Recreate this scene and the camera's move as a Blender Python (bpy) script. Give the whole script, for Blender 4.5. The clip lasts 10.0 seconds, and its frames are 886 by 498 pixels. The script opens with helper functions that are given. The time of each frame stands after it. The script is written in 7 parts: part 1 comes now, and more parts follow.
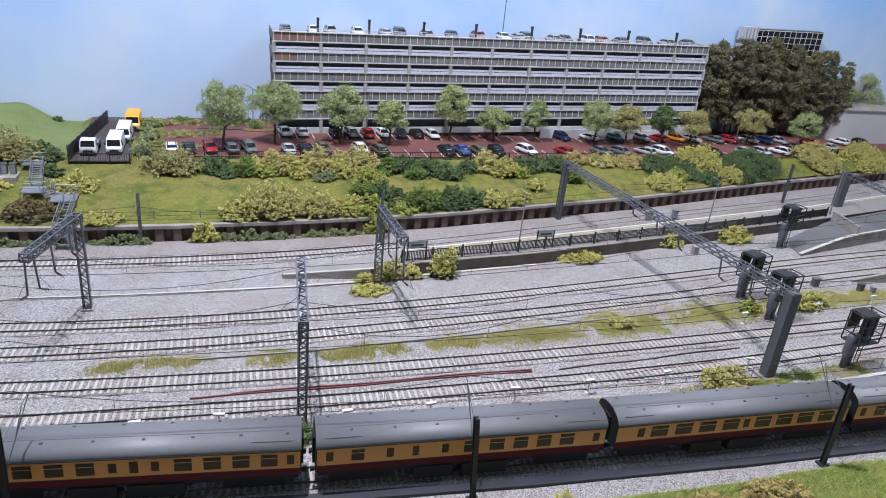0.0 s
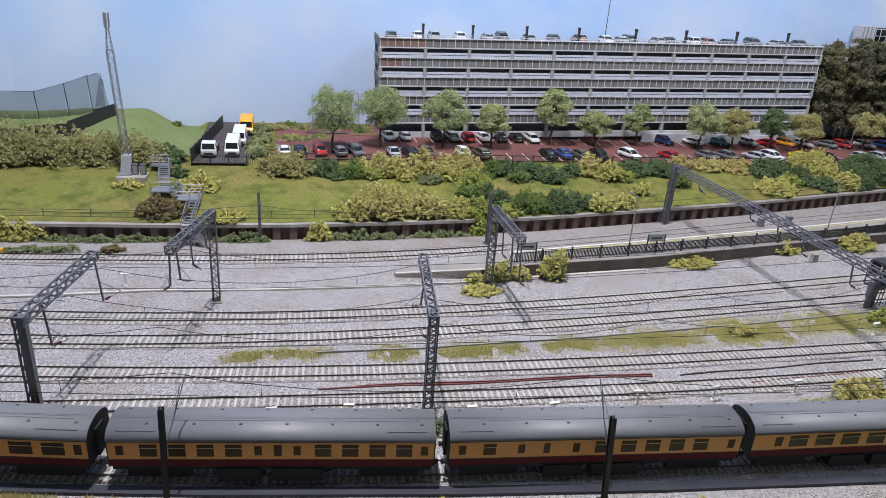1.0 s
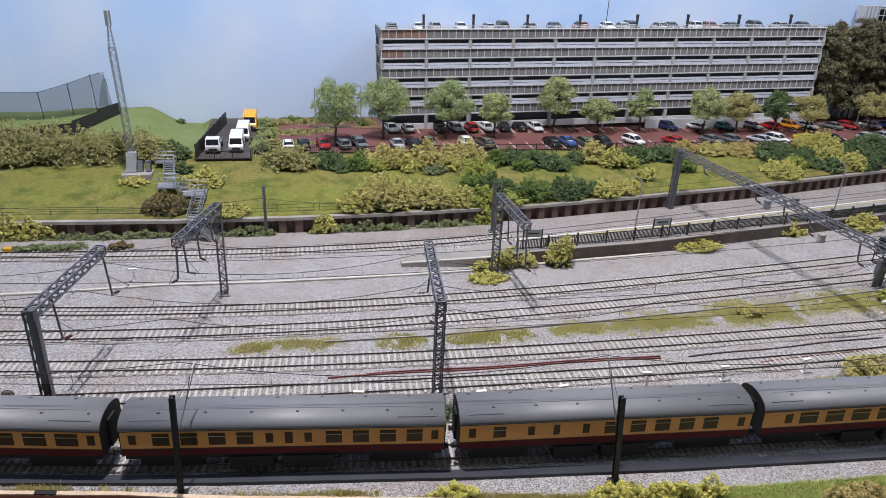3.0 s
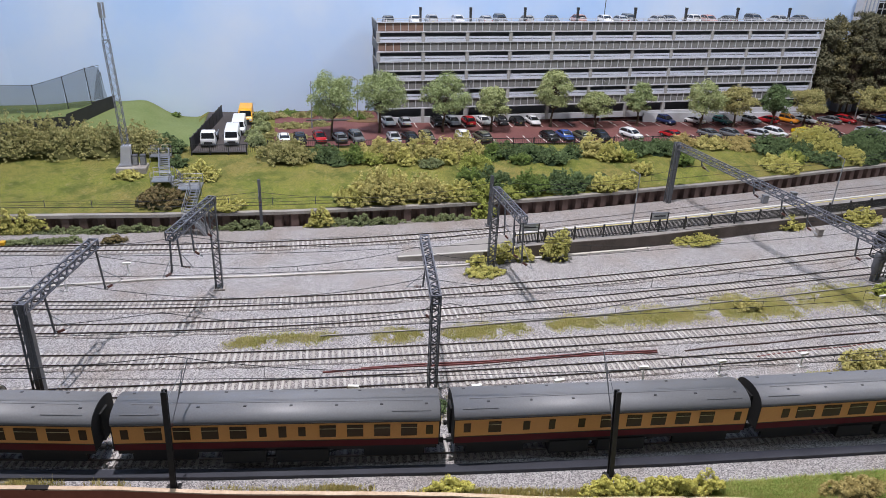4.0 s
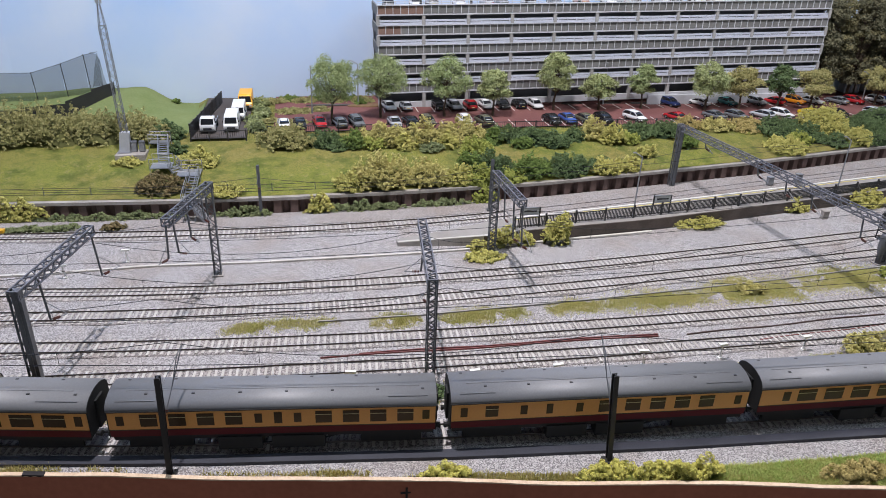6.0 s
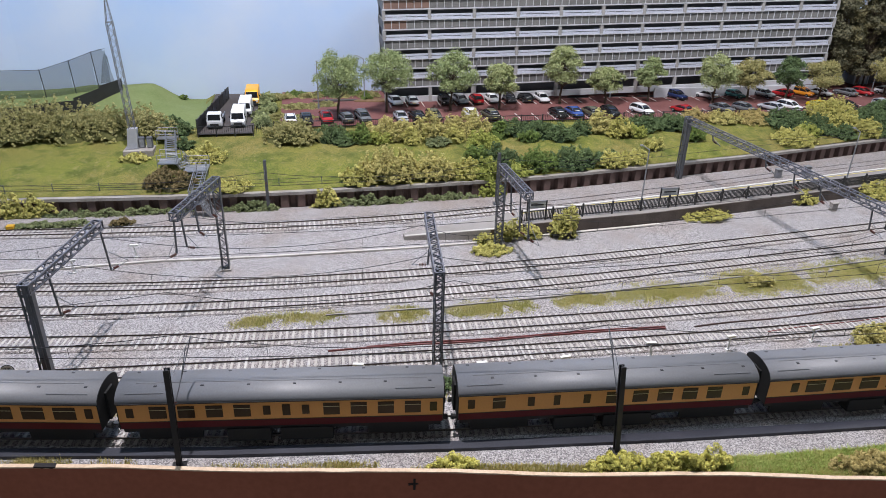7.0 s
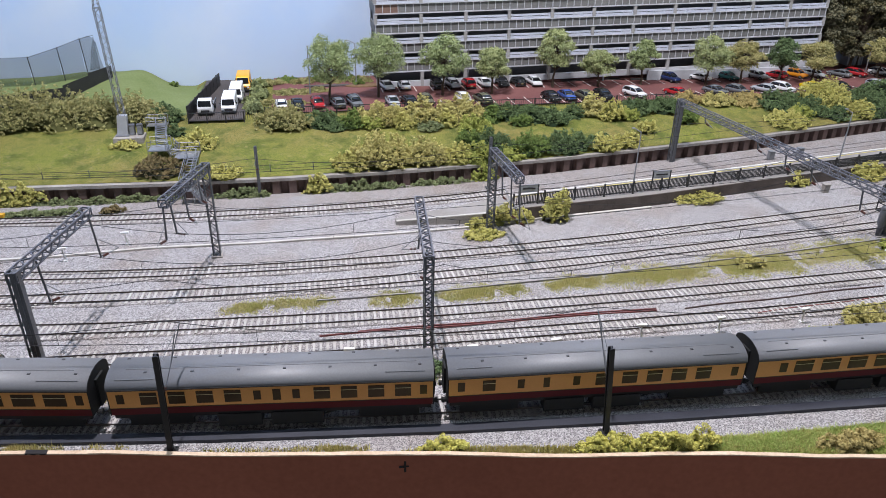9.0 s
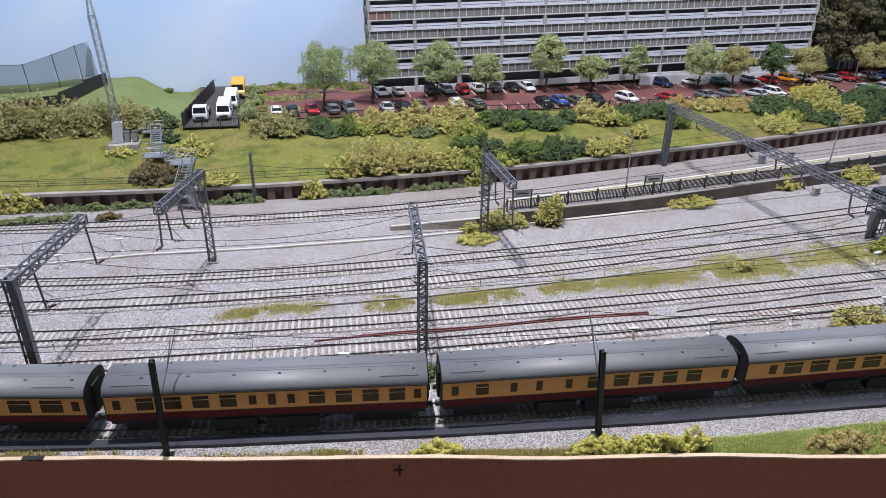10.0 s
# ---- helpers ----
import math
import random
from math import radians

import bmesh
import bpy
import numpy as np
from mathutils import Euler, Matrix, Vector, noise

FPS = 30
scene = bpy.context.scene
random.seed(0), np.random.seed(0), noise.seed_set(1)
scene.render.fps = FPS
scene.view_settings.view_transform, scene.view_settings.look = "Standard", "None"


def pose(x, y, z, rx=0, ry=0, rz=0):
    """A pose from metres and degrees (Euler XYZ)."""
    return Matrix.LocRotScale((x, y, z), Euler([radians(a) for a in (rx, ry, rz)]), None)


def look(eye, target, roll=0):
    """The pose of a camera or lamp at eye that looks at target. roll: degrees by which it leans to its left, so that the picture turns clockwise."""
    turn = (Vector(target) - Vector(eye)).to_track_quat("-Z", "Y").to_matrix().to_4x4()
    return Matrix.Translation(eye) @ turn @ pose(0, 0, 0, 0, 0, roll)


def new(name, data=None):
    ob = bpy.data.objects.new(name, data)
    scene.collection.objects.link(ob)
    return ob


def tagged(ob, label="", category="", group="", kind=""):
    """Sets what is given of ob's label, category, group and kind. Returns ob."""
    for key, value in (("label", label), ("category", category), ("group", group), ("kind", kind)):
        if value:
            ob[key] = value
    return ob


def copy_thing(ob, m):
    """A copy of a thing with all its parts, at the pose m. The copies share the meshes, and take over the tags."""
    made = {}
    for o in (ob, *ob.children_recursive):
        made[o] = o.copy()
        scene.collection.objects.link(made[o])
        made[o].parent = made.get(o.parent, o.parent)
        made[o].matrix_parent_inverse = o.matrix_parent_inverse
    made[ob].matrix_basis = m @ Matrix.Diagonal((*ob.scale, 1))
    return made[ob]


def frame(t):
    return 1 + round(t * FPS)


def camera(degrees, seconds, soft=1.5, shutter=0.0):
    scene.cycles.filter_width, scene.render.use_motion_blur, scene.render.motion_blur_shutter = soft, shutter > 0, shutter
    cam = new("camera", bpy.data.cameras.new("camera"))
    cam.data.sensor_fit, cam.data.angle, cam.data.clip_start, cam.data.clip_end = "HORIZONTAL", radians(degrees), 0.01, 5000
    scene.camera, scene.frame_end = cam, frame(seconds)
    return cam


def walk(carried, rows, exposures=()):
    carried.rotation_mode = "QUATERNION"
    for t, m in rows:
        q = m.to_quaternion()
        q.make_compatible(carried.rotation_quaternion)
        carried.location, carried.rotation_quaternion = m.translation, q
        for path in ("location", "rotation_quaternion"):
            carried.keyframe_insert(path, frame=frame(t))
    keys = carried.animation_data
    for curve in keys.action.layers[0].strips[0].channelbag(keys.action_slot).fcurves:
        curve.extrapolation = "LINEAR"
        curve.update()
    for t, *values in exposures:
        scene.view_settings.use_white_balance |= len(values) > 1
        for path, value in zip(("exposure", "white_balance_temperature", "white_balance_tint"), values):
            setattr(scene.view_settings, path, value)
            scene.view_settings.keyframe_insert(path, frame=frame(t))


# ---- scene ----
cam = camera(65.5, 10.0, soft=0.55, shutter=0.1)
PATH = [
    (0, (-0.215, -0.329, 0.437), (0.412, 1.395, -0.36), 6.0),
    (0.1, (-0.219, -0.328, 0.435), (0.386, 1.399, -0.396), 5.96),
    (0.2, (-0.224, -0.328, 0.433), (0.358, 1.402, -0.413), 5.92),
    (0.3, (-0.228, -0.327, 0.431), (0.334, 1.406, -0.418), 5.88),
    (0.4, (-0.233, -0.327, 0.429), (0.321, 1.409, -0.419), 5.84),
    (0.5, (-0.237, -0.326, 0.427), (0.31, 1.413, -0.397), 5.8),
    (0.6, (-0.243, -0.325, 0.426), (0.281, 1.423, -0.396), 5.5),
    (0.7, (-0.249, -0.325, 0.426), (0.243, 1.433, -0.397), 5.2),
    (0.8, (-0.255, -0.324, 0.425), (0.202, 1.444, -0.392), 4.9),
    (0.9, (-0.261, -0.324, 0.425), (0.168, 1.454, -0.378), 4.6),
    (1, (-0.267, -0.323, 0.424), (0.155, 1.464, -0.367), 4.3),
    (1.2, (-0.268, -0.323, 0.421), (0.146, 1.463, -0.382), 4.22),
    (1.5, (-0.27, -0.324, 0.416), (0.133, 1.461, -0.391), 4.1),
    (2, (-0.272, -0.328, 0.416), (0.114, 1.457, -0.4), 3.2),
    (2.5, (-0.269, -0.328, 0.416), (0.131, 1.46, -0.387), 2.8),
    (4, (-0.263, -0.325, 0.413), (0.145, 1.454, -0.405), 2.8),
    (4.5, (-0.258, -0.319, 0.409), (0.154, 1.455, -0.418), 3.1),
    (5, (-0.257, -0.316, 0.408), (0.156, 1.455, -0.427), 2.5),
    (5.5, (-0.252, -0.319, 0.409), (0.149, 1.448, -0.438), 2.4),
    (7, (-0.252, -0.324, 0.406), (0.113, 1.442, -0.46), 1.6),
    (7.5, (-0.249, -0.325, 0.405), (0.121, 1.434, -0.472), 1.6),
    (8, (-0.248, -0.324, 0.405), (0.12, 1.43, -0.482), 1.5),
    (8.5, (-0.244, -0.325, 0.404), (0.123, 1.425, -0.493), 1.2),
    (9, (-0.245, -0.326, 0.404), (0.125, 1.42, -0.497), 1.2),
    (9.5, (-0.246, -0.328, 0.405), (0.124, 1.42, -0.495), 1.1),
    (10, (-0.244, -0.332, 0.408), (0.139, 1.417, -0.482), 1.1),
]
EXPOSURES = [(0, 0.23, 6120, 10), (0.7, 0.13, 6280, 10), (2.5, 0.11, 6550, 10), (5.0, 0.15, 6560, 10), (9.0, 0.27, 6380, 10), (10.0, 0.29, 6330, 10)]
walk(cam, [(t, look(eye, target, roll)) for t, eye, target, roll in PATH], EXPOSURES)

# ---- light: an exhibition hall, one strong lamp over the layout, added fill ----
world = bpy.data.worlds.new("hall_air")
world.use_nodes = True
world.node_tree.nodes["Background"].inputs[0].default_value = (0.75, 0.82, 0.9, 1)
world.node_tree.nodes["Background"].inputs[1].default_value = 0.05
scene.world = world
scene.view_settings.exposure = 0.0


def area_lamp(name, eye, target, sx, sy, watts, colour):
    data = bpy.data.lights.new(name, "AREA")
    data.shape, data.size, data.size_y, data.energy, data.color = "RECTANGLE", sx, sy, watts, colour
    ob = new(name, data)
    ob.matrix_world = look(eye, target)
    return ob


area_lamp("layout_lamp", (-0.33, 0.37, 1.70), (0.05, 0.6, 0), 0.03, 0.03, 34.0, (1.0, 0.957, 0.998))
area_lamp("layout_lamp", (1.0, 0.42, 1.30), (0.95, 0.65, 0), 0.5, 0.2, 9.5, (0.97, 0.955, 1.0))
# unseen fill lights, added overhead and low in front to lift the shade
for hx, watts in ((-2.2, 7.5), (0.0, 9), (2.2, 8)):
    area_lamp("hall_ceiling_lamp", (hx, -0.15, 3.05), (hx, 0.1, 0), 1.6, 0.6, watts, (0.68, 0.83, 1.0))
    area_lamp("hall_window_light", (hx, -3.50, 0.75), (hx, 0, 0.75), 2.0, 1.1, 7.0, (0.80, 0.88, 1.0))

# ---- materials ----


MATS = {}


def mat(name, base, rough=0.7, metal=0.0, other=None, coarse=60, fine=700, amount=0.5, bump=0.15, bump_scale=900, island=0.0, objrand=0.0, dist=0.0004, spec=0.5):
    """A surface whose colour wanders between two tones at two scales, with fine relief."""
    if name in MATS:
        return MATS[name]
    m = bpy.data.materials.new(name)
    m.use_nodes = True
    nt = m.node_tree
    bs = nt.nodes["Principled BSDF"]
    bs.inputs["Roughness"].default_value = rough
    bs.inputs["Metallic"].default_value = metal
    bs.inputs["Specular IOR Level"].default_value = spec
    other = other or tuple(c * 0.65 for c in base[:3]) + (1,)
    geo = nt.nodes.new("ShaderNodeNewGeometry")
    n1 = nt.nodes.new("ShaderNodeTexNoise")
    n2 = nt.nodes.new("ShaderNodeTexNoise")
    n1.inputs["Scale"].default_value, n1.inputs["Detail"].default_value = coarse, 4
    n2.inputs["Scale"].default_value, n2.inputs["Detail"].default_value = fine, 3
    nt.links.new(geo.outputs["Position"], n1.inputs["Vector"])
    nt.links.new(geo.outputs["Position"], n2.inputs["Vector"])
    add = nt.nodes.new("ShaderNodeMath")
    add.operation = "MULTIPLY_ADD"
    add.inputs[1].default_value = 0.5
    nt.links.new(n2.outputs["Fac"], add.inputs[0])
    half = nt.nodes.new("ShaderNodeMath")
    half.operation = "MULTIPLY"
    half.inputs[1].default_value = 0.5
    nt.links.new(n1.outputs["Fac"], half.inputs[0])
    nt.links.new(half.outputs[0], add.inputs[2])
    ramp = nt.nodes.new("ShaderNodeMapRange")
    ramp.inputs["From Min"].default_value, ramp.inputs["From Max"].default_value = 0.5 - 0.15, 0.5 + 0.15
    ramp.inputs["To Min"].default_value, ramp.inputs["To Max"].default_value = 0.5 - amount / 2, 0.5 + amount / 2
    nt.links.new(add.outputs[0], ramp.inputs["Value"])
    fac = ramp.outputs["Result"]
    if island or objrand:
        rnd = geo.outputs["Random Per Island"]
        if objrand:
            rnd = nt.nodes.new("ShaderNodeObjectInfo").outputs["Random"]
        w = island or objrand
        sub = nt.nodes.new("ShaderNodeMath")
        sub.operation = "SUBTRACT"
        sub.inputs[1].default_value = 0.5
        nt.links.new(rnd, sub.inputs[0])
        mul = nt.nodes.new("ShaderNodeMath")
        mul.operation, mul.use_clamp = "MULTIPLY_ADD", True
        mul.inputs[1].default_value = w
        nt.links.new(sub.outputs[0], mul.inputs[0])
        nt.links.new(fac, mul.inputs[2])
        fac = mul.outputs[0]
    mix = nt.nodes.new("ShaderNodeMix")
    mix.data_type = "RGBA"
    mix.inputs["A"].default_value, mix.inputs["B"].default_value = base, other
    nt.links.new(fac, mix.inputs["Factor"])
    nt.links.new(mix.outputs["Result"], bs.inputs["Base Color"])
    if bump:
        nb = nt.nodes.new("ShaderNodeTexNoise")
        nb.inputs["Scale"].default_value, nb.inputs["Detail"].default_value = bump_scale, 2
        nt.links.new(geo.outputs["Position"], nb.inputs["Vector"])
        b = nt.nodes.new("ShaderNodeBump")
        b.inputs["Strength"].default_value, b.inputs["Distance"].default_value = bump, dist
        nt.links.new(nb.outputs["Fac"], b.inputs["Height"])
        nt.links.new(b.outputs["Normal"], bs.inputs["Normal"])
    MATS[name] = m
    return m


def ballast_material(name="ballast", tint=(0.80, 0.70, 0.60), start=0.48, top=0.7, contrast=0.85):
    """Crushed stone: cells of about a millimetre in greys, with brown and pale drifts."""
    m = bpy.data.materials.new(name)
    m.use_nodes = True
    nt = m.node_tree
    bs = nt.nodes["Principled BSDF"]
    bs.inputs["Roughness"].default_value = 0.9
    bs.inputs["Specular IOR Level"].default_value = 0.25
    geo = nt.nodes.new("ShaderNodeNewGeometry")
    vor = nt.nodes.new("ShaderNodeTexVoronoi")
    vor.inputs["Scale"].default_value = 1080
    nt.links.new(geo.outputs["Position"], vor.inputs["Vector"])
    grey = nt.nodes.new("ShaderNodeValToRGB")
    tones = [tuple(mid + (c - mid) * contrast for c, mid in zip(row, (0.31, 0.296, 0.298))) + (1,) for row in ((0.09, 0.085, 0.090), (0.57, 0.548, 0.548))]
    grey.color_ramp.elements[0].color, grey.color_ramp.elements[1].color = tones
    el = grey.color_ramp.elements.new(0.45)
    el.color = (0.292, 0.276, 0.278, 1)
    sep = nt.nodes.new("ShaderNodeSeparateColor")
    nt.links.new(vor.outputs["Color"], sep.inputs[0])
    nt.links.new(sep.outputs[0], grey.inputs["Fac"])
    big = nt.nodes.new("ShaderNodeTexNoise")
    big.inputs["Scale"].default_value, big.inputs["Detail"].default_value = 14, 5
    nt.links.new(geo.outputs["Position"], big.inputs["Vector"])
    ramp = nt.nodes.new("ShaderNodeMapRange")
    ramp.inputs["From Min"].default_value, ramp.inputs["From Max"].default_value = start, 0.75
    ramp.inputs["To Max"].default_value = top
    nt.links.new(big.outputs["Fac"], ramp.inputs["Value"])
    mix = nt.nodes.new("ShaderNodeMix")
    mix.data_type, mix.blend_type = "RGBA", "MULTIPLY"
    mix.inputs["B"].default_value = (*tint, 1)
    nt.links.new(ramp.outputs["Result"], mix.inputs["Factor"])
    nt.links.new(grey.outputs["Color"], mix.inputs["A"])
    nt.links.new(mix.outputs["Result"], bs.inputs["Base Color"])
    b = nt.nodes.new("ShaderNodeBump")
    b.inputs["Strength"].default_value, b.inputs["Distance"].default_value = 0.8, 0.0008
    inv = nt.nodes.new("ShaderNodeMath")
    inv.operation = "SUBTRACT"
    inv.inputs[0].default_value = 1.0
    nt.links.new(vor.outputs["Distance"], inv.inputs[1])
    nt.links.new(inv.outputs[0], b.inputs["Height"])
    nt.links.new(b.outputs["Normal"], bs.inputs["Normal"])
    return m


def sky_board_material():
    """The painted sky of the back board: blue above, pale towards the horizon, faint clouds."""
    m = bpy.data.materials.new("painted_sky")
    m.use_nodes = True
    nt = m.node_tree
    bs = nt.nodes["Principled BSDF"]
    bs.inputs["Roughness"].default_value = 0.85
    bs.inputs["Specular IOR Level"].default_value = 0.1
    geo = nt.nodes.new("ShaderNodeNewGeometry")
    sep = nt.nodes.new("ShaderNodeSeparateXYZ")
    nt.links.new(geo.outputs["Position"], sep.inputs[0])
    rng = nt.nodes.new("ShaderNodeMapRange")
    rng.inputs["From Min"].default_value, rng.inputs["From Max"].default_value = 0.02, 0.46
    nt.links.new(sep.outputs["Z"], rng.inputs["Value"])
    ramp = nt.nodes.new("ShaderNodeValToRGB")
    ramp.color_ramp.elements[0].color = (0.55, 0.645, 0.80, 1)
    ramp.color_ramp.elements[1].color = (0.29, 0.495, 0.83, 1)
    nt.links.new(rng.outputs["Result"], ramp.inputs["Fac"])
    noi = nt.nodes.new("ShaderNodeTexNoise")
    noi.inputs["Scale"].default_value, noi.inputs["Detail"].default_value = 4.0, 6
    nt.links.new(geo.outputs["Position"], noi.inputs["Vector"])
    cl = nt.nodes.new("ShaderNodeMapRange")
    cl.inputs["From Min"].default_value, cl.inputs["From Max"].default_value = 0.42, 0.70
    cl.inputs["To Max"].default_value = 0.75
    nt.links.new(noi.outputs["Fac"], cl.inputs["Value"])
    mix = nt.nodes.new("ShaderNodeMix")
    mix.data_type = "RGBA"
    mix.inputs["B"].default_value = (0.63, 0.695, 0.795, 1)
    nt.links.new(cl.outputs["Result"], mix.inputs["Factor"])
    nt.links.new(ramp.outputs["Color"], mix.inputs["A"])
    nt.links.new(mix.outputs["Result"], bs.inputs["Base Color"])
    return m


def grass_material():
    """Static grass: green with straw drifts, darker mossy patches and a fine fibrous grain."""
    m = bpy.data.materials.new("static_grass")
    m.use_nodes = True
    nt = m.node_tree
    bs = nt.nodes["Principled BSDF"]
    bs.inputs["Roughness"].default_value = 0.95
    bs.inputs["Specular IOR Level"].default_value = 0.1
    geo = nt.nodes.new("ShaderNodeNewGeometry")
    colour = None
    for scale, lo, hi, top, tone in ((7, 0.42, 0.62, 0.85, (0.25, 0.20, 0.070, 1)), (38, 0.46, 0.68, 0.8, (0.080, 0.108, 0.026, 1)), (130, 0.54, 0.72, 0.75, (0.30, 0.26, 0.11, 1)), (800, 0.44, 0.64, 0.85, (0.060, 0.078, 0.020, 1))):
        noi = nt.nodes.new("ShaderNodeTexNoise")
        noi.inputs["Scale"].default_value, noi.inputs["Detail"].default_value = scale, 3
        nt.links.new(geo.outputs["Position"], noi.inputs["Vector"])
        rng_ = nt.nodes.new("ShaderNodeMapRange")
        rng_.inputs["From Min"].default_value, rng_.inputs["From Max"].default_value, rng_.inputs["To Max"].default_value = lo, hi, top
        nt.links.new(noi.outputs["Fac"], rng_.inputs["Value"])
        mix = nt.nodes.new("ShaderNodeMix")
        mix.data_type = "RGBA"
        mix.inputs["A"].default_value, mix.inputs["B"].default_value = (0.208, 0.216, 0.048, 1), tone
        nt.links.new(rng_.outputs["Result"], mix.inputs["Factor"])
        if colour:
            nt.links.new(colour, mix.inputs["A"])
        colour = mix.outputs["Result"]
    nt.links.new(colour, bs.inputs["Base Color"])
    b = nt.nodes.new("ShaderNodeBump")
    b.inputs["Strength"].default_value, b.inputs["Distance"].default_value = 0.8, 0.001
    nt.links.new(noi.outputs["Fac"], b.inputs["Height"])
    nt.links.new(b.outputs["Normal"], bs.inputs["Normal"])
    return m


BALLAST = ballast_material()
BED_BALLAST = ballast_material("track_bed_ballast", (0.80, 0.73, 0.67), 0.25, 0.9)
DUSTY_BALLAST = ballast_material("dusty_ballast", (0.84, 0.75, 0.67), 0.30, 0.95, 0.5)
SKY_BOARD = sky_board_material()
GRASS = grass_material()
BLADE = mat("grass_blades", (0.48, 0.51, 0.155, 1), 0.85, other=(0.72, 0.61, 0.27, 1), coarse=11, fine=200, amount=1.0, bump=0, island=0.25, spec=0.1)
DRY_BLADE = mat("dry_grass_blades", (0.44, 0.42, 0.13, 1), 0.85, other=(0.66, 0.56, 0.27, 1), coarse=25, fine=300, amount=0.8, bump=0, island=0.7, spec=0.1)
PATCH_BLADE = mat("olive_grass_blades", (0.46, 0.465, 0.155, 1), 0.85, other=(0.66, 0.585, 0.28, 1), coarse=25, fine=300, amount=0.8, bump=0, island=0.7, spec=0.1)
FRESH_BLADE = mat("fresh_grass_blades", (0.30, 0.42, 0.11, 1), 0.85, other=(0.52, 0.53, 0.19, 1), coarse=20, fine=200, amount=1.0, bump=0, island=0.4, spec=0.1)
TARMAC = mat("red_tarmac", (0.125, 0.050, 0.048, 1), 0.85, other=(0.22, 0.10, 0.092, 1), coarse=12, fine=900, amount=0.9, bump=0.3, spec=0.2)
DARK_TARMAC = mat("dark_tarmac", (0.05, 0.045, 0.045, 1), 0.85, other=(0.09, 0.075, 0.07, 1), coarse=20, amount=0.9)
PLY = mat("plywood_edge", (0.68, 0.54, 0.40, 1), 0.7, other=(0.48, 0.34, 0.23, 1), coarse=40, fine=400, amount=0.9, bump=0.2)
FASCIA = mat("brown_fascia_paint", (0.38, 0.128, 0.078, 1), 0.55, other=(0.28, 0.092, 0.056, 1), coarse=6, fine=200, amount=0.8, bump=0.08, bump_scale=400, spec=0.35)
SLEEPER = mat("weathered_sleeper", (0.55, 0.53, 0.505, 1), 0.85, other=(0.35, 0.32, 0.29, 1), coarse=18, fine=600, amount=0.7, bump=0.2, objrand=0.6)
RAIL = mat("rusty_rail_side", (0.040, 0.032, 0.028, 1), 0.6, metal=0.2, other=(0.085, 0.060, 0.045, 1), coarse=40, amount=0.8)
RAIL_TOP = mat("worn_rail_head", (0.22, 0.20, 0.19, 1), 0.3, metal=0.8, other=(0.06, 0.045, 0.04, 1), coarse=30, amount=0.7, bump=0.05)
CONCRETE = mat("weathered_concrete", (0.40, 0.375, 0.35, 1), 0.85, other=(0.20, 0.18, 0.16, 1), coarse=35, amount=0.9, bump=0.25)
PALE_CONCRETE = mat("pale_concrete", (0.58, 0.56, 0.53, 1), 0.8, other=(0.40, 0.37, 0.33, 1), coarse=40, amount=0.9, bump=0.2)
PLAT = mat("platform_paving", (0.30, 0.28, 0.265, 1), 0.85, other=(0.21, 0.195, 0.18, 1), coarse=25, amount=0.9, bump=0.2)
STAIN_WALL = mat("stained_platform_wall", (0.125, 0.100, 0.086, 1), 0.85, other=(0.055, 0.044, 0.038, 1), coarse=40, amount=1.0, bump=0.3)
PILE = mat("rusty_sheet_pile", (0.10, 0.064, 0.057, 1), 0.8, other=(0.16, 0.105, 0.093, 1), coarse=50, amount=0.9, bump=0.2)
WHITE = mat("white_paint", (0.80, 0.80, 0.78, 1), 0.5, other=(0.60, 0.59, 0.56, 1), coarse=60, amount=0.6, bump=0.05)
YELLOW_LINE = mat("yellow_line_paint", (0.62, 0.54, 0.20, 1), 0.7, other=(0.5, 0.42, 0.12, 1), amount=0.7)
STEEL = mat("grey_painted_steel", (0.135, 0.14, 0.155, 1), 0.5, metal=0.3, other=(0.085, 0.09, 0.10, 1), coarse=60, amount=0.8, bump=0.1)
PALE_STEEL = mat("galvanised_steel", (0.33, 0.34, 0.36, 1), 0.45, metal=0.5, other=(0.22, 0.23, 0.25, 1), coarse=60, amount=0.8, bump=0.1)
BEAM = mat("beam_grey_paint", (0.175, 0.18, 0.21, 1), 0.5, metal=0.3, other=(0.09, 0.094, 0.11, 1), coarse=60, amount=0.8, bump=0.1)
BLACK = mat("black_paint", (0.016, 0.016, 0.018, 1), 0.5, other=(0.03, 0.03, 0.032, 1), coarse=60, amount=0.8, bump=0.08)
STRIP = mat("black_rubber_strip", (0.018, 0.020, 0.030, 1), 0.55, other=(0.036, 0.038, 0.052, 1), coarse=30, amount=0.9, bump=0.15)
WIRE = mat("dark_wire", (0.02, 0.02, 0.022, 1), 0.6, amount=0.3, bump=0)
INSUL = mat("brown_insulator", (0.10, 0.03, 0.02, 1), 0.3, bump=0)
BROWN_RAIL = mat("brown_rust_rail", (0.095, 0.055, 0.045, 1), 0.7, other=(0.055, 0.038, 0.033, 1), coarse=60, amount=0.8)
RED_RAIL = mat("red_oxide_rail", (0.20, 0.055, 0.05, 1), 0.6, other=(0.11, 0.035, 0.03, 1), coarse=60, amount=0.8)
MARKER = mat("black_marker_ink", (0.012, 0.010, 0.012, 1), 0.6, bump=0)
HALL_WALL = mat("hall_wall_paint", (0.60, 0.58, 0.55, 1), 0.8, coarse=2, fine=40, amount=0.4, bump=0.05, bump_scale=60)
HALL_FLOOR = mat("hall_floor", (0.22, 0.17, 0.12, 1), 0.5, coarse=3, fine=40, amount=0.5, bump=0.05, bump_scale=60)
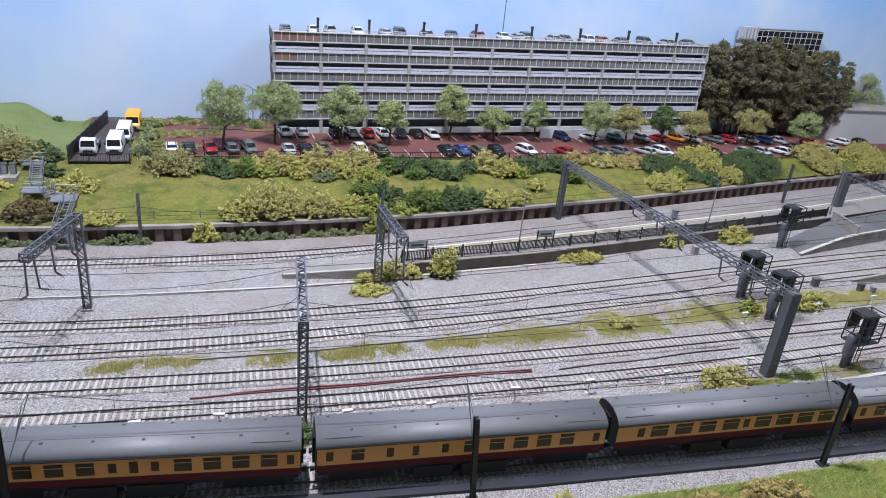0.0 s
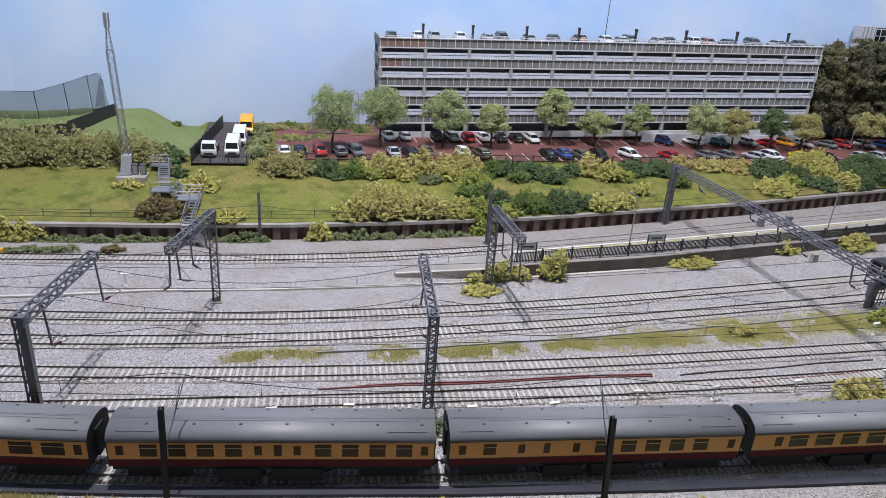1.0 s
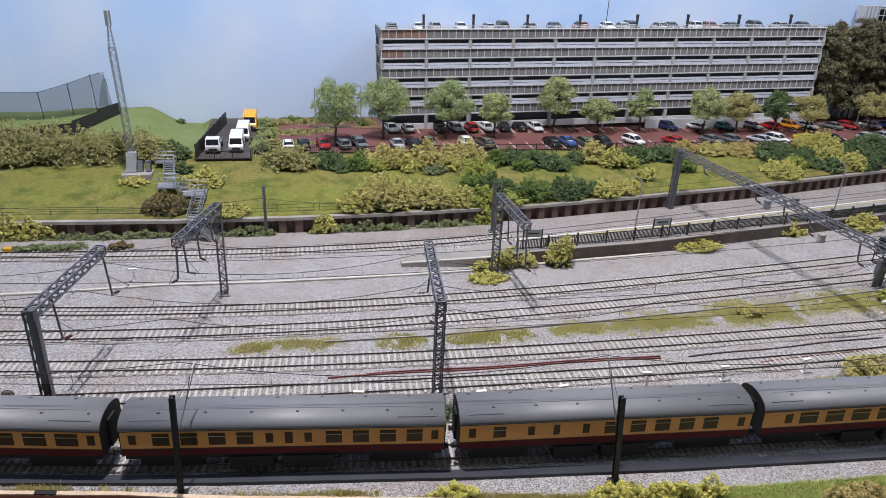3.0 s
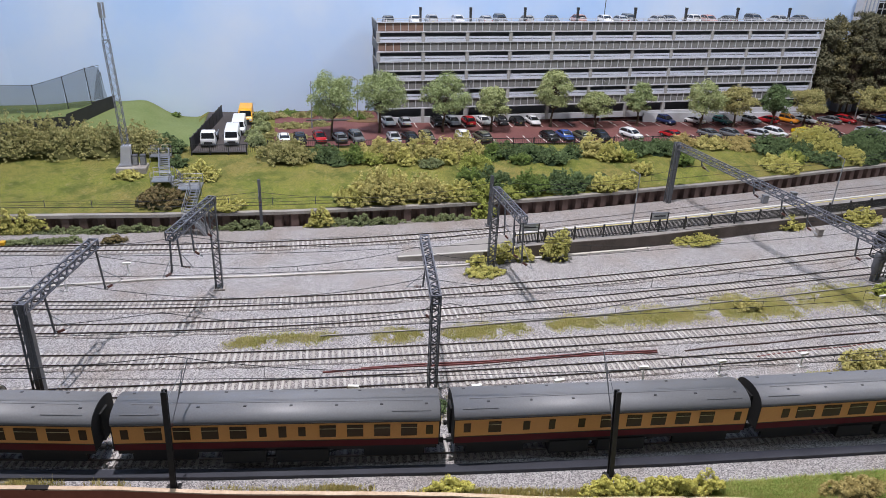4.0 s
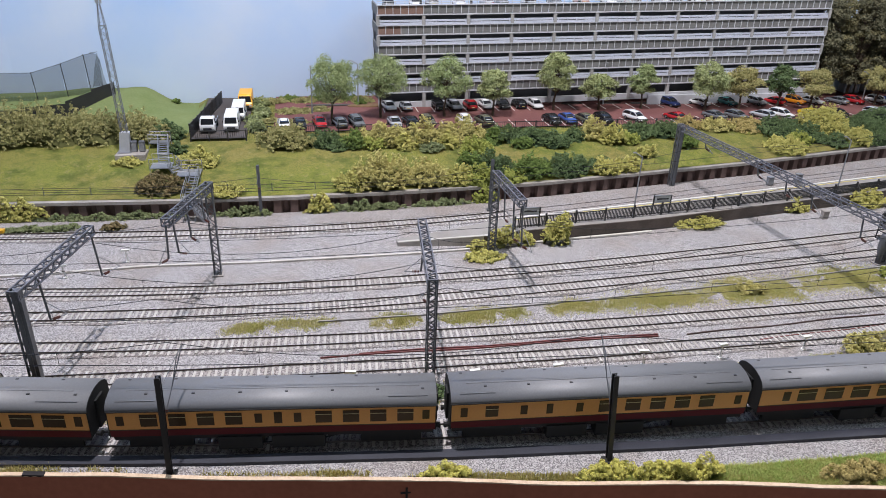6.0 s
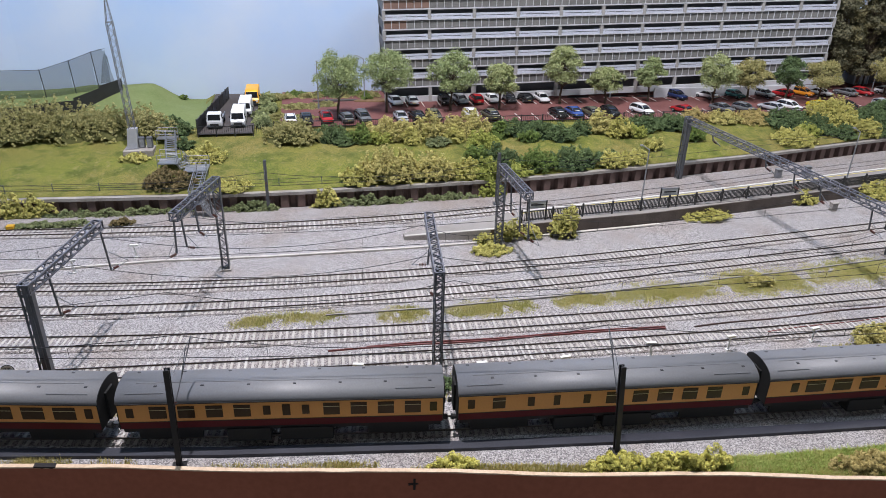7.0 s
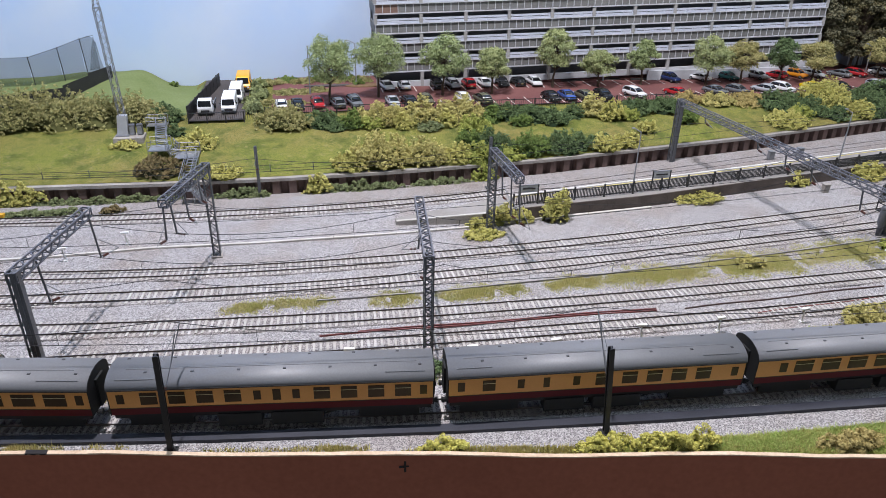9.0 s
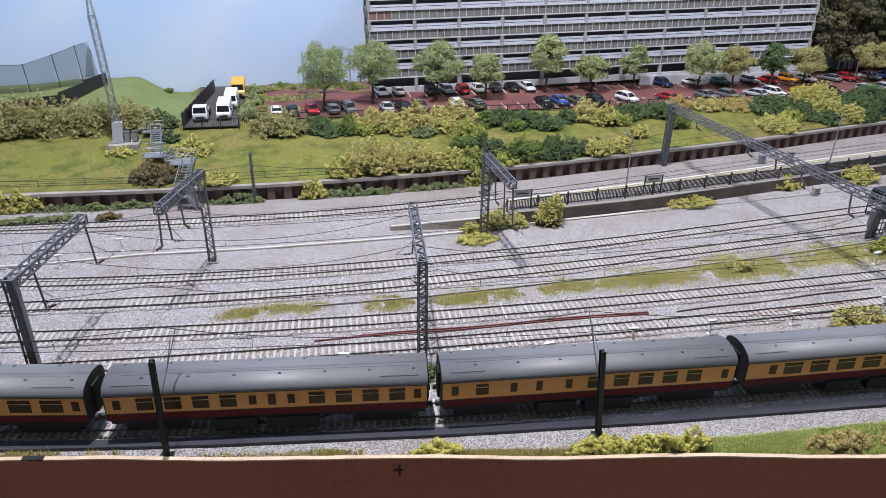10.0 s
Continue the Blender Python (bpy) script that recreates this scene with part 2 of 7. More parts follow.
FOLIAGE, CORE = {}, {}
for key, a, b in (("yellow", (0.69, 0.63, 0.215), (0.30, 0.30, 0.085)), ("lime", (0.50, 0.53, 0.14), (0.20, 0.235, 0.055)), ("lemon", (0.80, 0.725, 0.20), (0.34, 0.335, 0.08)), ("olive", (0.70, 0.62, 0.245), (0.30, 0.28, 0.10)),
                  ("green", (0.24, 0.33, 0.09), (0.075, 0.115, 0.035)), ("dark", (0.20, 0.275, 0.120), (0.042, 0.070, 0.034)), ("weed", (0.30, 0.34, 0.17), (0.11, 0.135, 0.065)),
                  ("moss", (0.53, 0.485, 0.22), (0.18, 0.185, 0.07)), ("brown", (0.31, 0.23, 0.115), (0.095, 0.092, 0.045)), ("tan", (0.62, 0.50, 0.21), (0.29, 0.24, 0.09)),
                  ("pale", (0.50, 0.545, 0.27), (0.17, 0.205, 0.08)), ("leaf", (0.46, 0.53, 0.26), (0.13, 0.175, 0.07)),
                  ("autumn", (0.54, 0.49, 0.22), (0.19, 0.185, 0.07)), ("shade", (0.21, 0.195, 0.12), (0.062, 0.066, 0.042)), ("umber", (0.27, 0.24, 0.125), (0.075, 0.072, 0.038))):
    # CORE: darkened leaf tone, painted as the shade inside a bush
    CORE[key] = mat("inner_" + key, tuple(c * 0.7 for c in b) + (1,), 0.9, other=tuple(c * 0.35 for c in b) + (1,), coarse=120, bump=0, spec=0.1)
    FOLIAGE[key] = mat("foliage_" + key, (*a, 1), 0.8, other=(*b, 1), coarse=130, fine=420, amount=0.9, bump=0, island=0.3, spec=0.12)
TWIG = mat("twig_bark", (0.055, 0.038, 0.026, 1), 0.9, other=(0.10, 0.075, 0.05, 1), coarse=150, amount=0.9)

# ---- mesh tools ----


class Mesh:
    """Collects points and faces of one part."""

    def __init__(self):
        self.v, self.f = [], []

    def face(self, pts):
        n = len(self.v)
        self.v += [tuple(p) for p in pts]
        self.f.append(tuple(range(n, n + len(pts))))

    def box(self, c, s, m=None):
        n = len(self.v)
        for dz in (-0.5, 0.5):
            for dx, dy in ((-0.5, -0.5), (0.5, -0.5), (0.5, 0.5), (-0.5, 0.5)):
                p = Vector((c[0] + dx * s[0], c[1] + dy * s[1], c[2] + dz * s[2]))
                self.v.append(tuple(m @ p if m else p))
        self.f += [tuple(n + i for i in q) for q in ((3, 2, 1, 0), (4, 5, 6, 7), (0, 1, 5, 4), (1, 2, 6, 5), (2, 3, 7, 6), (3, 0, 4, 7))]
        return self

    def bar(self, a, b, w, h=None):
        """A square bar from a to b."""
        a, b = Vector(a), Vector(b)
        d = b - a
        q = d.to_track_quat("X", "Z").to_matrix().to_4x4()
        return self.box((d.length / 2, 0, 0), (d.length, w, h or w), Matrix.Translation(a) @ q)

    def rod(self, a, b, r, r2=None, seg=8, caps=True):
        a, b = Vector(a), Vector(b)
        r2 = r if r2 is None else r2
        d = (b - a).normalized()
        u = d.orthogonal().normalized()
        w = d.cross(u)
        n = len(self.v)
        for p, rr in ((a, r), (b, r2)):
            for i in range(seg):
                t = 2 * math.pi * i / seg
                self.v.append(tuple(p + rr * (math.cos(t) * u + math.sin(t) * w)))
        for i in range(seg):
            j = (i + 1) % seg
            self.f.append((n + i, n + j, n + seg + j, n + seg + i))
        if caps:
            self.f.append(tuple(n + i for i in reversed(range(seg))))
            self.f.append(tuple(n + seg + i for i in range(seg)))
        return self

    def loft(self, rings, caps=True, closed=True):
        """Skins a row of outlines with equal numbers of points."""
        n, k = len(self.v), len(rings[0])
        for ring in rings:
            self.v += [tuple(p) for p in ring]
        for i in range(len(rings) - 1):
            for j in range(k if closed else k - 1):
                a, b = n + i * k + j, n + i * k + (j + 1) % k
                self.f.append((a, b, b + k, a + k))
        if caps:
            self.f.append(tuple(n + j for j in reversed(range(k))))
            self.f.append(tuple(n + (len(rings) - 1) * k + j for j in range(k)))
        return self

    def path(self, pts, prof):
        """Sweeps an outline of (sideways, up) along points on the ground plan."""
        rings = []
        for i, p in enumerate(pts):
            d = Vector(pts[min(i + 1, len(pts) - 1)]) - Vector(pts[max(i - 1, 0)])
            side = Vector((-d.y, d.x, 0)).normalized()
            rings.append([Vector(p) + side * s + Vector((0, 0, z)) for s, z in prof])
        return self.loft(rings)

    def bent(self, pts, w):
        """One square bar bent through points that lie in an upright plane."""
        rings = []
        for i, p in enumerate(pts):
            p = Vector(p)
            d = (Vector(pts[min(i + 1, len(pts) - 1)]) - Vector(pts[max(i - 1, 0)])).normalized()
            side = Vector((0, 1, 0)) * w / 2
            up = d.cross(side).normalized() * w / 2
            rings.append([p - side - up, p + side - up, p + side + up, p - side + up])
        return self.loft(rings)

    def data(self, name, smooth=False):
        me = bpy.data.meshes.new(name)
        me.from_pydata(self.v, [], self.f)
        if smooth:
            me.polygons.foreach_set("use_smooth", [True] * len(me.polygons))
        me.update()
        return me


def part(name, mesh, material, parent=None, label="", smooth=False, bevel=0.0):
    """One mesh object, under a thing or part if a parent is given."""
    me = mesh.data(name, smooth) if isinstance(mesh, Mesh) else mesh
    if material and not me.materials:
        me.materials.append(material)
    ob = new(name, me)
    if parent:
        ob.parent = parent
    if bevel:
        mod = ob.modifiers.new("edge", "BEVEL")
        mod.width, mod.segments, mod.limit_method = bevel, 2, "ANGLE"
    if label:
        ob["label"] = label
    return ob


def thing(name, label, category, group="", kind="", m=None):
    ob = tagged(new(name), label, category, group, kind)
    if m is not None:
        ob.matrix_world = m
    return ob


def spread(a, b, step):
    n = max(1, int(round((b - a) / step)))
    return [a + (b - a) * i / n for i in range(n + 1)]


# ---- plan: the lines that the place follows ----
WALL_X = (-1.6, -0.63, -0.46, -0.28, -0.1, 0.13, 0.34, 0.57, 0.85, 1.03, 1.37, 2.2)
WALL_Y = (0.71, 0.697, 0.686, 0.682, 0.687, 0.702, 0.733, 0.768, 0.825, 0.858, 0.92, 1.07)
CAR_PARK_Z = 0.059
GROUND_Z = -0.003


def wall_y(x):
    return float(np.interp(x, WALL_X, WALL_Y))


def fence_y(x):
    return max(0.9, wall_y(x) + 0.05)


def ground_z(x, y):
    w = wall_y(x)
    if y < w:
        return GROUND_Z
    e = max(0.9, w + 0.05)
    z = 0.025 + 0.034 * min(1.0, (y - w) / (e - w))
    if x < -0.44:  # the hill, the dip beside it and the rising field behind the nets
        wide = 0.030 if x > -0.562 else 0.085
        z += 0.0255 * math.exp(-(x + 0.562) ** 2 / (2 * wide ** 2) - (y - 1.156) ** 2 / (2 * 0.09 ** 2))
        z -= 0.011 * min(1.0, max(0.0, (y - 1.06) / 0.10)) * min(1.0, max(0.0, (x + 0.56) / 0.06)) * min(1.0, (-0.44 - x) / 0.012)
        z += 0.013 * min(1.0, max(0.0, (y - 1.03) / 0.12)) * min(1.0, max(0.0, (-0.60 - x) / 0.08))
    return z


# near rail of each track: y = a + b x + c x^2 + ..., and the stretch that is laid
GAUGE = 0.0183
TRACKS = {
    "front": ((0.1299, -0.0822, 0.0551, -0.0372), -1.1, 1.15),
    "second": ((0.2426, -0.0375, 0.0513, 0.0204), -0.85, 1.25),
    "third": ((0.2965, -0.0275, 0.066, -0.034), -0.8, 1.35),
    "fourth": ((0.3837, 0.0377, 0.0911, -0.0582), -0.8, 1.4),
    "fifth": ((0.4363, 0.0424, 0.1039, -0.0647), -0.8, 1.45),
    "far": ((0.6221, 0.1036, 0.1745, -0.0954, -0.0942, 0.0763), -0.85, 1.28),
}


def track_y(name, x):
    c = TRACKS[name][0]
    return sum(k * x ** i for i, k in enumerate(c)) + GAUGE / 2

# ---- the hall and the board ----


def structure(name, mesh, material, label, category, smooth=False, bevel=0.0):
    return tagged(part(name, mesh, material, smooth=smooth, bevel=bevel), label, category, kind="structure")


structure("floor", Mesh().box((0, -0.4, -1.03), (8, 6.4, 0.06)), HALL_FLOOR, "brown exhibition hall floor under the layout", "floor")
structure("ceiling", Mesh().box((0, -0.4, 3.2), (8, 6.4, 0.06)), HALL_WALL, "plain pale hall ceiling", "ceiling")
structure("wall_north", Mesh().box((0, 2.85, 1.1), (8, 0.1, 4.2)), HALL_WALL, "plain pale hall wall behind the layout", "wall")
structure("wall_south", Mesh().box((0, -3.65, 1.1), (8, 0.1, 4.2)), HALL_WALL, "plain pale hall wall behind the viewer", "wall")
structure("wall_west", Mesh().box((-4.05, -0.4, 1.1), (0.1, 6.4, 4.2)), HALL_WALL, "plain pale hall wall at one end", "wall")
structure("wall_east", Mesh().box((4.05, -0.4, 1.1), (0.1, 6.4, 4.2)), HALL_WALL, "plain pale hall wall at the other end", "wall")


def front_edge(x):
    return 0.063 - 0.185 * x if x < 0.25 else 0.063 - 0.185 * 0.25 - 0.12 * (x - 0.25)


xs = spread(-1.5, 2.0, 0.02)
# the back board with its rounded left corner
m = Mesh()
curve = [(2.3, 1.19)] + [(x, 1.19) for x in spread(2.0, -0.8, 0.1)] + [(-0.8 - 0.4 * math.sin(a), 0.79 + 0.4 * math.cos(a)) for a in spread(0, math.pi / 2, 0.15)] + [(-1.2, 0.1)]
m.loft([[(x, y, -0.02), (x, y, 0.95), (x * 1.004, y + 0.006, 0.95), (x * 1.004, y + 0.006, -0.02)] for x, y in curve])
structure("backdrop", m, SKY_BOARD, "pale blue painted sky board behind the layout", "backdrop")

# yard: one gently uneven ballast sheet from the front edge to the retaining wall
m = Mesh()
rows = []
for x in spread(-1.5, 2.0, 0.02):
    y0, y1 = front_edge(x) + 0.002, wall_y(x) + 0.004
    rows.append([(x, y0 + (y1 - y0) * j / 44, GROUND_Z + 0.0007 * noise.noise((x * 30, (y0 + (y1 - y0) * j / 44) * 30, 0))) for j in range(45)])
m.loft(rows, caps=False, closed=False)
structure("ground", m, BALLAST, "pale grey crushed stone ballast across the railway yard", "ground", smooth=True)

# grass bank, car park level and the hill beyond
m = Mesh()
rows = []
for x in spread(-1.22, 2.1, 0.02):
    y0, y1 = wall_y(x) + 0.006, 1.188
    rows.append([(x, y0 + (y1 - y0) * j / 60, ground_z(x, y0 + (y1 - y0) * j / 60) + 0.0012 * noise.noise((x * 22, (y0 + (y1 - y0) * j / 60) * 22, 3))) for j in range(61)])
m.loft(rows, caps=False, closed=False)
structure("grass_bank", m, GRASS, "green and straw static grass bank rising to the car park", "bank", smooth=True)

# the paler field and hill at the left end, behind the hedge
HILL_GRASS = mat("pale_field_grass", (0.138, 0.180, 0.064, 1), 0.95, other=(0.20, 0.235, 0.10, 1), coarse=16, fine=300, amount=1.0, bump=0.5, bump_scale=700, spec=0.1)
m = Mesh()
m.loft([[(x, y, ground_z(x, y) + 0.0022 - 0.004 * max(0.0, (0.96 - y) / 0.04)) for y in spread(0.92, 1.186, 0.012)] for x in spread(-1.2, -0.438, 0.012)], caps=False, closed=False)
structure("field", m, HILL_GRASS, "pale green grass field rising to a small hill", "field", smooth=True)

# car park surface
m = Mesh()
rows = [[(x, fence_y(x) + 0.012 + (1.186 - fence_y(x) - 0.012) * j / 20, CAR_PARK_Z + 0.0026) for j in range(21)] for x in spread(-0.30, 1.9, 0.05)]
m.loft(rows, caps=False, closed=False)
structure("road", m, TARMAC, "dull red tarmac of the surface car park", "car park")
m = Mesh()
m.loft([[(x, y, CAR_PARK_Z + 0.0026) for y in (0.882, 1.0, 1.1, 1.18)] for x in spread(-0.436, -0.345, 0.02)], caps=False, closed=False)
structure("pavement", m, DARK_TARMAC, "dark tarmac of the fenced van yard", "yard")

# made-up hall windows, unseen behind the viewer, dressing the front fill lights
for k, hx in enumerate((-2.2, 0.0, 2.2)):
    win = structure("window_%d" % (k + 1), Mesh().box((hx, -3.585, 0.75), (2.0, 0.02, 1.1)), mat("frosted_pane", (0.75, 0.80, 0.86, 1), 0.3, bump=0), "made-up frosted hall window, unseen behind the viewer", "window")
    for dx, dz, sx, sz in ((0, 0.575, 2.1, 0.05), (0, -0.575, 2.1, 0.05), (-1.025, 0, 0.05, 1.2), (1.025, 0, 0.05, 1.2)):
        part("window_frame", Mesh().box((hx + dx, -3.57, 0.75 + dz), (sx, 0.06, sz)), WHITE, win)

# fascia board: wavy top, bare plywood edge, dark brown face
m, e = Mesh(), Mesh()
front = []
for x in spread(-1.5, 2.0, 0.01):
    wob = 0.0028 * noise.noise((x * 8, 0, 0)) + 0.0009 * noise.noise((x * 30, 4, 0))
    front.append((x, front_edge(x), wob))
m.loft([[(x, y - 0.0035, -0.30), (x, y - 0.0035, 0.0012 + w), (x, y, 0.0012 + w), (x, y, -0.30)] for x, y, w in front])
structure("fascia", m, FASCIA, "dark brown painted plywood fascia along the layout's front", "fascia")
e.loft([[(x, y - 0.0037, 0.0013 + w), (x, y - 0.0037, 0.0026 + w), (x, y + 0.0002, 0.0026 + w), (x, y + 0.0002, 0.0013 + w)] for x, y, w in front])
structure("trim", e, PLY, "bare plywood top edge of the fascia, unevenly sawn", "trim")
cross = Mesh()
cy = front_edge(-0.184) - 0.0037
cross.box((-0.184, cy, -0.0100), (0.0018, 0.0007, 0.0115)).box((-0.184, cy, -0.0096), (0.0100, 0.0008, 0.0017))
tagged(part("pen_mark", cross, MARKER), "black pen cross marked on the brown fascia", "mark")

ink = Mesh().loft([[(x, front_edge(x) - 0.0040, 0.0022 + 0.0004 * math.sin(x * 900)), (x, front_edge(x) - 0.0040, 0.0036), (x, front_edge(x) + 0.0006, 0.0036), (x, front_edge(x) + 0.0006, 0.0022)] for x in spread(-0.483, -0.466, 0.0015)])
tagged(part("ink_smudge", ink, MARKER), "black ink smudge on the fascia's sawn edge", "mark")

# plain frame and legs that carry the layout
bench = tagged(new("baseboard_frame"), "plain timber frame carrying the model railway", "frame", kind="structure")
for bx, by in ((-1.05, 0.45), (1.85, 0.05), (-1.05, 1.05), (1.85, 1.05), (0.4, 1.05), (0.4, 0.15)):
    part("leg", Mesh().box((bx, by, -0.53), (0.06, 0.06, 0.94)), PLY, bench)
part("top_board", Mesh().loft([[(-1.18, front_edge(-1.18) + 0.004, z), (1.98, front_edge(1.98) + 0.004, z), (1.98, 1.18, z), (-1.18, 1.18, z)] for z in (-0.06, -0.03)]), PLY, bench)

# black strip beside the front track
STRIP_X = (-1.2, -0.509, -0.343, -0.132, 0.047, 0.28, 0.6, 1.3)
STRIP_Y = (0.285, 0.173, 0.1475, 0.121, 0.103, 0.085, 0.066, 0.03)
m = Mesh()
m.path([(x, float(np.interp(x, STRIP_X, STRIP_Y)), GROUND_Z) for x in spread(-1.2, 1.3, 0.02)], [(-0.005, 0), (0.005, 0), (0.0048, 0.0032), (-0.0048, 0.0032)])
structure("edge_strip", m, STRIP, "black plastic strip lying along the front track", "strip")

# cable troughs: pale concrete lids in a row
TRODDEN = mat("dusty_conduit", (0.34, 0.33, 0.32, 1), 0.85, other=(0.22, 0.21, 0.20, 1), coarse=30, amount=1.0)


def trough(pts, width, group, stone=None):
    xs_, ys_ = [p[0] for p in pts], [p[1] for p in pts]
    run = thing("cable_trough", "pale concrete cable trough lying in the ballast", "cable trough", group)
    lid = Mesh().box((0, 0, 0.001), (0.0272, width, 0.002)).data("lid")
    for i, x in enumerate(spread(pts[0][0], pts[-1][0], 0.028)[:-1]):
        x += 0.014
        a = math.atan2(float(np.interp(x + 0.01, xs_, ys_) - np.interp(x - 0.01, xs_, ys_)), 0.02)
        ob = part("lid", lid, stone or PALE_CONCRETE, run)
        ob.matrix_world = pose(x, float(np.interp(x, xs_, ys_)), GROUND_Z + 0.0004, 0, 0, math.degrees(a))
    return run


trough([(-0.75, 0.272), (-0.483, 0.238), (-0.382, 0.225), (-0.281, 0.212), (-0.11, 0.195), (0.084, 0.1815), (0.211, 0.1795), (0.4, 0.184), (0.9, 0.205)], 0.0052, "troughs in the yard")
trough([(-0.75, 0.519), (-0.555, 0.519), (-0.45, 0.524), (-0.313, 0.517), (-0.125, 0.517), (-0.02, 0.521)], 0.004, "troughs in the yard")
trough([(-0.245, 0.356), (-0.12, 0.354), (0.1, 0.361), (0.35, 0.376), (0.62, 0.40)], 0.0016, "troughs in the yard", TRODDEN)

# sheet pile retaining wall with a concrete capping
wall = tagged(new("retaining_wall"), "rust brown sheet pile wall with a concrete capping", "retaining wall", kind="structure")
pile = Mesh()
pile.loft([[(px, py, z) for z in (0, 0.024)] for px, py in ((-0.0095, 0.008), (-0.0060, 0), (0.0050, 0), (0.0085, 0.008), (0.0157, 0.008))], caps=False, closed=False)
pile_data = pile.data("sheet_pile")
step = 0.0252
x = -1.3
while x < 1.75:
    a = math.degrees(math.atan2(wall_y(x + 0.02) - wall_y(x - 0.02), 0.04))
    ob = part("sheet_pile", pile_data, PILE, wall)
    ob.matrix_world = pose(x, wall_y(x), GROUND_Z, 0, 0, a)
    x += step * math.cos(math.radians(a))
m = Mesh()
m.path([(x, wall_y(x) + 0.004, 0.0205) for x in spread(-1.3, 1.8, 0.03)], [(-0.006, 0), (0.006, 0), (0.006, 0.0048), (-0.006, 0.0048)])
part("capping", m, CONCRETE, wall, "weathered grey concrete capping beam")
m = Mesh()
m.path([(x, wall_y(x) + 0.0098, GROUND_Z) for x in spread(-1.3, 1.8, 0.03)], [(-0.001, 0), (0.001, 0), (0.001, 0.024), (-0.001, 0.024)])
part("backing", m, PILE, wall)

# ---- platform beyond the yard ----
PLAT_Z = 0.0155
FENCE_X = (0.0, 0.04, 0.132, 0.226, 0.418, 0.63, 0.778, 0.93, 1.3)
FENCE_Y = (0.533, 0.541, 0.5525, 0.561, 0.587, 0.613, 0.637, 0.662, 0.73)
EDGE_X = (-0.13, -0.064, 0.017, 0.121, 0.339, 0.58, 0.8, 0.97, 1.2, 1.5)
EDGE_Y = (0.556, 0.566, 0.579, 0.596, 0.626, 0.664, 0.70, 0.725, 0.772, 0.835)


def near_y(x):
    return float(np.interp(x, FENCE_X, FENCE_Y))


def edge_y(x):
    return float(np.interp(x, EDGE_X, EDGE_Y))


def ramp_z(x):
    return GROUND_Z + 0.006 + (PLAT_Z - GROUND_Z - 0.006) * min(1, max(0, (x + 0.128) / 0.17))


def kerb_y(x):
    return float(np.interp(x, (-0.13, 0.0, 0.131, 0.249, 0.42, 0.93, 1.3), (0.546, 0.532, 0.5435, 0.5525, 0.578, 0.655, 0.722)))


COPING = mat("worn_white_coping", (0.64, 0.63, 0.60, 1), 0.7, other=(0.46, 0.44, 0.41, 1), coarse=70, amount=0.9, bump=0.1)
platform = tagged(new("platform"), "grey railway platform with a sloping end ramp", "platform", kind="structure")
m, w = Mesh(), Mesh()
rows_top, rows_wall = [], []
for x in spread(-0.128, 1.5, 0.03):
    rows_top.append([(x, kerb_y(x), ramp_z(x)), (x, edge_y(x), ramp_z(x))])
    rows_wall.append([(x, kerb_y(x) - 0.001, GROUND_Z - 0.002), (x, kerb_y(x) - 0.001, ramp_z(x) - 0.0004), (x, edge_y(x), ramp_z(x) - 0.0004), (x, edge_y(x), GROUND_Z - 0.002)])
m.loft(rows_top, caps=False, closed=False)
part("paving", m, PLAT, platform)
m = Mesh()
m.path([(x, kerb_y(x) + 0.0012, ramp_z(x)) for x in spread(-0.127, 0.04, 0.02)], [(-0.0020, 0), (0.0020, 0), (0.0020, 0.0006), (-0.0020, 0.0006)])
part("ramp_coping", m, PALE_CONCRETE, platform)
w.loft(rows_wall[4:])
part("platform_wall", w, STAIN_WALL, platform, "stained brown platform side wall")
part("ramp_wall", Mesh().loft(rows_wall[:5]), CONCRETE, platform, "pale grey concrete side of the end ramp")
for nm, off, wid, mt in (("coping", -0.0023, 0.0044, COPING), ("yellow_line", -0.0095, 0.0016, YELLOW_LINE)):
    m = Mesh()
    m.path([(x, edge_y(x) + off, ramp_z(x)) for x in spread(0.05, 1.5, 0.03)], [(-wid / 2, 0), (wid / 2, 0), (wid / 2, 0.0006), (-wid / 2, 0.0006)])
    part(nm, m, mt, platform)
m = Mesh()
m.path([(x, kerb_y(x) - 0.006, GROUND_Z - 0.001) for x in spread(0.02, 0.26, 0.03)], [(-0.0025, 0), (0.0025, 0), (0.0025, 0.003), (-0.0025, 0.003)])
part("kerb", m, PALE_CONCRETE, platform)
# gravel path between far track and wall
m = Mesh()
m.loft([[(x, wall_y(x) - 0.001, 0.0), (x, (wall_y(x) + track_y("far", x) + 0.02) / 2, 0.0018), (x, min(track_y("far", x) + 0.020, wall_y(x) - 0.012), GROUND_Z + 0.0006)] for x in spread(-1.0, 1.5, 0.03)], caps=False, closed=False)
structure("path", m, DUSTY_BALLAST, "trodden grey gravel path under the retaining wall", "path")

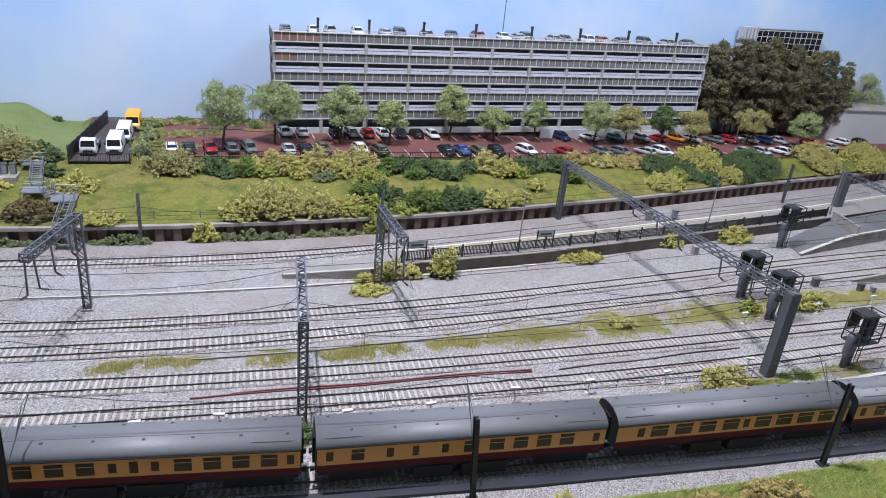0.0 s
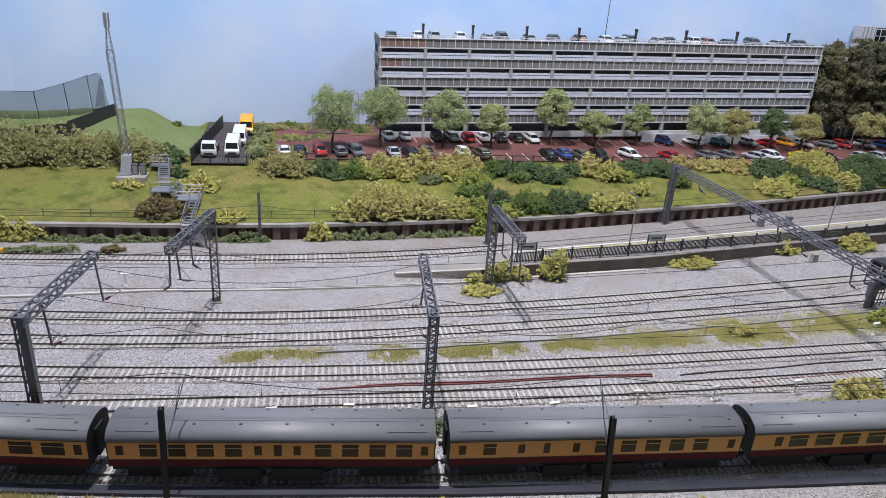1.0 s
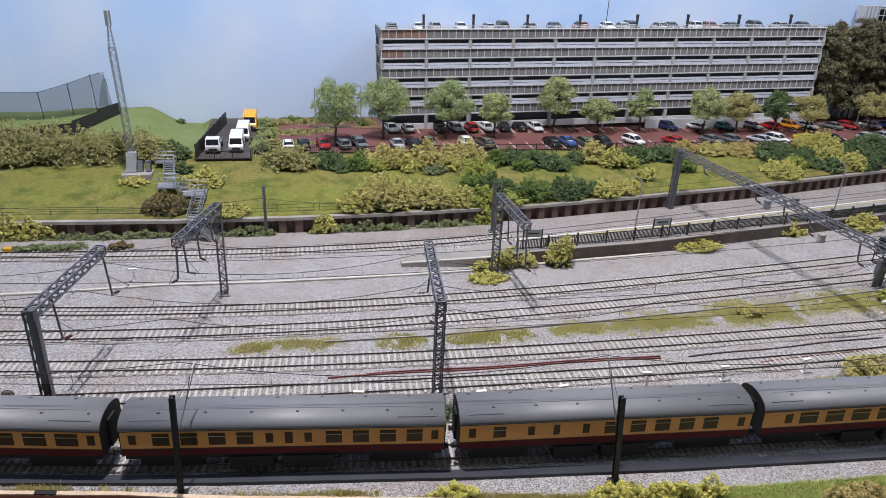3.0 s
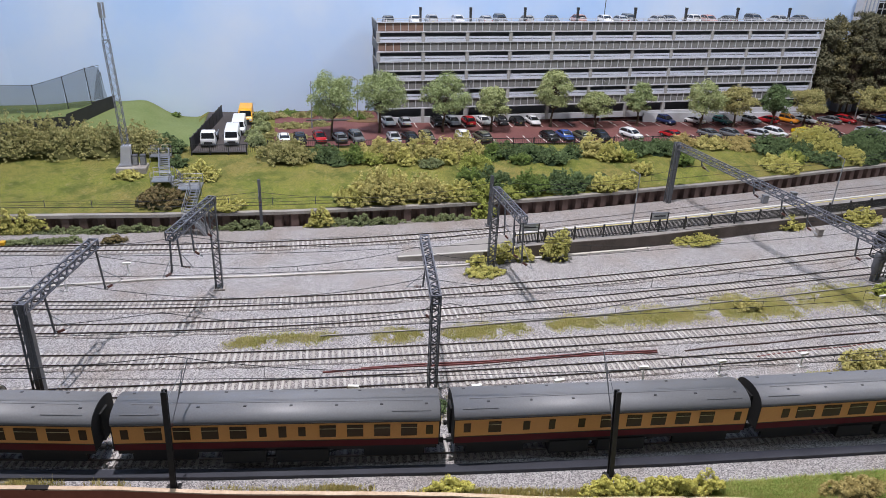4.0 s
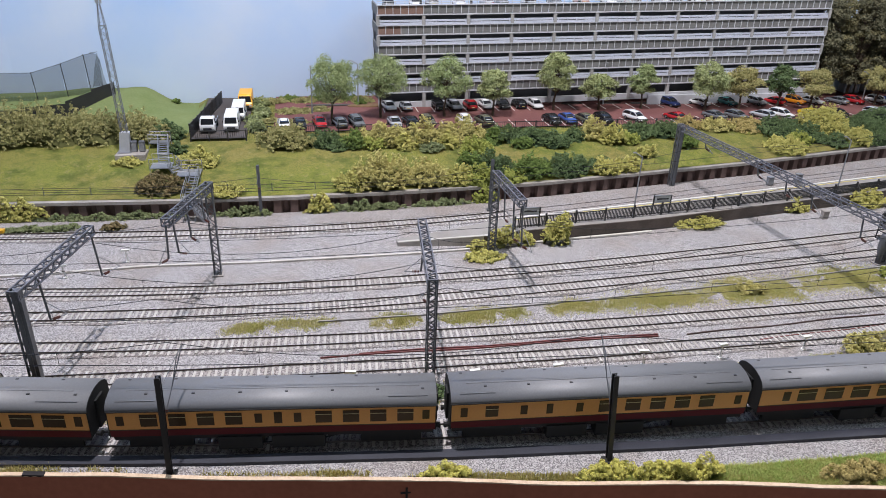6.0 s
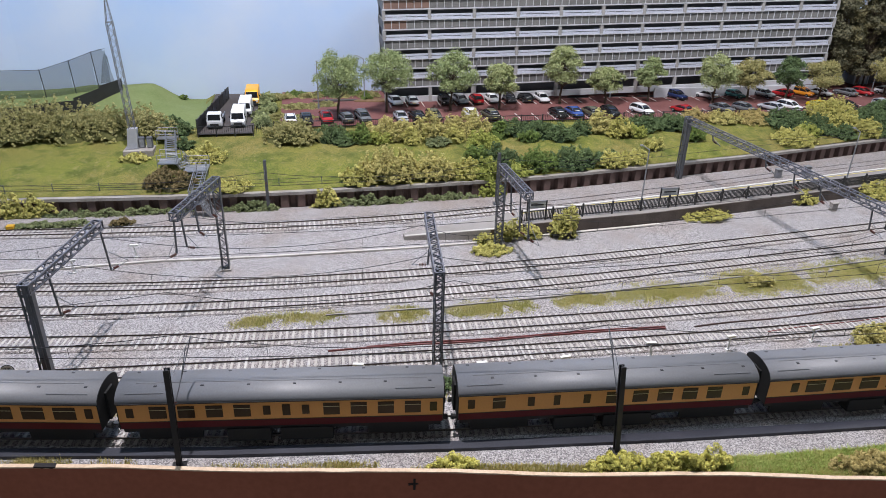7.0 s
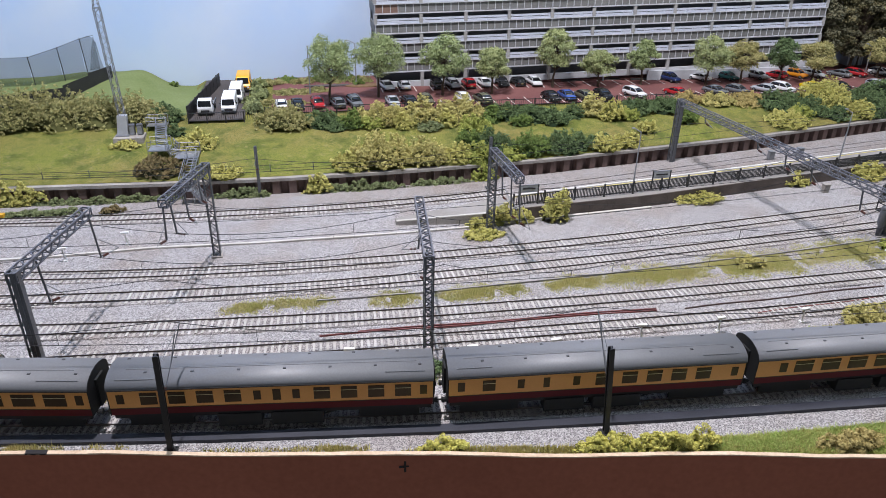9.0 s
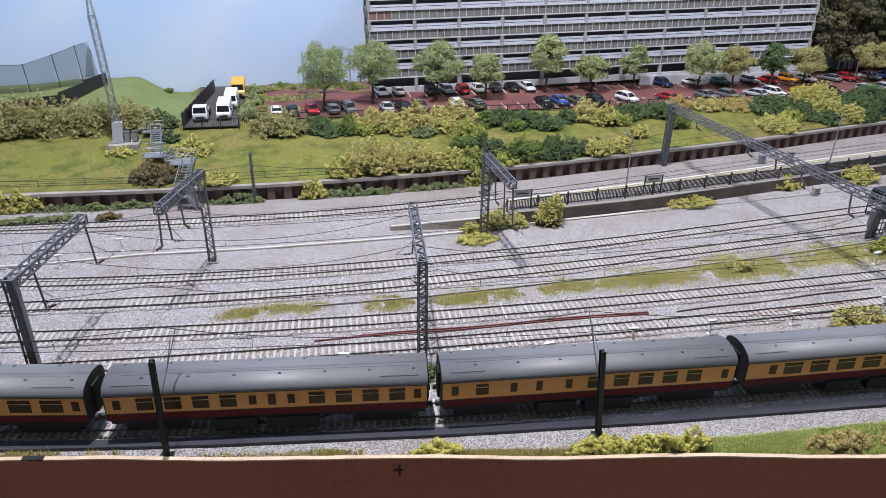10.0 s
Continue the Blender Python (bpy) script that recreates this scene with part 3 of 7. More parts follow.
# second, island platform: a grey ramp rising to the right with parapet walls
ramp = tagged(new("island_platform"), "plain grey platform ramp with low concrete walls", "platform ramp", kind="structure")
m = Mesh()
m.loft([[(0.775, 0.540, GROUND_Z), (0.800, 0.602, GROUND_Z)], [(0.93, 0.565, 0.017), (0.94, 0.640, 0.017)], [(1.5, 0.675, 0.017), (1.48, 0.76, 0.017)]], caps=False, closed=False)
part("ramp_surface", m, mat("dark_ramp_paving", (0.15, 0.15, 0.155, 1), 0.85, other=(0.10, 0.10, 0.105, 1), coarse=20, amount=0.9), ramp)
m = Mesh()
m.loft([[(0.775 + u * 0.725, 0.536 + u * 0.135 - 0.002, GROUND_Z - 0.001), (0.775 + u * 0.725, 0.536 + u * 0.135 - 0.002, min(0.019, GROUND_Z + 0.003 + u * 0.11)), (0.775 + u * 0.725, 0.541 + u * 0.135, min(0.019, GROUND_Z + 0.003 + u * 0.11)), (0.775 + u * 0.725, 0.541 + u * 0.135, GROUND_Z - 0.001)] for u in spread(0, 1, 0.04)])
part("ramp_wall", m, CONCRETE, ramp)
m = Mesh()
m.loft([[(0.775 + u * 0.725, 0.5345 + u * 0.135 - 0.002 + q, min(0.019, GROUND_Z + 0.003 + u * 0.11) + dz) for q, dz in ((0, 0.0002), (0.0065, 0.0002), (0.0065, 0.0014), (0, 0.0014))] for u in spread(0, 1, 0.04)])
part("wall_coping", m, PALE_CONCRETE, ramp, "pale coping stones")
m = Mesh()
m.loft([[(0.93 + u * 0.02, 0.565 + u * 0.08, 0.0), (0.93 + u * 0.02, 0.565 + u * 0.08, 0.036), (0.934 + u * 0.02, 0.565 + u * 0.08, 0.036), (0.934 + u * 0.02, 0.565 + u * 0.08, 0.0)] for u in (0, 0.5, 1)])
part("end_wall", m, CONCRETE, ramp)

# low concrete wall rising beside the yard's right end
m = Mesh()
m.loft([[(0.783 + 0.16 * u, 0.428 - 0.02 * u, GROUND_Z - 0.001), (0.783 + 0.16 * u, 0.428 - 0.02 * u, GROUND_Z + 0.003 + 0.034 * u), (0.784 + 0.16 * u, 0.433 - 0.02 * u, GROUND_Z + 0.003 + 0.034 * u), (0.784 + 0.16 * u, 0.433 - 0.02 * u, GROUND_Z - 0.001)] for u in spread(0, 1, 0.1)])
parapet = structure("ramp_parapet", m, CONCRETE, "low sloping concrete parapet beside the yard", "wall")
for k, hgt in enumerate((0.0075, 0.0085, 0.0085, 0.0080)):
    part("writing", Mesh().box((0.862 + 0.0085 * k, 0.4165 - 0.00106 * k, 0.0085 + 0.0012 * k), (0.0042, 0.0012, hgt)), PALE_STEEL, parapet, "pale painted marking")

# ---- tracks ----
sleeper_data = Mesh().loft([[(-0.0014, y, 0), (0.0014, y, 0), (0.0012, y, 0.0016), (-0.0012, y, 0.0016)] for y in (-0.0165, 0.0165)]).data("sleeper")
for name, (c, x0, x1) in TRACKS.items():
    track = thing("railway_track", "railway track with rusty rails on pale weathered sleepers", "track", "tracks in the yard")
    pts = [(x, track_y(name, x)) for x in spread(x0, x1, 0.02)]
    for side in (-1, 1):
        rail, head = Mesh(), Mesh()
        off = side * GAUGE / 2
        rail.path([(x, y, -0.0013) for x, y in pts], [(off - 0.00055, 0), (off + 0.00055, 0), (off + 0.00022, 0.0003), (off + 0.00036, 0.0014), (off - 0.00036, 0.0014), (off - 0.00022, 0.0003)])
        r = part("rail", rail, RAIL, track)
        head.path([(x, y, 0.00012) for x, y in pts], [(off - 0.00034, 0), (off + 0.00034, 0), (off + 0.00028, 0.00015), (off - 0.00028, 0.00015)])
        part("rail_head", head, RAIL_TOP, r, "polished rail head")
    x, n = x0, 0
    part("track_bed", Mesh().path([(q, track_y(name, q), GROUND_Z - 0.0003) for q, _ in pts], [(-0.0185, 0), (0.0185, 0), (0.0150, 0.0011), (-0.0150, 0.0011)]), BED_BALLAST, track, "browner ballast under the sleepers", smooth=True)
    if name == "far":
        dust = Mesh().path([(q, track_y(name, q), GROUND_Z) for q in spread(0.06, x1, 0.02)], [(-0.022, 0), (0.022, 0), (0.016, 0.0027), (-0.016, 0.0027)])
        part("dust_infill", dust, DUSTY_BALLAST, track, "brown dust between and beside the rails")
    while x < (0.06 if name == "far" else x1) and n < 300:
        a = math.atan2(track_y(name, x + 0.005) - track_y(name, x - 0.005), 0.01)
        ob = part("sleeper", sleeper_data, SLEEPER, track)
        ob.matrix_world = pose(x, track_y(name, x) + random.uniform(-0.0006, 0.0006), -0.0029 + random.uniform(-0.0007, 0.0002), random.uniform(-1.2, 1.2), 0, math.degrees(a) + random.uniform(-1.5, 1.5)) @ Matrix.Diagonal((1, random.uniform(0.9, 1.0), 1, 1))
        x += 0.0069 * math.cos(a)
        n += 1

# ---- overhead line structures ----


def lattice(mesh, a, b, w, h, bays, bar_w, up=(0, 0, 1)):
    """Four chords from a to b with zigzag lacing on all four faces."""
    a, b, up = Vector(a), Vector(b), Vector(up)
    d = (b - a).normalized()
    s = d.cross(up).normalized()
    u = s.cross(d).normalized()
    corner = lambda t, i, j: a + (b - a) * t + s * (i * w / 2) + u * (j * h / 2)
    for i in (-1, 1):
        for j in (-1, 1):
            mesh.bar(corner(0, i, j), corner(1, i, j), bar_w * 1.35)
    for k in range(bays):
        t0, t1 = k / bays, (k + 1) / bays
        f = 1 if k % 2 else -1
        for j in (-1, 1):
            mesh.bar(corner(t0, -f, j), corner(t1, f, j), bar_w)
            mesh.bar(corner(t0, j, -f), corner(t1, j, f), bar_w)
    for t in (0, 1):
        for j in (-1, 1):
            mesh.bar(corner(t, -1, j), corner(t, 1, j), bar_w * 1.2)
            mesh.bar(corner(t, j, -1), corner(t, j, 1), bar_w * 1.2)


def registration(parent, top, foot, toward):
    """A drop tube with a stay, insulator and short register arm."""
    top, foot, toward = Vector(top), Vector(foot), Vector(toward)
    part("drop_tube", Mesh().rod(top, foot, 0.0011), STEEL, parent)
    arm = Mesh().rod(foot, toward, 0.0005, seg=6).rod(foot + (top - foot) * 0.45, toward, 0.0004, seg=6)
    part("register_arm", arm, PALE_STEEL, parent)
    m = foot + (toward - foot) * 0.12
    ins = Mesh()
    for k in range(5):
        p = m + (toward - foot).normalized() * 0.0015 * k
        ins.rod(p, p + (toward - foot).normalized() * 0.0009, 0.0014, seg=8)
    part("insulator", ins, INSUL, parent, "brown ribbed insulator")


def post_box(parent, base, top, w, d, solid, plate=False):
    """A gantry post: laced sides between two channels, an open lattice, or one closed plate box."""
    base, top = Vector(base), Vector(top)
    m = Mesh()
    if plate:
        m.box((base.x, base.y, (base.z + top.z) / 2), (w, d * 0.86, top.z - base.z))
        for q in (-1, 1):
            m.box((base.x, base.y + q * d * 0.44, (base.z + top.z) / 2), (w * 1.06, d * 0.10, top.z - base.z + 0.0006))
    elif solid == "laced":
        lattice(m, base, top, w, d, 16, 0.0009, up=(0, 1, 0))
        m.box((base.x + w * 0.52, base.y, (base.z + top.z) / 2), (w * 0.16, d * 1.15, top.z - base.z))
    elif solid:
        m.box((base.x, base.y, (base.z + top.z) / 2), (w * 0.35, d, top.z - base.z))
        m.box((base.x + w * 0.32, base.y, (base.z + top.z) / 2), (w * 0.3, d * 0.8, top.z - base.z - 0.001))
        for k in range(9):
            z = base.z + (top.z - base.z) * (k + 0.5) / 9
            m.bar((base.x - w * 0.3, base.y - d * 0.45, z - 0.004), (base.x - w * 0.3, base.y + d * 0.45, z + 0.004), 0.0011)
        m.box((base.x - w * 0.42, base.y - d * 0.42, (base.z + top.z) / 2), (w * 0.16, d * 0.16, top.z - base.z))
        m.box((base.x - w * 0.42, base.y + d * 0.42, (base.z + top.z) / 2), (w * 0.16, d * 0.16, top.z - base.z))
    else:
        lattice(m, base, top, w, d, 20, 0.0009, up=(0, 1, 0))
    part("post", m, STEEL, parent)
    part("footing", Mesh().box((base.x, base.y, base.z + 0.001), (w * 1.7, d * 1.7, 0.003)), CONCRETE, parent)


def half_gantry(base, tip, z_top, solid, label, drops, pw=0.0095, pd=0.0095):
    g = thing("overhead_gantry", label, "gantry", "overhead line gantries")
    base3 = (base[0], base[1], GROUND_Z)
    post_box(g, base3, (base[0], base[1], z_top), pw, pd, solid)
    m = Mesh()
    d = (Vector((*tip, 0)) - Vector((*base, 0))).normalized()
    lattice(m, Vector((*base, z_top - 0.004)) - d * 0.004, (*tip, z_top - 0.004), 0.0088, 0.0088, 18, 0.00095)
    part("beam", m, BEAM, g, "grey lattice beam")
    for u, foot_z, ddx, ddy in drops:
        x, y = base[0] + (tip[0] - base[0]) * u, base[1] + (tip[1] - base[1]) * u
        registration(g, (x, y, z_top - 0.007), (x + ddx * 0.15, y + ddy * 0.15, foot_z), (x + ddx, y + ddy, foot_z - 0.002))
    return g


half_gantry((-0.494, 0.243), (-0.468, 0.376), 0.119, True, "grey lattice cantilever gantry on a heavy channel post", [(0.25, 0.068, 0.012, 0.016), (1.0, 0.06, 0.014, 0.03)])
half_gantry((-0.364, 0.489), (-0.396, 0.382), 0.120, "laced", "grey lattice cantilever gantry on a heavy channel post", [(0.2, 0.083, 0.01, -0.01), (0.55, 0.078, 0.012, -0.014), (1.0, 0.075, -0.01, -0.01), (0.86, 0.074, 0.014, 0.0)], 0.008, 0.008)
half_gantry((-0.141, 0.226), (-0.127, 0.364), 0.114, False, "grey lattice cantilever gantry on a black laced post", [(0.18, 0.072, -0.006, 0.02), (0.72, 0.07, -0.02, 0.006)], 0.0078, 0.0078)
half_gantry((-0.003, 0.506), (0.001, 0.402), 0.116, False, "grey lattice cantilever gantry on a black laced post", [(0.35, 0.066, 0.006, -0.03), (0.7, 0.054, 0.01, -0.02), (1.0, 0.058, 0.01, -0.02)], 0.0095, 0.006)
# wide portal across the whole yard
portal = thing("overhead_gantry", "long grey lattice portal spanning the yard on two posts", "gantry", "overhead line gantries")
post_box(portal, (0.387, 0.728, GROUND_Z), (0.387, 0.728, 0.108), 0.010, 0.011, True)
post_box(portal, (0.418, 0.215, GROUND_Z), (0.418, 0.215, 0.112), 0.0125, 0.0125, True, plate=True)
m = Mesh()
lattice(m, (0.388, 0.735, 0.106), (0.420, 0.211, 0.108), 0.0090, 0.0090, 66, 0.00095)
part("beam", m, BEAM, portal, "long grey lattice beam")
for y, z in ((0.66, 0.090), (0.53, 0.088), (0.47, 0.082), (0.42, 0.080), (0.335, 0.075), (0.28, 0.075)):
    xx = 0.388 + (0.735 - y) / 0.524 * 0.035
    registration(portal, (xx, y, 0.103), (xx + 0.002, y - 0.002, z), (xx + 0.004, y - 0.022, z - 0.003))
far_portal = thing("overhead_gantry", "grey lattice portal on a wide flat post beside the platform", "gantry", "overhead line gantries")
post_box(far_portal, (1.045, 0.722, GROUND_Z), (1.045, 0.722, 0.09), 0.016, 0.014, True, plate=True)
m = Mesh()
lattice(m, (1.045, 0.722, 0.087), (1.0, 0.40, 0.088), 0.009, 0.009, 34, 0.0008)
part("beam", m, BEAM, far_portal, "grey lattice beam")
post_box(far_portal, (1.0, 0.40, GROUND_Z), (1.0, 0.40, 0.09), 0.009, 0.009, False)


def mast(x, y, z0, h, material, label, arm, lean=0.0, category="mast", sway=-0.001):
    """A single upright post on a footing, with a slanted cantilever of thin tubes."""
    t = thing("overhead_mast", label, category, "single overhead line masts")
    m = Mesh().box((x, y, z0 + h / 2), (0.0012, 0.0045, h))
    m.box((x, y - 0.002, z0 + h / 2), (0.0042, 0.0009, h)).box((x, y + 0.002, z0 + h / 2), (0.0042, 0.0009, h))
    m.v = [(px + lean * (pz - z0) / h, py, pz) for px, py, pz in m.v]
    part("post", m, material, t)
    foot_block = part("footing", Mesh().box((x, y, z0 + 0.0012), (0.011, 0.009, 0.0032)), material, t, bevel=0.0003)
    for dx in (-0.004, 0.004):
        for dy in (-0.0032, 0.0032):
            part("bolt", Mesh().rod((x + dx, y + dy, z0 + 0.0028), (x + dx, y + dy, z0 + 0.0036), 0.0006, seg=6), material, foot_block)
    if arm:
        reach, za = arm
        top, tip = Vector((x + lean * 0.86, y + 0.002, z0 + h * 0.86)), Vector((x + sway, y + reach, z0 + za))
        foot = Vector((x + lean * 0.55, y + 0.002, z0 + h * 0.55))
        part("cantilever", Mesh().rod(top, tip, 0.00032, seg=6).rod(foot, tip, 0.00042, seg=6).rod(foot + (tip - foot) * 0.45, top + (tip - top) * 0.75, 0.0004, seg=6), STEEL, t, "thin grey tube cantilever")
        ins = Mesh()
        for k in range(3):
            p = foot + (tip - foot) * (0.08 + 0.03 * k)
            ins.rod(p, p + (tip - foot).normalized() * 0.0006, 0.0013, seg=8)
        part("insulator", ins, INSUL, t)
    return t


mast(-0.371, 0.137, GROUND_Z - 0.001, 0.097, BLACK, "slim black steel mast on a square footing", (0.040, 0.100), 0.003, sway=0.016)
mast(-0.009, 0.0945, GROUND_Z - 0.001, 0.091, BLACK, "slim black steel mast on a square footing", (0.045, 0.100), -0.007)
mast(0.360, 0.068, GROUND_Z - 0.001, 0.098, BLACK, "slim black steel mast on a square footing", (0.045, 0.105), -0.003)
mast(-0.317, 0.672, GROUND_Z, 0.083, STEEL, "grey steel mast standing by the retaining wall", (-0.03, 0.065))
mast(0.036, 0.660, GROUND_Z, 0.085, STEEL, "grey steel mast standing by the retaining wall", (-0.03, 0.065))
mast(0.967, 0.79, GROUND_Z, 0.09, STEEL, "grey steel mast standing by the retaining wall", (-0.03, 0.065))

# wires: a contact wire, a sagging carrier and droppers over each track


def wire_run(name, supports, zc, rise, label):
    run = thing("overhead_wire", label, "wire", "overhead wires")
    low_all, high_all = [], []
    r = 0.00022
    for i in range(len(supports) - 1):
        a, b = supports[i], supports[i + 1]
        n = 10
        pts, low = [], []
        for k in range(n + 1):
            u = k / n
            x = a + (b - a) * u
            y = track_y(name, x) + 0.002 * (1 if (i + (u > 0.5)) % 2 else -1) * 0
            low.append((x, y, zc))
            pts.append((x, y, zc + 0.006 + (rise - 0.006) * (2 * u - 1) ** 2))
        low_all += low[:-1] if i < len(supports) - 2 else low
        high_all += pts[:-1] if i < len(supports) - 2 else pts
        for k in (2, 4, 6, 8):
            part("dropper", Mesh().rod(low[k], pts[k], r, seg=4), WIRE, run)
    sq = [(-r, -r), (r, -r), (r, r), (-r, r)]
    part("contact_wire", Mesh().path(low_all, sq), WIRE, run)
    part("carrier_wire", Mesh().path(high_all, sq), WIRE, run)


wire_run("second", (-0.86, -0.39, -0.12, 0.1, 0.42, 0.85), 0.064, 0.022, "thin dark overhead wires above the yard track")
wire_run("third", (-0.84, -0.485, -0.135, 0.19, 0.415, 0.9), 0.064, 0.024, "thin dark overhead wires above the yard track")
wire_run("fourth", (-0.84, -0.47, -0.13, 0.01, 0.41, 0.95), 0.064, 0.024, "thin dark overhead wires above the yard track")
wire_run("fifth", (-0.84, -0.39, 0.0, 0.41, 1.0), 0.064, 0.024, "thin dark overhead wires above the yard track")
wire_run("front", (-0.8, -0.367, -0.01, 0.362, 0.8), 0.075, 0.022, "thin dark overhead wires above the front track")
wire_run("far", (-0.8, -0.317, 0.036, 0.39, 0.97), 0.06, 0.02, "thin dark overhead wires above the far track")

# ---- signals ----


def signal(x, y, h, label, turn):
    t = thing("railway_signal", label, "signal", "colour light signals", m=pose(x, y, GROUND_Z, 0, 0, turn))
    ringz = lambda r, z: [(r * math.cos(a), r * 0.85 * math.sin(a), z) for a in spread(0, 2 * math.pi, 0.4)[:-1]]
    part("column", Mesh().loft([ringz(r, h * u) for r, u in ((0.0040, 0), (0.0042, 0.22), (0.0066, 0.30), (0.0068, 0.60), (0.0058, 0.64))]), BEAM, t, "fat grey signal column", smooth=True)
    part("leg", Mesh().bar((0.0115, 0.002, 0), (0.0135, 0.002, h * 0.62), 0.0044, 0.0050), STEEL, t)
    part("base_plate", Mesh().box((0.006, 0.001, 0.0008), (0.022, 0.012, 0.0016)), CONCRETE, t)
    x0, x1, yy, low = -0.004, 0.034, 0.0115, h * 0.50
    part("signal_head", Mesh().box((0.019, -0.002, h * 0.80), (0.0150, 0.0100, 0.030)), BLACK, t, "black signal head", bevel=0.0006)
    for k in range(3):
        part("lens", Mesh().rod((0.0110, -0.002, h * 0.80 - 0.009 + 0.009 * k), (0.0080, -0.002, h * 0.80 - 0.009 + 0.009 * k), 0.0026, 0.0031), BLACK, t)
    part("platform_deck", Mesh().box(((x0 + x1) / 2, 0, low), (x1 - x0, yy * 2, 0.0013)), BLACK, t)
    for sx in (x0, (x0 + x1) / 2, x1):
        for sy in (-yy, yy):
            part("cage_post", Mesh().bar((sx, sy, low), (sx, sy, h), 0.0012), BLACK, t)
    for u in (0.66, 0.83, 1.0):
        for sy in (-yy, yy):
            part("cage_rail", Mesh().bar((x0, sy, h * u), (x1, sy, h * u), 0.0011), BLACK, t)
        for sx in (x0, x1):
            part("cage_rail", Mesh().bar((sx, -yy, h * u), (sx, yy, h * u), 0.0011), BLACK, t)
    part("canopy", Mesh().box(((x0 * 2 + x1) / 3 + 0.001, 0.001, h * 1.01), ((x1 - x0) * 0.60, yy * 2, 0.0014)), BLACK, t, "black roof plate over half the cage")
    part("back_plate", Mesh().box(((x0 * 2 + x1) / 3, yy * 0.96, h * 0.84), ((x1 - x0) * 0.55, 0.0010, h * 0.30)), BLACK, t)
    lad = Mesh()
    for sy in (0.004, 0.0085):
        lad.bar((0.033, sy, 0), (0.033, sy, h * 0.98), 0.0008)
    part("ladder", lad, BLACK, t)
    for k in range(10):
        part("rung", Mesh().bar((0.033, 0.004, h * (k + 0.5) / 10), (0.033, 0.0085, h * (k + 0.5) / 10), 0.0006), BLACK, t)
    return t


signal(0.530, 0.403, 0.072, "grey signal column with a black caged platform beside the track", 8)
signal(0.757, 0.570, 0.078, "grey signal column with a black caged platform by the ramp", 14)
signal(0.527, 0.338, 0.072, "grey signal column with a black caged platform among bushes", 8)
signal(0.537, 0.214, 0.078, "grey signal column with a black caged platform near the front", 4)

# small white lineside markers: a short post with a cross head
marker = thing("lineside_marker", "small white T-shaped lineside marker on a short post", "marker", "white lineside markers")
part("post", Mesh().rod((0, 0, 0), (0, 0, 0.0165), 0.0008), WHITE, marker)
part("head", Mesh().box((0, 0, 0.0178), (0.0105, 0.0032, 0.0022)), WHITE, marker)
part("base", Mesh().box((0, 0, 0.0008), (0.0042, 0.0042, 0.0022)), WHITE, marker)
part("bracket", Mesh().bar((0.002, 0, 0.001), (0.0005, 0, 0.010), 0.0008), WHITE, marker)
spots = [(-0.385, 0.238), (-0.291, 0.235), (-0.218, 0.232), (-0.099, 0.217), (-0.012, 0.214), (0.085, 0.222), (0.174, 0.222), (0.276, 0.223), (-0.481, 0.54), (-0.546, 0.505), (0.48, 0.333), (0.623, 0.343), (0.736, 0.351), (0.40, 0.23), (-0.57, 0.252)]
marker.matrix_world = pose(-0.463, 0.244, GROUND_Z, 3, -3, 6)
for i, (x, y) in enumerate(spots):
    copy_thing(marker, pose(x, y, GROUND_Z, random.uniform(-4, 4), random.uniform(-5, 5), random.uniform(-10, 10)))

# speed boards: two white discs with black rims and figures on one post
board = thing("speed_sign", "lineside speed boards, white discs reading 75 and 40", "sign")
part("post", Mesh().rod((-0.532, 0.2560, GROUND_Z), (-0.532, 0.2560, 0.031), 0.0007), STEEL, board)
for figures, z, rad in (("75", 0.0268, 0.0050), ("40", 0.0095, 0.0058)):
    disc = part("disc", Mesh().rod((-0.532, 0.2553, z), (-0.532, 0.2545, z), rad, seg=24), WHITE, board, "white disc")
    part("rim", Mesh().rod((-0.532, 0.2555, z), (-0.532, 0.2548, z), rad * 1.14, seg=24), BLACK, disc)
    letters = bpy.data.curves.new("figures", "FONT")
    letters.body, letters.size, letters.align_x, letters.align_y, letters.extrude = figures, rad * 1.35, "CENTER", "CENTER", 0.0001
    temp = bpy.data.objects.new("figures", letters)
    scene.collection.objects.link(temp)
    shape = bpy.data.meshes.new_from_object(temp.evaluated_get(bpy.context.evaluated_depsgraph_get()))
    bpy.data.objects.remove(temp)
    shape.transform(pose(-0.532, 0.2542, z, 90, 0, 0))
    part("figures", shape, BLACK, disc)

# loose rails lying in the four-foot
for a, b, mt, lab in (((-0.245, 0.285), (0.129, 0.2735), RED_RAIL, "red oxide spare rail lying on the ballast"), ((-0.205, 0.2865), (0.13, 0.277), RED_RAIL, "red oxide spare rail lying on the ballast"),
                      ((0.163, 0.2705), (0.43, 0.2785), BROWN_RAIL, "rusty spare rail lying on the ballast"), ((0.24, 0.2475), (0.52, 0.261), RED_RAIL, "brown spare rail lying between the running rails")):
    r = Mesh()
    n = 12
    pts = [(a[0] + (b[0] - a[0]) * k / n, a[1] + (b[1] - a[1]) * k / n + 0.0012 * math.sin(k * 0.9), GROUND_Z) for k in range(n + 1)]
    r.path(pts, [(-0.0009, 0), (0.0009, 0), (0.0004, 0.0005), (0.0006, 0.0016), (-0.0006, 0.0016), (-0.0004, 0.0005)])
    tagged(part("spare_rail", r, mt), lab, "rail", "spare rails")

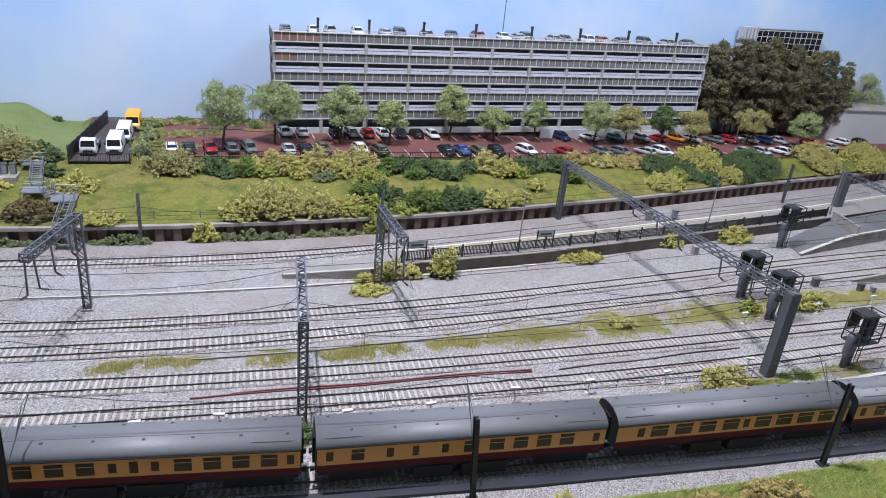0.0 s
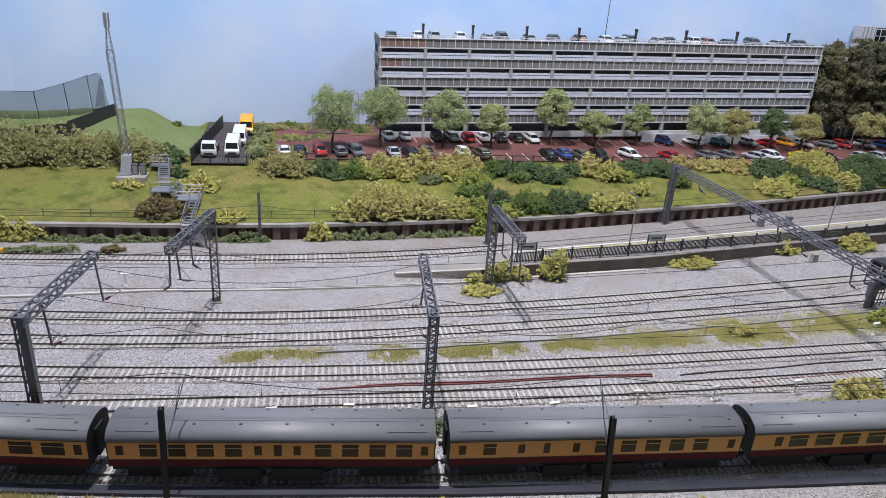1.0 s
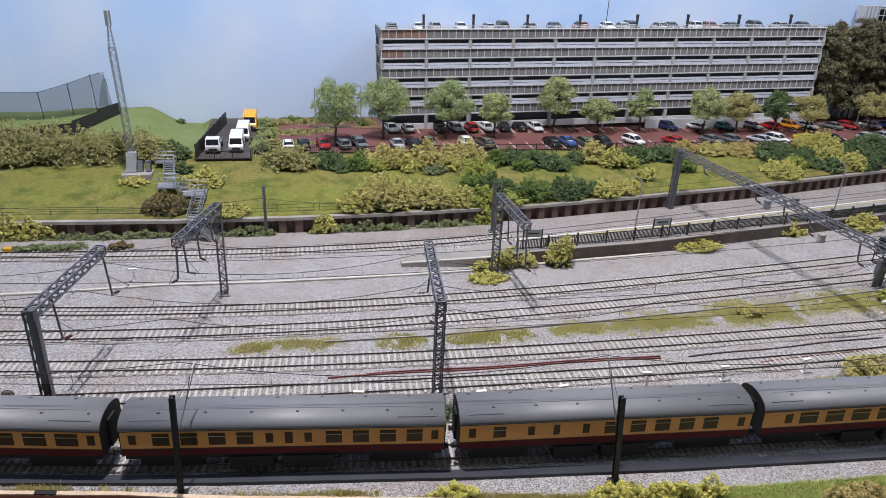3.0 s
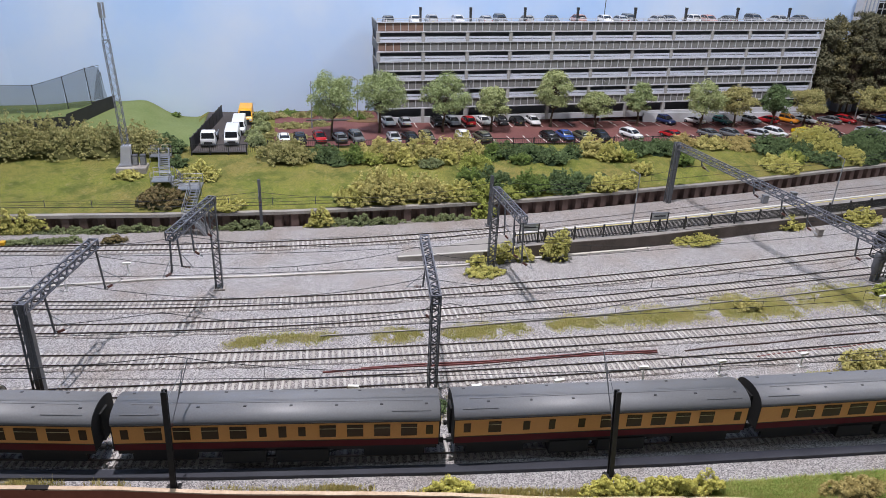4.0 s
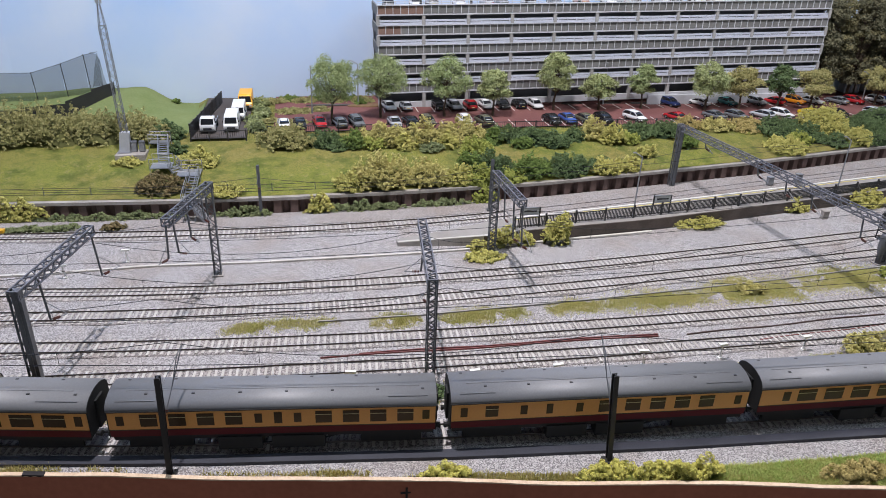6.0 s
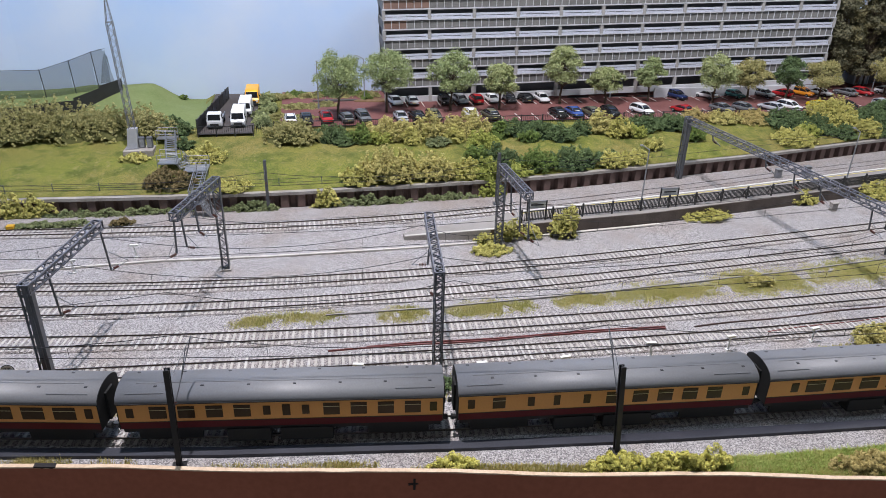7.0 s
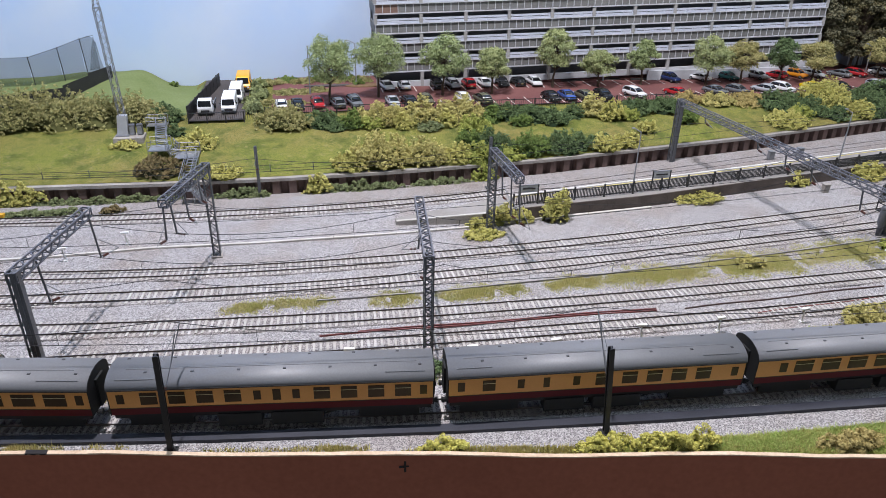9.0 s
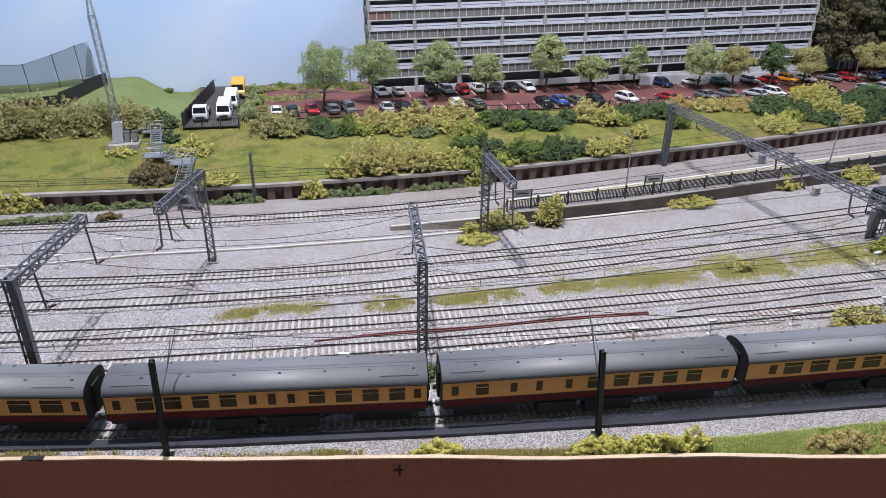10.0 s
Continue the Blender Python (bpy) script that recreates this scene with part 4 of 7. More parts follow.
# ---- platform furniture ----
fence = thing("platform_fence", "black upright bar railings along the platform's back edge", "railings")
bar_data = Mesh().box((0, 0, 0.0095), (0.0011, 0.0008, 0.015)).data("bar")
far_bars = Mesh()
x, n = 0.045, 0
while x < 0.96:
    y = near_y(x)
    dx = 0.0024
    if n < 300:
        part("bar", bar_data, BLACK, fence).matrix_world = Matrix.Translation((x, y, PLAT_Z))
    else:
        far_bars.box((x, y, PLAT_Z + 0.0095), (0.0011, 0.0008, 0.015))
    n += 1
    x += dx
part("mesh_infill", far_bars, BLACK, fence, "close-set bars at the railings' far end")
for z in (0.0035, 0.016):
    m = Mesh()
    m.path([(x, near_y(x), PLAT_Z + z) for x in spread(0.04, 0.96, 0.03)], [(-0.0005, 0), (0.0005, 0), (0.0005, 0.001), (-0.0005, 0.001)])
    part("rail", m, BLACK, fence)
for x in spread(0.04, 0.96, 0.0475):
    part("fence_post", Mesh().box((x, near_y(x), PLAT_Z + 0.010), (0.0022, 0.0022, 0.021)), BLACK, fence)
    part("stay", Mesh().bar((x, near_y(x) + 0.001, PLAT_Z + 0.018), (x, near_y(x) + 0.011, PLAT_Z), 0.001), BLACK, fence)


def platform_sign(x):
    y = near_y(x)
    s = thing("platform_sign", "low platform name board, pale panel in a black frame", "sign", "platform name boards")
    part("panel", Mesh().box((x, y + 0.004, PLAT_Z + 0.0245), (0.026, 0.001, 0.008)), mat("sign_panel", (0.55, 0.57, 0.58, 1), 0.4, bump=0), s)
    part("writing", Mesh().box((x, y + 0.0032, PLAT_Z + 0.0245), (0.019, 0.0006, 0.0022)), BLACK, s)
    fr = Mesh()
    for dz in (-0.005, 0.005):
        fr.box((x, y + 0.004, PLAT_Z + 0.0245 + dz), (0.029, 0.0016, 0.0014))
    part("frame", fr, PALE_STEEL, s)
    for dx in (-0.0142, 0.0142):
        part("post", Mesh().box((x + dx, y + 0.004, PLAT_Z + 0.015), (0.0016, 0.0016, 0.031)), BLACK, s)
    return s


platform_sign(0.064)
platform_sign(0.283)


def lamp_post(x, y, z, h, reach, label, turn=0, group="lamp posts"):
    t = thing("street_lamp", label, "lamp post", group, m=pose(x, y, z, 0, 0, turn))
    part("pole", Mesh().rod((0, 0, 0), (0, 0, h), 0.0013, 0.0008), PALE_STEEL, t)
    part("base", Mesh().rod((0, 0, 0), (0, 0, h * 0.12), 0.002, 0.0018), PALE_STEEL, t)
    part("arm", Mesh().rod((0, 0, h - 0.0006), (-reach, 0, h + 0.006), 0.0008), PALE_STEEL, t)
    part("lantern", Mesh().loft([[(-reach - u, sy, h + 0.006 + sz) for sy, sz in ((-0.0016, 0), (0.0016, 0), (0.001, 0.0016), (-0.001, 0.0016))] for u in (0, 0.0045)]), PALE_STEEL, t, "pale lantern head")
    return t


for x in (0.236, 0.632, 0.98):
    lamp_post(x, near_y(x) + 0.006, PLAT_Z, 0.094, 0.011, "slim grey platform lamp post by the railings", group="platform lamps")


def relay_box(x, y, z, w, h, label, mt):
    t = thing("lineside_cabinet", label, "cabinet", "lineside cabinets")
    part("body", Mesh().box((x, y, z + h / 2), (w, w * 0.8, h)), mt, t, bevel=0.0004)
    part("lid", Mesh().box((x, y, z + h + 0.0005), (w * 1.15, w * 0.95, 0.0012)), mt, t)
    return t


relay_box(0.573, 0.712, GROUND_Z + 0.004, 0.010, 0.014, "small grey lineside cabinet on the gravel path", PALE_STEEL)
relay_box(0.634, 0.716, GROUND_Z + 0.004, 0.010, 0.016, "small grey lineside cabinet on the gravel path", PALE_STEEL)
relay_box(0.57, 0.563, GROUND_Z, 0.010, 0.013, "grey concrete bin below the platform wall", CONCRETE)
relay_box(0.70, 0.425, GROUND_Z, 0.010, 0.013, "grey lineside cabinet on the ballast", STEEL)
relay_box(0.768, 0.399, GROUND_Z, 0.009, 0.012, "grey lineside cabinet below the sloping parapet", STEEL)
relay_box(0.786, 0.391, GROUND_Z, 0.007, 0.009, "pale lineside cabinet below the sloping parapet", PALE_STEEL)
hut = thing("yellow_box", "small yellow box on the gravel by the far track", "box")
part("body", Mesh().loft([[(-0.668 + sx * 0.005, 0.655 + sy * 0.004, GROUND_Z + z) for sx, sy in ((-1, -1), (1, -1), (1, 1), (-1, 1))] for z in (0, 0.007)]), mat("yellow_plastic", (0.75, 0.42, 0.03, 1), 0.4, bump=0), hut, bevel=0.0006)

# ---- planting ----
rng = np.random.default_rng(7)


def quads(name, centres, normals, sizes, material, stretch=1.5):
    """Many small leaf-like faces in one mesh, each its own island."""
    n = len(centres)
    ref = rng.normal(size=(n, 3))
    u = np.cross(normals, ref)
    u /= np.linalg.norm(u, axis=1)[:, None] + 1e-9
    w = np.cross(normals, u)
    w /= np.linalg.norm(w, axis=1)[:, None] + 1e-9
    s = sizes[:, None]
    bend = normals / (np.linalg.norm(normals, axis=1)[:, None] + 1e-9) * s * 0.25
    a = centres - u * s * 0.5 * stretch
    b = centres - w * s * 0.5 + bend
    c = centres + u * s * 0.5 * stretch
    d = centres + w * s * 0.5 + bend
    verts = np.stack([a, b, c, d], axis=1).reshape(-1, 3)
    me = bpy.data.meshes.new(name)
    me.vertices.add(4 * n)
    me.vertices.foreach_set("co", verts.ravel())
    me.loops.add(4 * n)
    me.loops.foreach_set("vertex_index", np.arange(4 * n))
    me.polygons.add(n)
    me.polygons.foreach_set("loop_start", np.arange(n) * 4)
    me.polygons.foreach_set("loop_total", np.full(n, 4))
    me.update(calc_edges=True)
    me.materials.append(material)
    return me


def leafy(name, blobs, count, size, material):
    """Leaves scattered over the skins of overlapping blobs (x, y, z, rx, ry, rz)."""
    blobs = np.array(blobs)
    area = blobs[:, 3] * blobs[:, 5] + 1e-9
    pick = rng.choice(len(blobs), size=count, p=area / area.sum())
    d = rng.normal(size=(count, 3))
    d /= np.linalg.norm(d, axis=1)[:, None]
    d[:, 2] = np.where(d[:, 2] < -0.25, -d[:, 2], d[:, 2])
    depth = 1.0 - 0.35 * rng.random(count) ** 2.2 + 0.5 * rng.random(count) ** 3
    b = blobs[pick]
    centres = b[:, :3] + d * b[:, 3:6] * depth[:, None]
    normals = d + 0.75 * rng.normal(size=(count, 3))
    return quads(name, centres, normals, size * (0.6 + 0.8 * rng.random(count)), material)


BUSH_LABELS = {"moss": "brown-olive leafed bush on the bank", "yellow": "yellow-green foam bush on the ballast", "olive": "olive and straw leafed bush on the bank", "green": "low mid-green creeping bush", "lime": "fresh yellow-green leafed bush on the bank",
               "dark": "dark green dense bush on the bank", "weed": "low grey-green weeds at the wall's foot", "brown": "brown and orange dry bush", "tan": "tan dry leafed bush", "lemon": "bright yellow-green foam bush by the front edge"}


def bush(x, y, r, h, key, group, label=""):
    deep = 1.0
    if key == "dark":
        h *= 0.72
    if group == "bushes at the wall's foot":
        y, deep = wall_y(x) - 0.008 - (0.03 if -0.63 < x < -0.6 or -0.53 < x < -0.515 else 0), min(1.0, 0.014 / r)
    z0 = ground_z(x, y)
    b = thing("bush", label or BUSH_LABELS[key], "bush", group)
    r *= 0.9 if group == "bushes in the yard" else 1.1
    h = min(h, (1.45 if group == "bushes in the yard" else 0.75) * r + 0.008)
    depth = 0.62 * r * deep
    if group == "bushes at the layout's front":
        depth = min(depth, max(0.006, y - front_edge(x) - 0.001))
    seed = rng.uniform(0, 90)

    def mound(u, v):
        """Height of the bush over its footprint, u and v from -1 to 1."""
        px, py = x + u * r, y + v * depth
        lump = 0.72 + 0.45 * noise.noise((px * 48, py * 48, seed)) + 0.55 * noise.noise((px * 125, py * 135, seed + 4)) + 0.30 * noise.noise((px * 300, py * 300, seed + 6))
        edge = 1 - (u * u + v * v) / max(0.2, 0.78 + 0.7 * noise.noise((u * 2.2, v * 2.2, seed + 8)) + 0.5 * noise.noise((u * 6.0, v * 6.0, seed + 2)))
        return h * min(1.15, max(0.12, lump)) * max(0.0, edge) ** 0.42 * 1.08

    def foot(px, py):
        edge = wall_y(px)
        return ground_z(px, max(py, edge + 0.002)) if y > wall_y(x) else ground_z(px, min(py, edge - 0.002))

    leaf = 0.0010 if group == "bushes at the layout's front" else 0.0015
    skin = 2 * r * h + 3.1 * r * depth
    clumps = max(40, int(skin / 0.0026 ** 2))
    rho, th = np.sqrt(rng.random(clumps)), rng.uniform(0, 2 * math.pi, clumps)
    cu, cv = rho * np.cos(th), rho * np.sin(th)
    tops = np.array([mound(a, c) for a, c in zip(cu, cv)])
    keep = tops > 0.0010
    if group == "bushes at the layout's front":
        keep &= y + cv * depth > np.array([front_edge(x + a * r) for a in cu])
    cu, cv, tops = cu[keep], cv[keep], tops[keep]
    floor_z = np.array([foot(x + a * r, y + c * depth) for a, c in zip(cu, cv)])
    spots = np.stack([x + cu * r, y + cv * depth, floor_z + tops * (1.05 - 0.50 * rng.random(len(cu)) ** 2.5)], 1)
    girth = rng.uniform(0.0010, 0.0026, len(spots))
    count = int(min(15000, 700 + skin / (leaf * leaf) * 2.9))
    pick = rng.choice(len(spots), count, p=girth ** 2 / (girth ** 2).sum())
    out = rng.normal(size=(count, 3))
    out /= np.linalg.norm(out, axis=1)[:, None]
    out[:, 2] = np.where(out[:, 2] < -0.2, -out[:, 2], out[:, 2])
    centres = spots[pick] + out * (girth[pick] * (0.75 + 0.4 * rng.random(count)))[:, None]
    normals = out + 0.3 * rng.normal(size=(count, 3))
    part("leaves", quads("leaves", centres, normals, leaf * (0.6 + 0.8 * rng.random(count)), FOLIAGE[key]), None, b)
    # dark inner shell standing in for the shade between the leaf clumps
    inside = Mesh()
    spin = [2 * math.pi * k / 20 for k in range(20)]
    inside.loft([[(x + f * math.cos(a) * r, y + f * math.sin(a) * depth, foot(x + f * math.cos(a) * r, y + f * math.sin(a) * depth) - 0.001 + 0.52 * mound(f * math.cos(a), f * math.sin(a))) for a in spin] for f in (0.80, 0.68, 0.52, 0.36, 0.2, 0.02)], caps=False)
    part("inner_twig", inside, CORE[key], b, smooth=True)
    return b


HEDGE_LEFT = [
    (-0.727, 0.898, 0.065, 0.083, "moss"),
    (-0.653, 0.901, 0.059, 0.064, "moss"),
    (-0.584, 0.903, 0.058, 0.048, "moss"),
    (-0.522, 0.903, 0.047, 0.042, "moss"),
    (-0.477, 0.897, 0.031, 0.034, "dark"),
    (-0.418, 0.800, 0.036, 0.022, "yellow"),
    (-0.452, 0.842, 0.016, 0.022, "dark"),
    (-0.500, 0.893, 0.032, 0.031, "moss"),
    (-0.460, 0.716, 0.037, 0.023, "brown"),
    (-0.526, 0.806, 0.023, 0.008, "yellow"),
    (-0.278, 0.861, 0.050, 0.030, "moss"),
    (-0.210, 0.857, 0.035, 0.031, "dark"),
    (-0.165, 0.845, 0.026, 0.027, "green"),
    (-0.190, 0.838, 0.020, 0.018, "dark"),
    (-0.128, 0.838, 0.020, 0.020, "lime"),
    (-0.066, 0.836, 0.024, 0.028, "yellow"),
    (0.002, 0.835, 0.020, 0.030, "yellow"),
    (-0.030, 0.826, 0.024, 0.014, "weed"),
    (-0.102, 0.858, 0.045, 0.031, "olive"),
    (-0.031, 0.849, 0.041, 0.041, "olive"),
    (0.033, 0.861, 0.046, 0.037, "olive"),
    (0.047, 0.800, 0.030, 0.036, "lime"),
]
HEDGE_RIGHT = [
    (0.112, 0.862, 0.036, 0.030, "dark"),
    (0.166, 0.850, 0.040, 0.030, "dark"),
    (0.088, 0.846, 0.020, 0.022, "green"),
    (0.140, 0.832, 0.022, 0.018, "green"),
    (0.205, 0.834, 0.030, 0.030, "dark"),
    (0.250, 0.856, 0.022, 0.030, "dark"),
    (0.288, 0.861, 0.030, 0.036, "olive"),
    (0.322, 0.842, 0.028, 0.052, "yellow"),
    (0.352, 0.836, 0.018, 0.024, "lime"),
    (0.378, 0.869, 0.040, 0.031, "dark"),
    (0.440, 0.873, 0.041, 0.032, "dark"),
    (0.500, 0.896, 0.030, 0.022, "tan"),
    (0.560, 0.893, 0.040, 0.015, "olive"),
    (0.625, 0.893, 0.045, 0.014, "tan"),
    (0.699, 0.873, 0.058, 0.030, "dark"),
    (0.748, 0.850, 0.036, 0.036, "dark"),
    (0.716, 0.838, 0.030, 0.020, "lime"),
    (0.802, 0.882, 0.062, 0.036, "yellow"),
    (0.895, 0.870, 0.063, 0.036, "dark"),
    (0.852, 0.850, 0.030, 0.030, "yellow"),
    (0.872, 0.843, 0.021, 0.022, "yellow"),
    (0.800, 0.838, 0.030, 0.022, "dark"),
    (1.176, 0.925, 0.070, 0.032, "olive"),
    (1.344, 0.945, 0.075, 0.034, "yellow"),
    (0.955, 0.890, 0.070, 0.034, "dark"),
]
BANK = [
    (-0.131, 0.711, 0.049, 0.054, "olive"),
    (-0.175, 0.701, 0.031, 0.023, "yellow"),
    (-0.057, 0.709, 0.036, 0.045, "olive"),
    (0.032, 0.704, 0.024, 0.034, "lime"),
    (0.060, 0.742, 0.048, 0.040, "dark"),
    (0.020, 0.748, 0.026, 0.028, "green"),
    (0.190, 0.738, 0.046, 0.040, "dark"),
    (0.124, 0.728, 0.036, 0.034, "green"),
    (0.085, 0.715, 0.030, 0.016, "lime"),
    (0.262, 0.734, 0.030, 0.022, "yellow"),
    (0.262, 0.758, 0.020, 0.026, "dark"),
    (0.306, 0.744, 0.026, 0.024, "yellow"),
    (0.363, 0.789, 0.019, 0.038, "yellow"),
    (0.672, 0.815, 0.046, 0.018, "yellow"),
    (0.460, 0.822, 0.023, 0.022, "green"),
    (-0.009, 0.710, 0.032, 0.030, "yellow"),
    (-0.370, 0.697, 0.029, 0.014, "yellow"),
]
WALL_FOOT = [
    (-0.664, 0.720, 0.046, 0.035, "yellow"),
    (-0.230, 0.695, 0.023, 0.033, "yellow"),
    (0.036, 0.694, 0.022, 0.034, "lime"),
    (-0.598, 0.713, 0.042, 0.011, "weed"),
    (-0.512, 0.729, 0.079, 0.012, "weed"),
    (-0.349, 0.681, 0.040, 0.017, "weed"),
    (-0.167, 0.724, 0.077, 0.016, "weed"),
    (-0.037, 0.717, 0.051, 0.012, "weed"),
    (-0.316, 0.659, 0.017, 0.013, "weed"),
    (-0.614, 0.694, 0.056, 0.007, "weed"),
    (-0.522, 0.668, 0.018, 0.009, "brown"),
]
YARD = [
    (-0.207, 0.205, 0.030, 0.027, "yellow"),
    (-0.507, 0.258, 0.018, 0.009, "brown"),
    (-0.150, 0.206, 0.027, 0.015, "dark"),
    (-0.053, 0.186, 0.023, 0.013, "brown"),
    (0.230, 0.169, 0.031, 0.022, "yellow"),
    (0.101, 0.528, 0.029, 0.042, "yellow"),
    (0.052, 0.527, 0.018, 0.018, "yellow"),
    (0.018, 0.528, 0.024, 0.028, "yellow"),
    (-0.016, 0.522, 0.022, 0.014, "yellow"),
    (-0.016, 0.492, 0.033, 0.007, "yellow"),
    (0.345, 0.567, 0.052, 0.011, "yellow"),
    (0.297, 0.353, 0.024, 0.013, "olive"),
    (0.519, 0.365, 0.022, 0.019, "lime"),
    (0.626, 0.365, 0.041, 0.018, "yellow"),
    (0.687, 0.608, 0.043, 0.025, "yellow"),
    (0.542, 0.602, 0.034, 0.019, "yellow"),
    (0.350, 0.206, 0.043, 0.022, "olive"),
]
FRONT = [
    (-0.149, 0.099, 0.024, 0.008, "lemon"),
    (-0.018, 0.077, 0.028, 0.008, "lemon"),
    (0.052, 0.064, 0.028, 0.015, "lemon"),
    (0.022, 0.068, 0.022, 0.009, "lemon"),
    (0.192, 0.042, 0.033, 0.009, "tan"),
    (0.270, 0.036, 0.040, 0.010, "tan"),
]
for row in HEDGE_LEFT:
    bush(*row, "hedge bushes on the bank")
for row in HEDGE_RIGHT:
    bush(*row, "hedge bushes on the bank")
for row in BANK:
    bush(*row, "bushes on the bank")
for row in WALL_FOOT:
    bush(*row, "bushes at the wall's foot")
for row in YARD:
    bush(*row, "bushes in the yard")
for x, y, r, h, key in FRONT:
    bush(x, y, r, h * 1.5, key, "bushes at the layout's front")


def blades(name, n, area, height, material, label, lean=0.5, thresh=-2.0, scale=20.0, fade=False):
    """Static grass: thin upright blades over a patch, thinned by noise."""
    x0, x1, y0f, y1f, zf = area
    x = x0 + (x1 - x0) * (rng.beta(2.0, 2.0, n) if fade else rng.random(n))
    y = np.array([y0f(a) + (y1f(a) - y0f(a)) * b for a, b in zip(x, rng.normal(0.5, 0.19, n) if fade else rng.random(n))])
    if fade:  # ragged outline
        y = y + np.array([0.007 * noise.noise((a * 45, b * 20, 2.0)) + 0.005 * noise.noise((a * 130, b * 90, 3.0)) for a, b in zip(x, y)])
    keep = np.array([noise.noise((a * scale, b * scale, 5.0)) + 0.35 * noise.noise((a * scale * 4, b * scale * 4, 9.0)) + c > thresh for a, b, c in zip(x, y, rng.uniform(-0.45, 0.15, n))])
    x, y = x[keep], y[keep]
    z = np.array([zf(a, b) for a, b in zip(x, y)])
    n = len(x)
    h = height * rng.uniform(0.5, 1.2, n)
    t = rng.uniform(0, 2 * math.pi, n)
    w = 0.00045
    base = np.stack([x, y, z - 0.0003], 1)
    side = np.stack([np.cos(t), np.sin(t), np.zeros(n)], 1) * w
    tip = base + np.stack([lean * h * rng.normal(size=n) * 0.6, lean * h * rng.normal(size=n) * 0.6, h], 1)
    verts = np.stack([base - side, base + side, tip], 1).reshape(-1, 3)
    me = bpy.data.meshes.new(name)
    me.vertices.add(3 * n)
    me.vertices.foreach_set("co", verts.ravel())
    me.loops.add(3 * n)
    me.loops.foreach_set("vertex_index", np.arange(3 * n))
    me.polygons.add(n)
    me.polygons.foreach_set("loop_start", np.arange(n) * 3)
    me.polygons.foreach_set("loop_total", np.full(n, 3))
    me.update(calc_edges=True)
    me.materials.append(material)
    return tagged(part(name, me, None), label, "grass", kind="stuff")


flat = lambda x, y: GROUND_Z
# tufts between the third and fourth tracks
for x0, x1, ya, yb in ((-0.355, -0.220, 0.344, 0.368), (-0.19, -0.126, 0.332, 0.362), (-0.112, 0.006, 0.328, 0.362), (0.018, 0.098, 0.334, 0.364), (0.090, 0.235, 0.330, 0.374), (0.225, 0.385, 0.327, 0.390), (0.370, 0.555, 0.340, 0.398), (0.54, 0.85, 0.358, 0.404)):
    mid, half, wid = (x0 + x1) / 2, (x1 - x0) * 0.55, (yb - ya) * 1.38
    blades("grass_patch", int(2300000 * (x1 - x0) * wid), (x0, x1, lambda x: (ya + yb) / 2 - wid * 0.5 * math.sqrt(max(0.0, 1 - ((x - mid) / half) ** 4)), lambda x: (ya + yb) / 2 + wid * 0.5 * math.sqrt(max(0.0, 1 - ((x - mid) / half) ** 2)), flat), 0.0023, PATCH_BLADE, "straw green static grass patch between tracks", thresh=-0.44, scale=42, fade=True)
TROUGH = lambda x: float(np.interp(x, (-0.75, -0.483, -0.382, -0.281, -0.11, 0.084, 0.211, 0.4, 0.9), (0.272, 0.238, 0.225, 0.212, 0.195, 0.1815, 0.1795, 0.184, 0.205)))
blades("grass", 9000, (0.375, 0.50, lambda x: TROUGH(x) + 0.006, lambda x: TROUGH(x) + 0.034, flat), 0.0034, FRESH_BLADE, "fresh green grass beside the portal's post", thresh=-0.3, scale=30, fade=True)
blades("grass", 13000, (0.06, 0.34, lambda x: TROUGH(x) - 0.002, lambda x: TROUGH(x) + 0.026, flat), 0.0034, FRESH_BLADE, "fresh green grass tufts behind the front track", thresh=-0.25, scale=24, fade=True)
blades("grass", 60000, (-0.75, 0.75, lambda x: TROUGH(x) + 0.004, lambda x: TROUGH(x) + 0.030, flat), 0.0034, DRY_BLADE, "patchy straw green grass beside the cable trough", thresh=-0.12, scale=14)
blades("grass", 46000, (-0.75, 0.75, lambda x: TROUGH(x) - 0.022, lambda x: TROUGH(x) - 0.004, flat), 0.0034, DRY_BLADE, "patchy straw green grass beside the cable trough", thresh=-0.1, scale=14)
m = Mesh()
m.loft([[(x, front_edge(x) + 0.0015 + (min(0.058, 0.13 * (x + 0.02) + 0.006) + 0.004 * noise.noise((x * 40, 1, 0))) * v, GROUND_Z + 0.0012 - 0.0022 * max(0.0, v - 0.6)) for v in (0, 0.3, 0.6, 0.8, 1)] for x in spread(0.0, 1.9, 0.01)], caps=False, closed=False)
structure("grass_verge", m, GRASS, "green and straw grass verge along the layout's front", "verge", smooth=True)
blades("grass", 130000, (-0.02, 0.9, lambda x: front_edge(x) + 0.002, lambda x: front_edge(x) + 0.003 + min(0.06, 0.13 * (x + 0.02) + 0.006), flat), 0.0040, FRESH_BLADE, "longer green grass along the front edge", lean=1.0)
blades("grass", 22000, (0.0, 0.9, lambda x: front_edge(x) + 0.002, lambda x: front_edge(x) + 0.003 + min(0.062, 0.13 * (x + 0.02) + 0.008), flat), 0.0042, DRY_BLADE, "straw yellow grass mixed in along the front edge", thresh=-0.05, scale=30)
blades("grass", 30000, (-0.55, 0.3, lambda x: front_edge(x) + 0.001, lambda x: front_edge(x) + 0.012, flat), 0.0044, DRY_BLADE, "thin straw grass fringe along the front board", thresh=-0.05, scale=18)
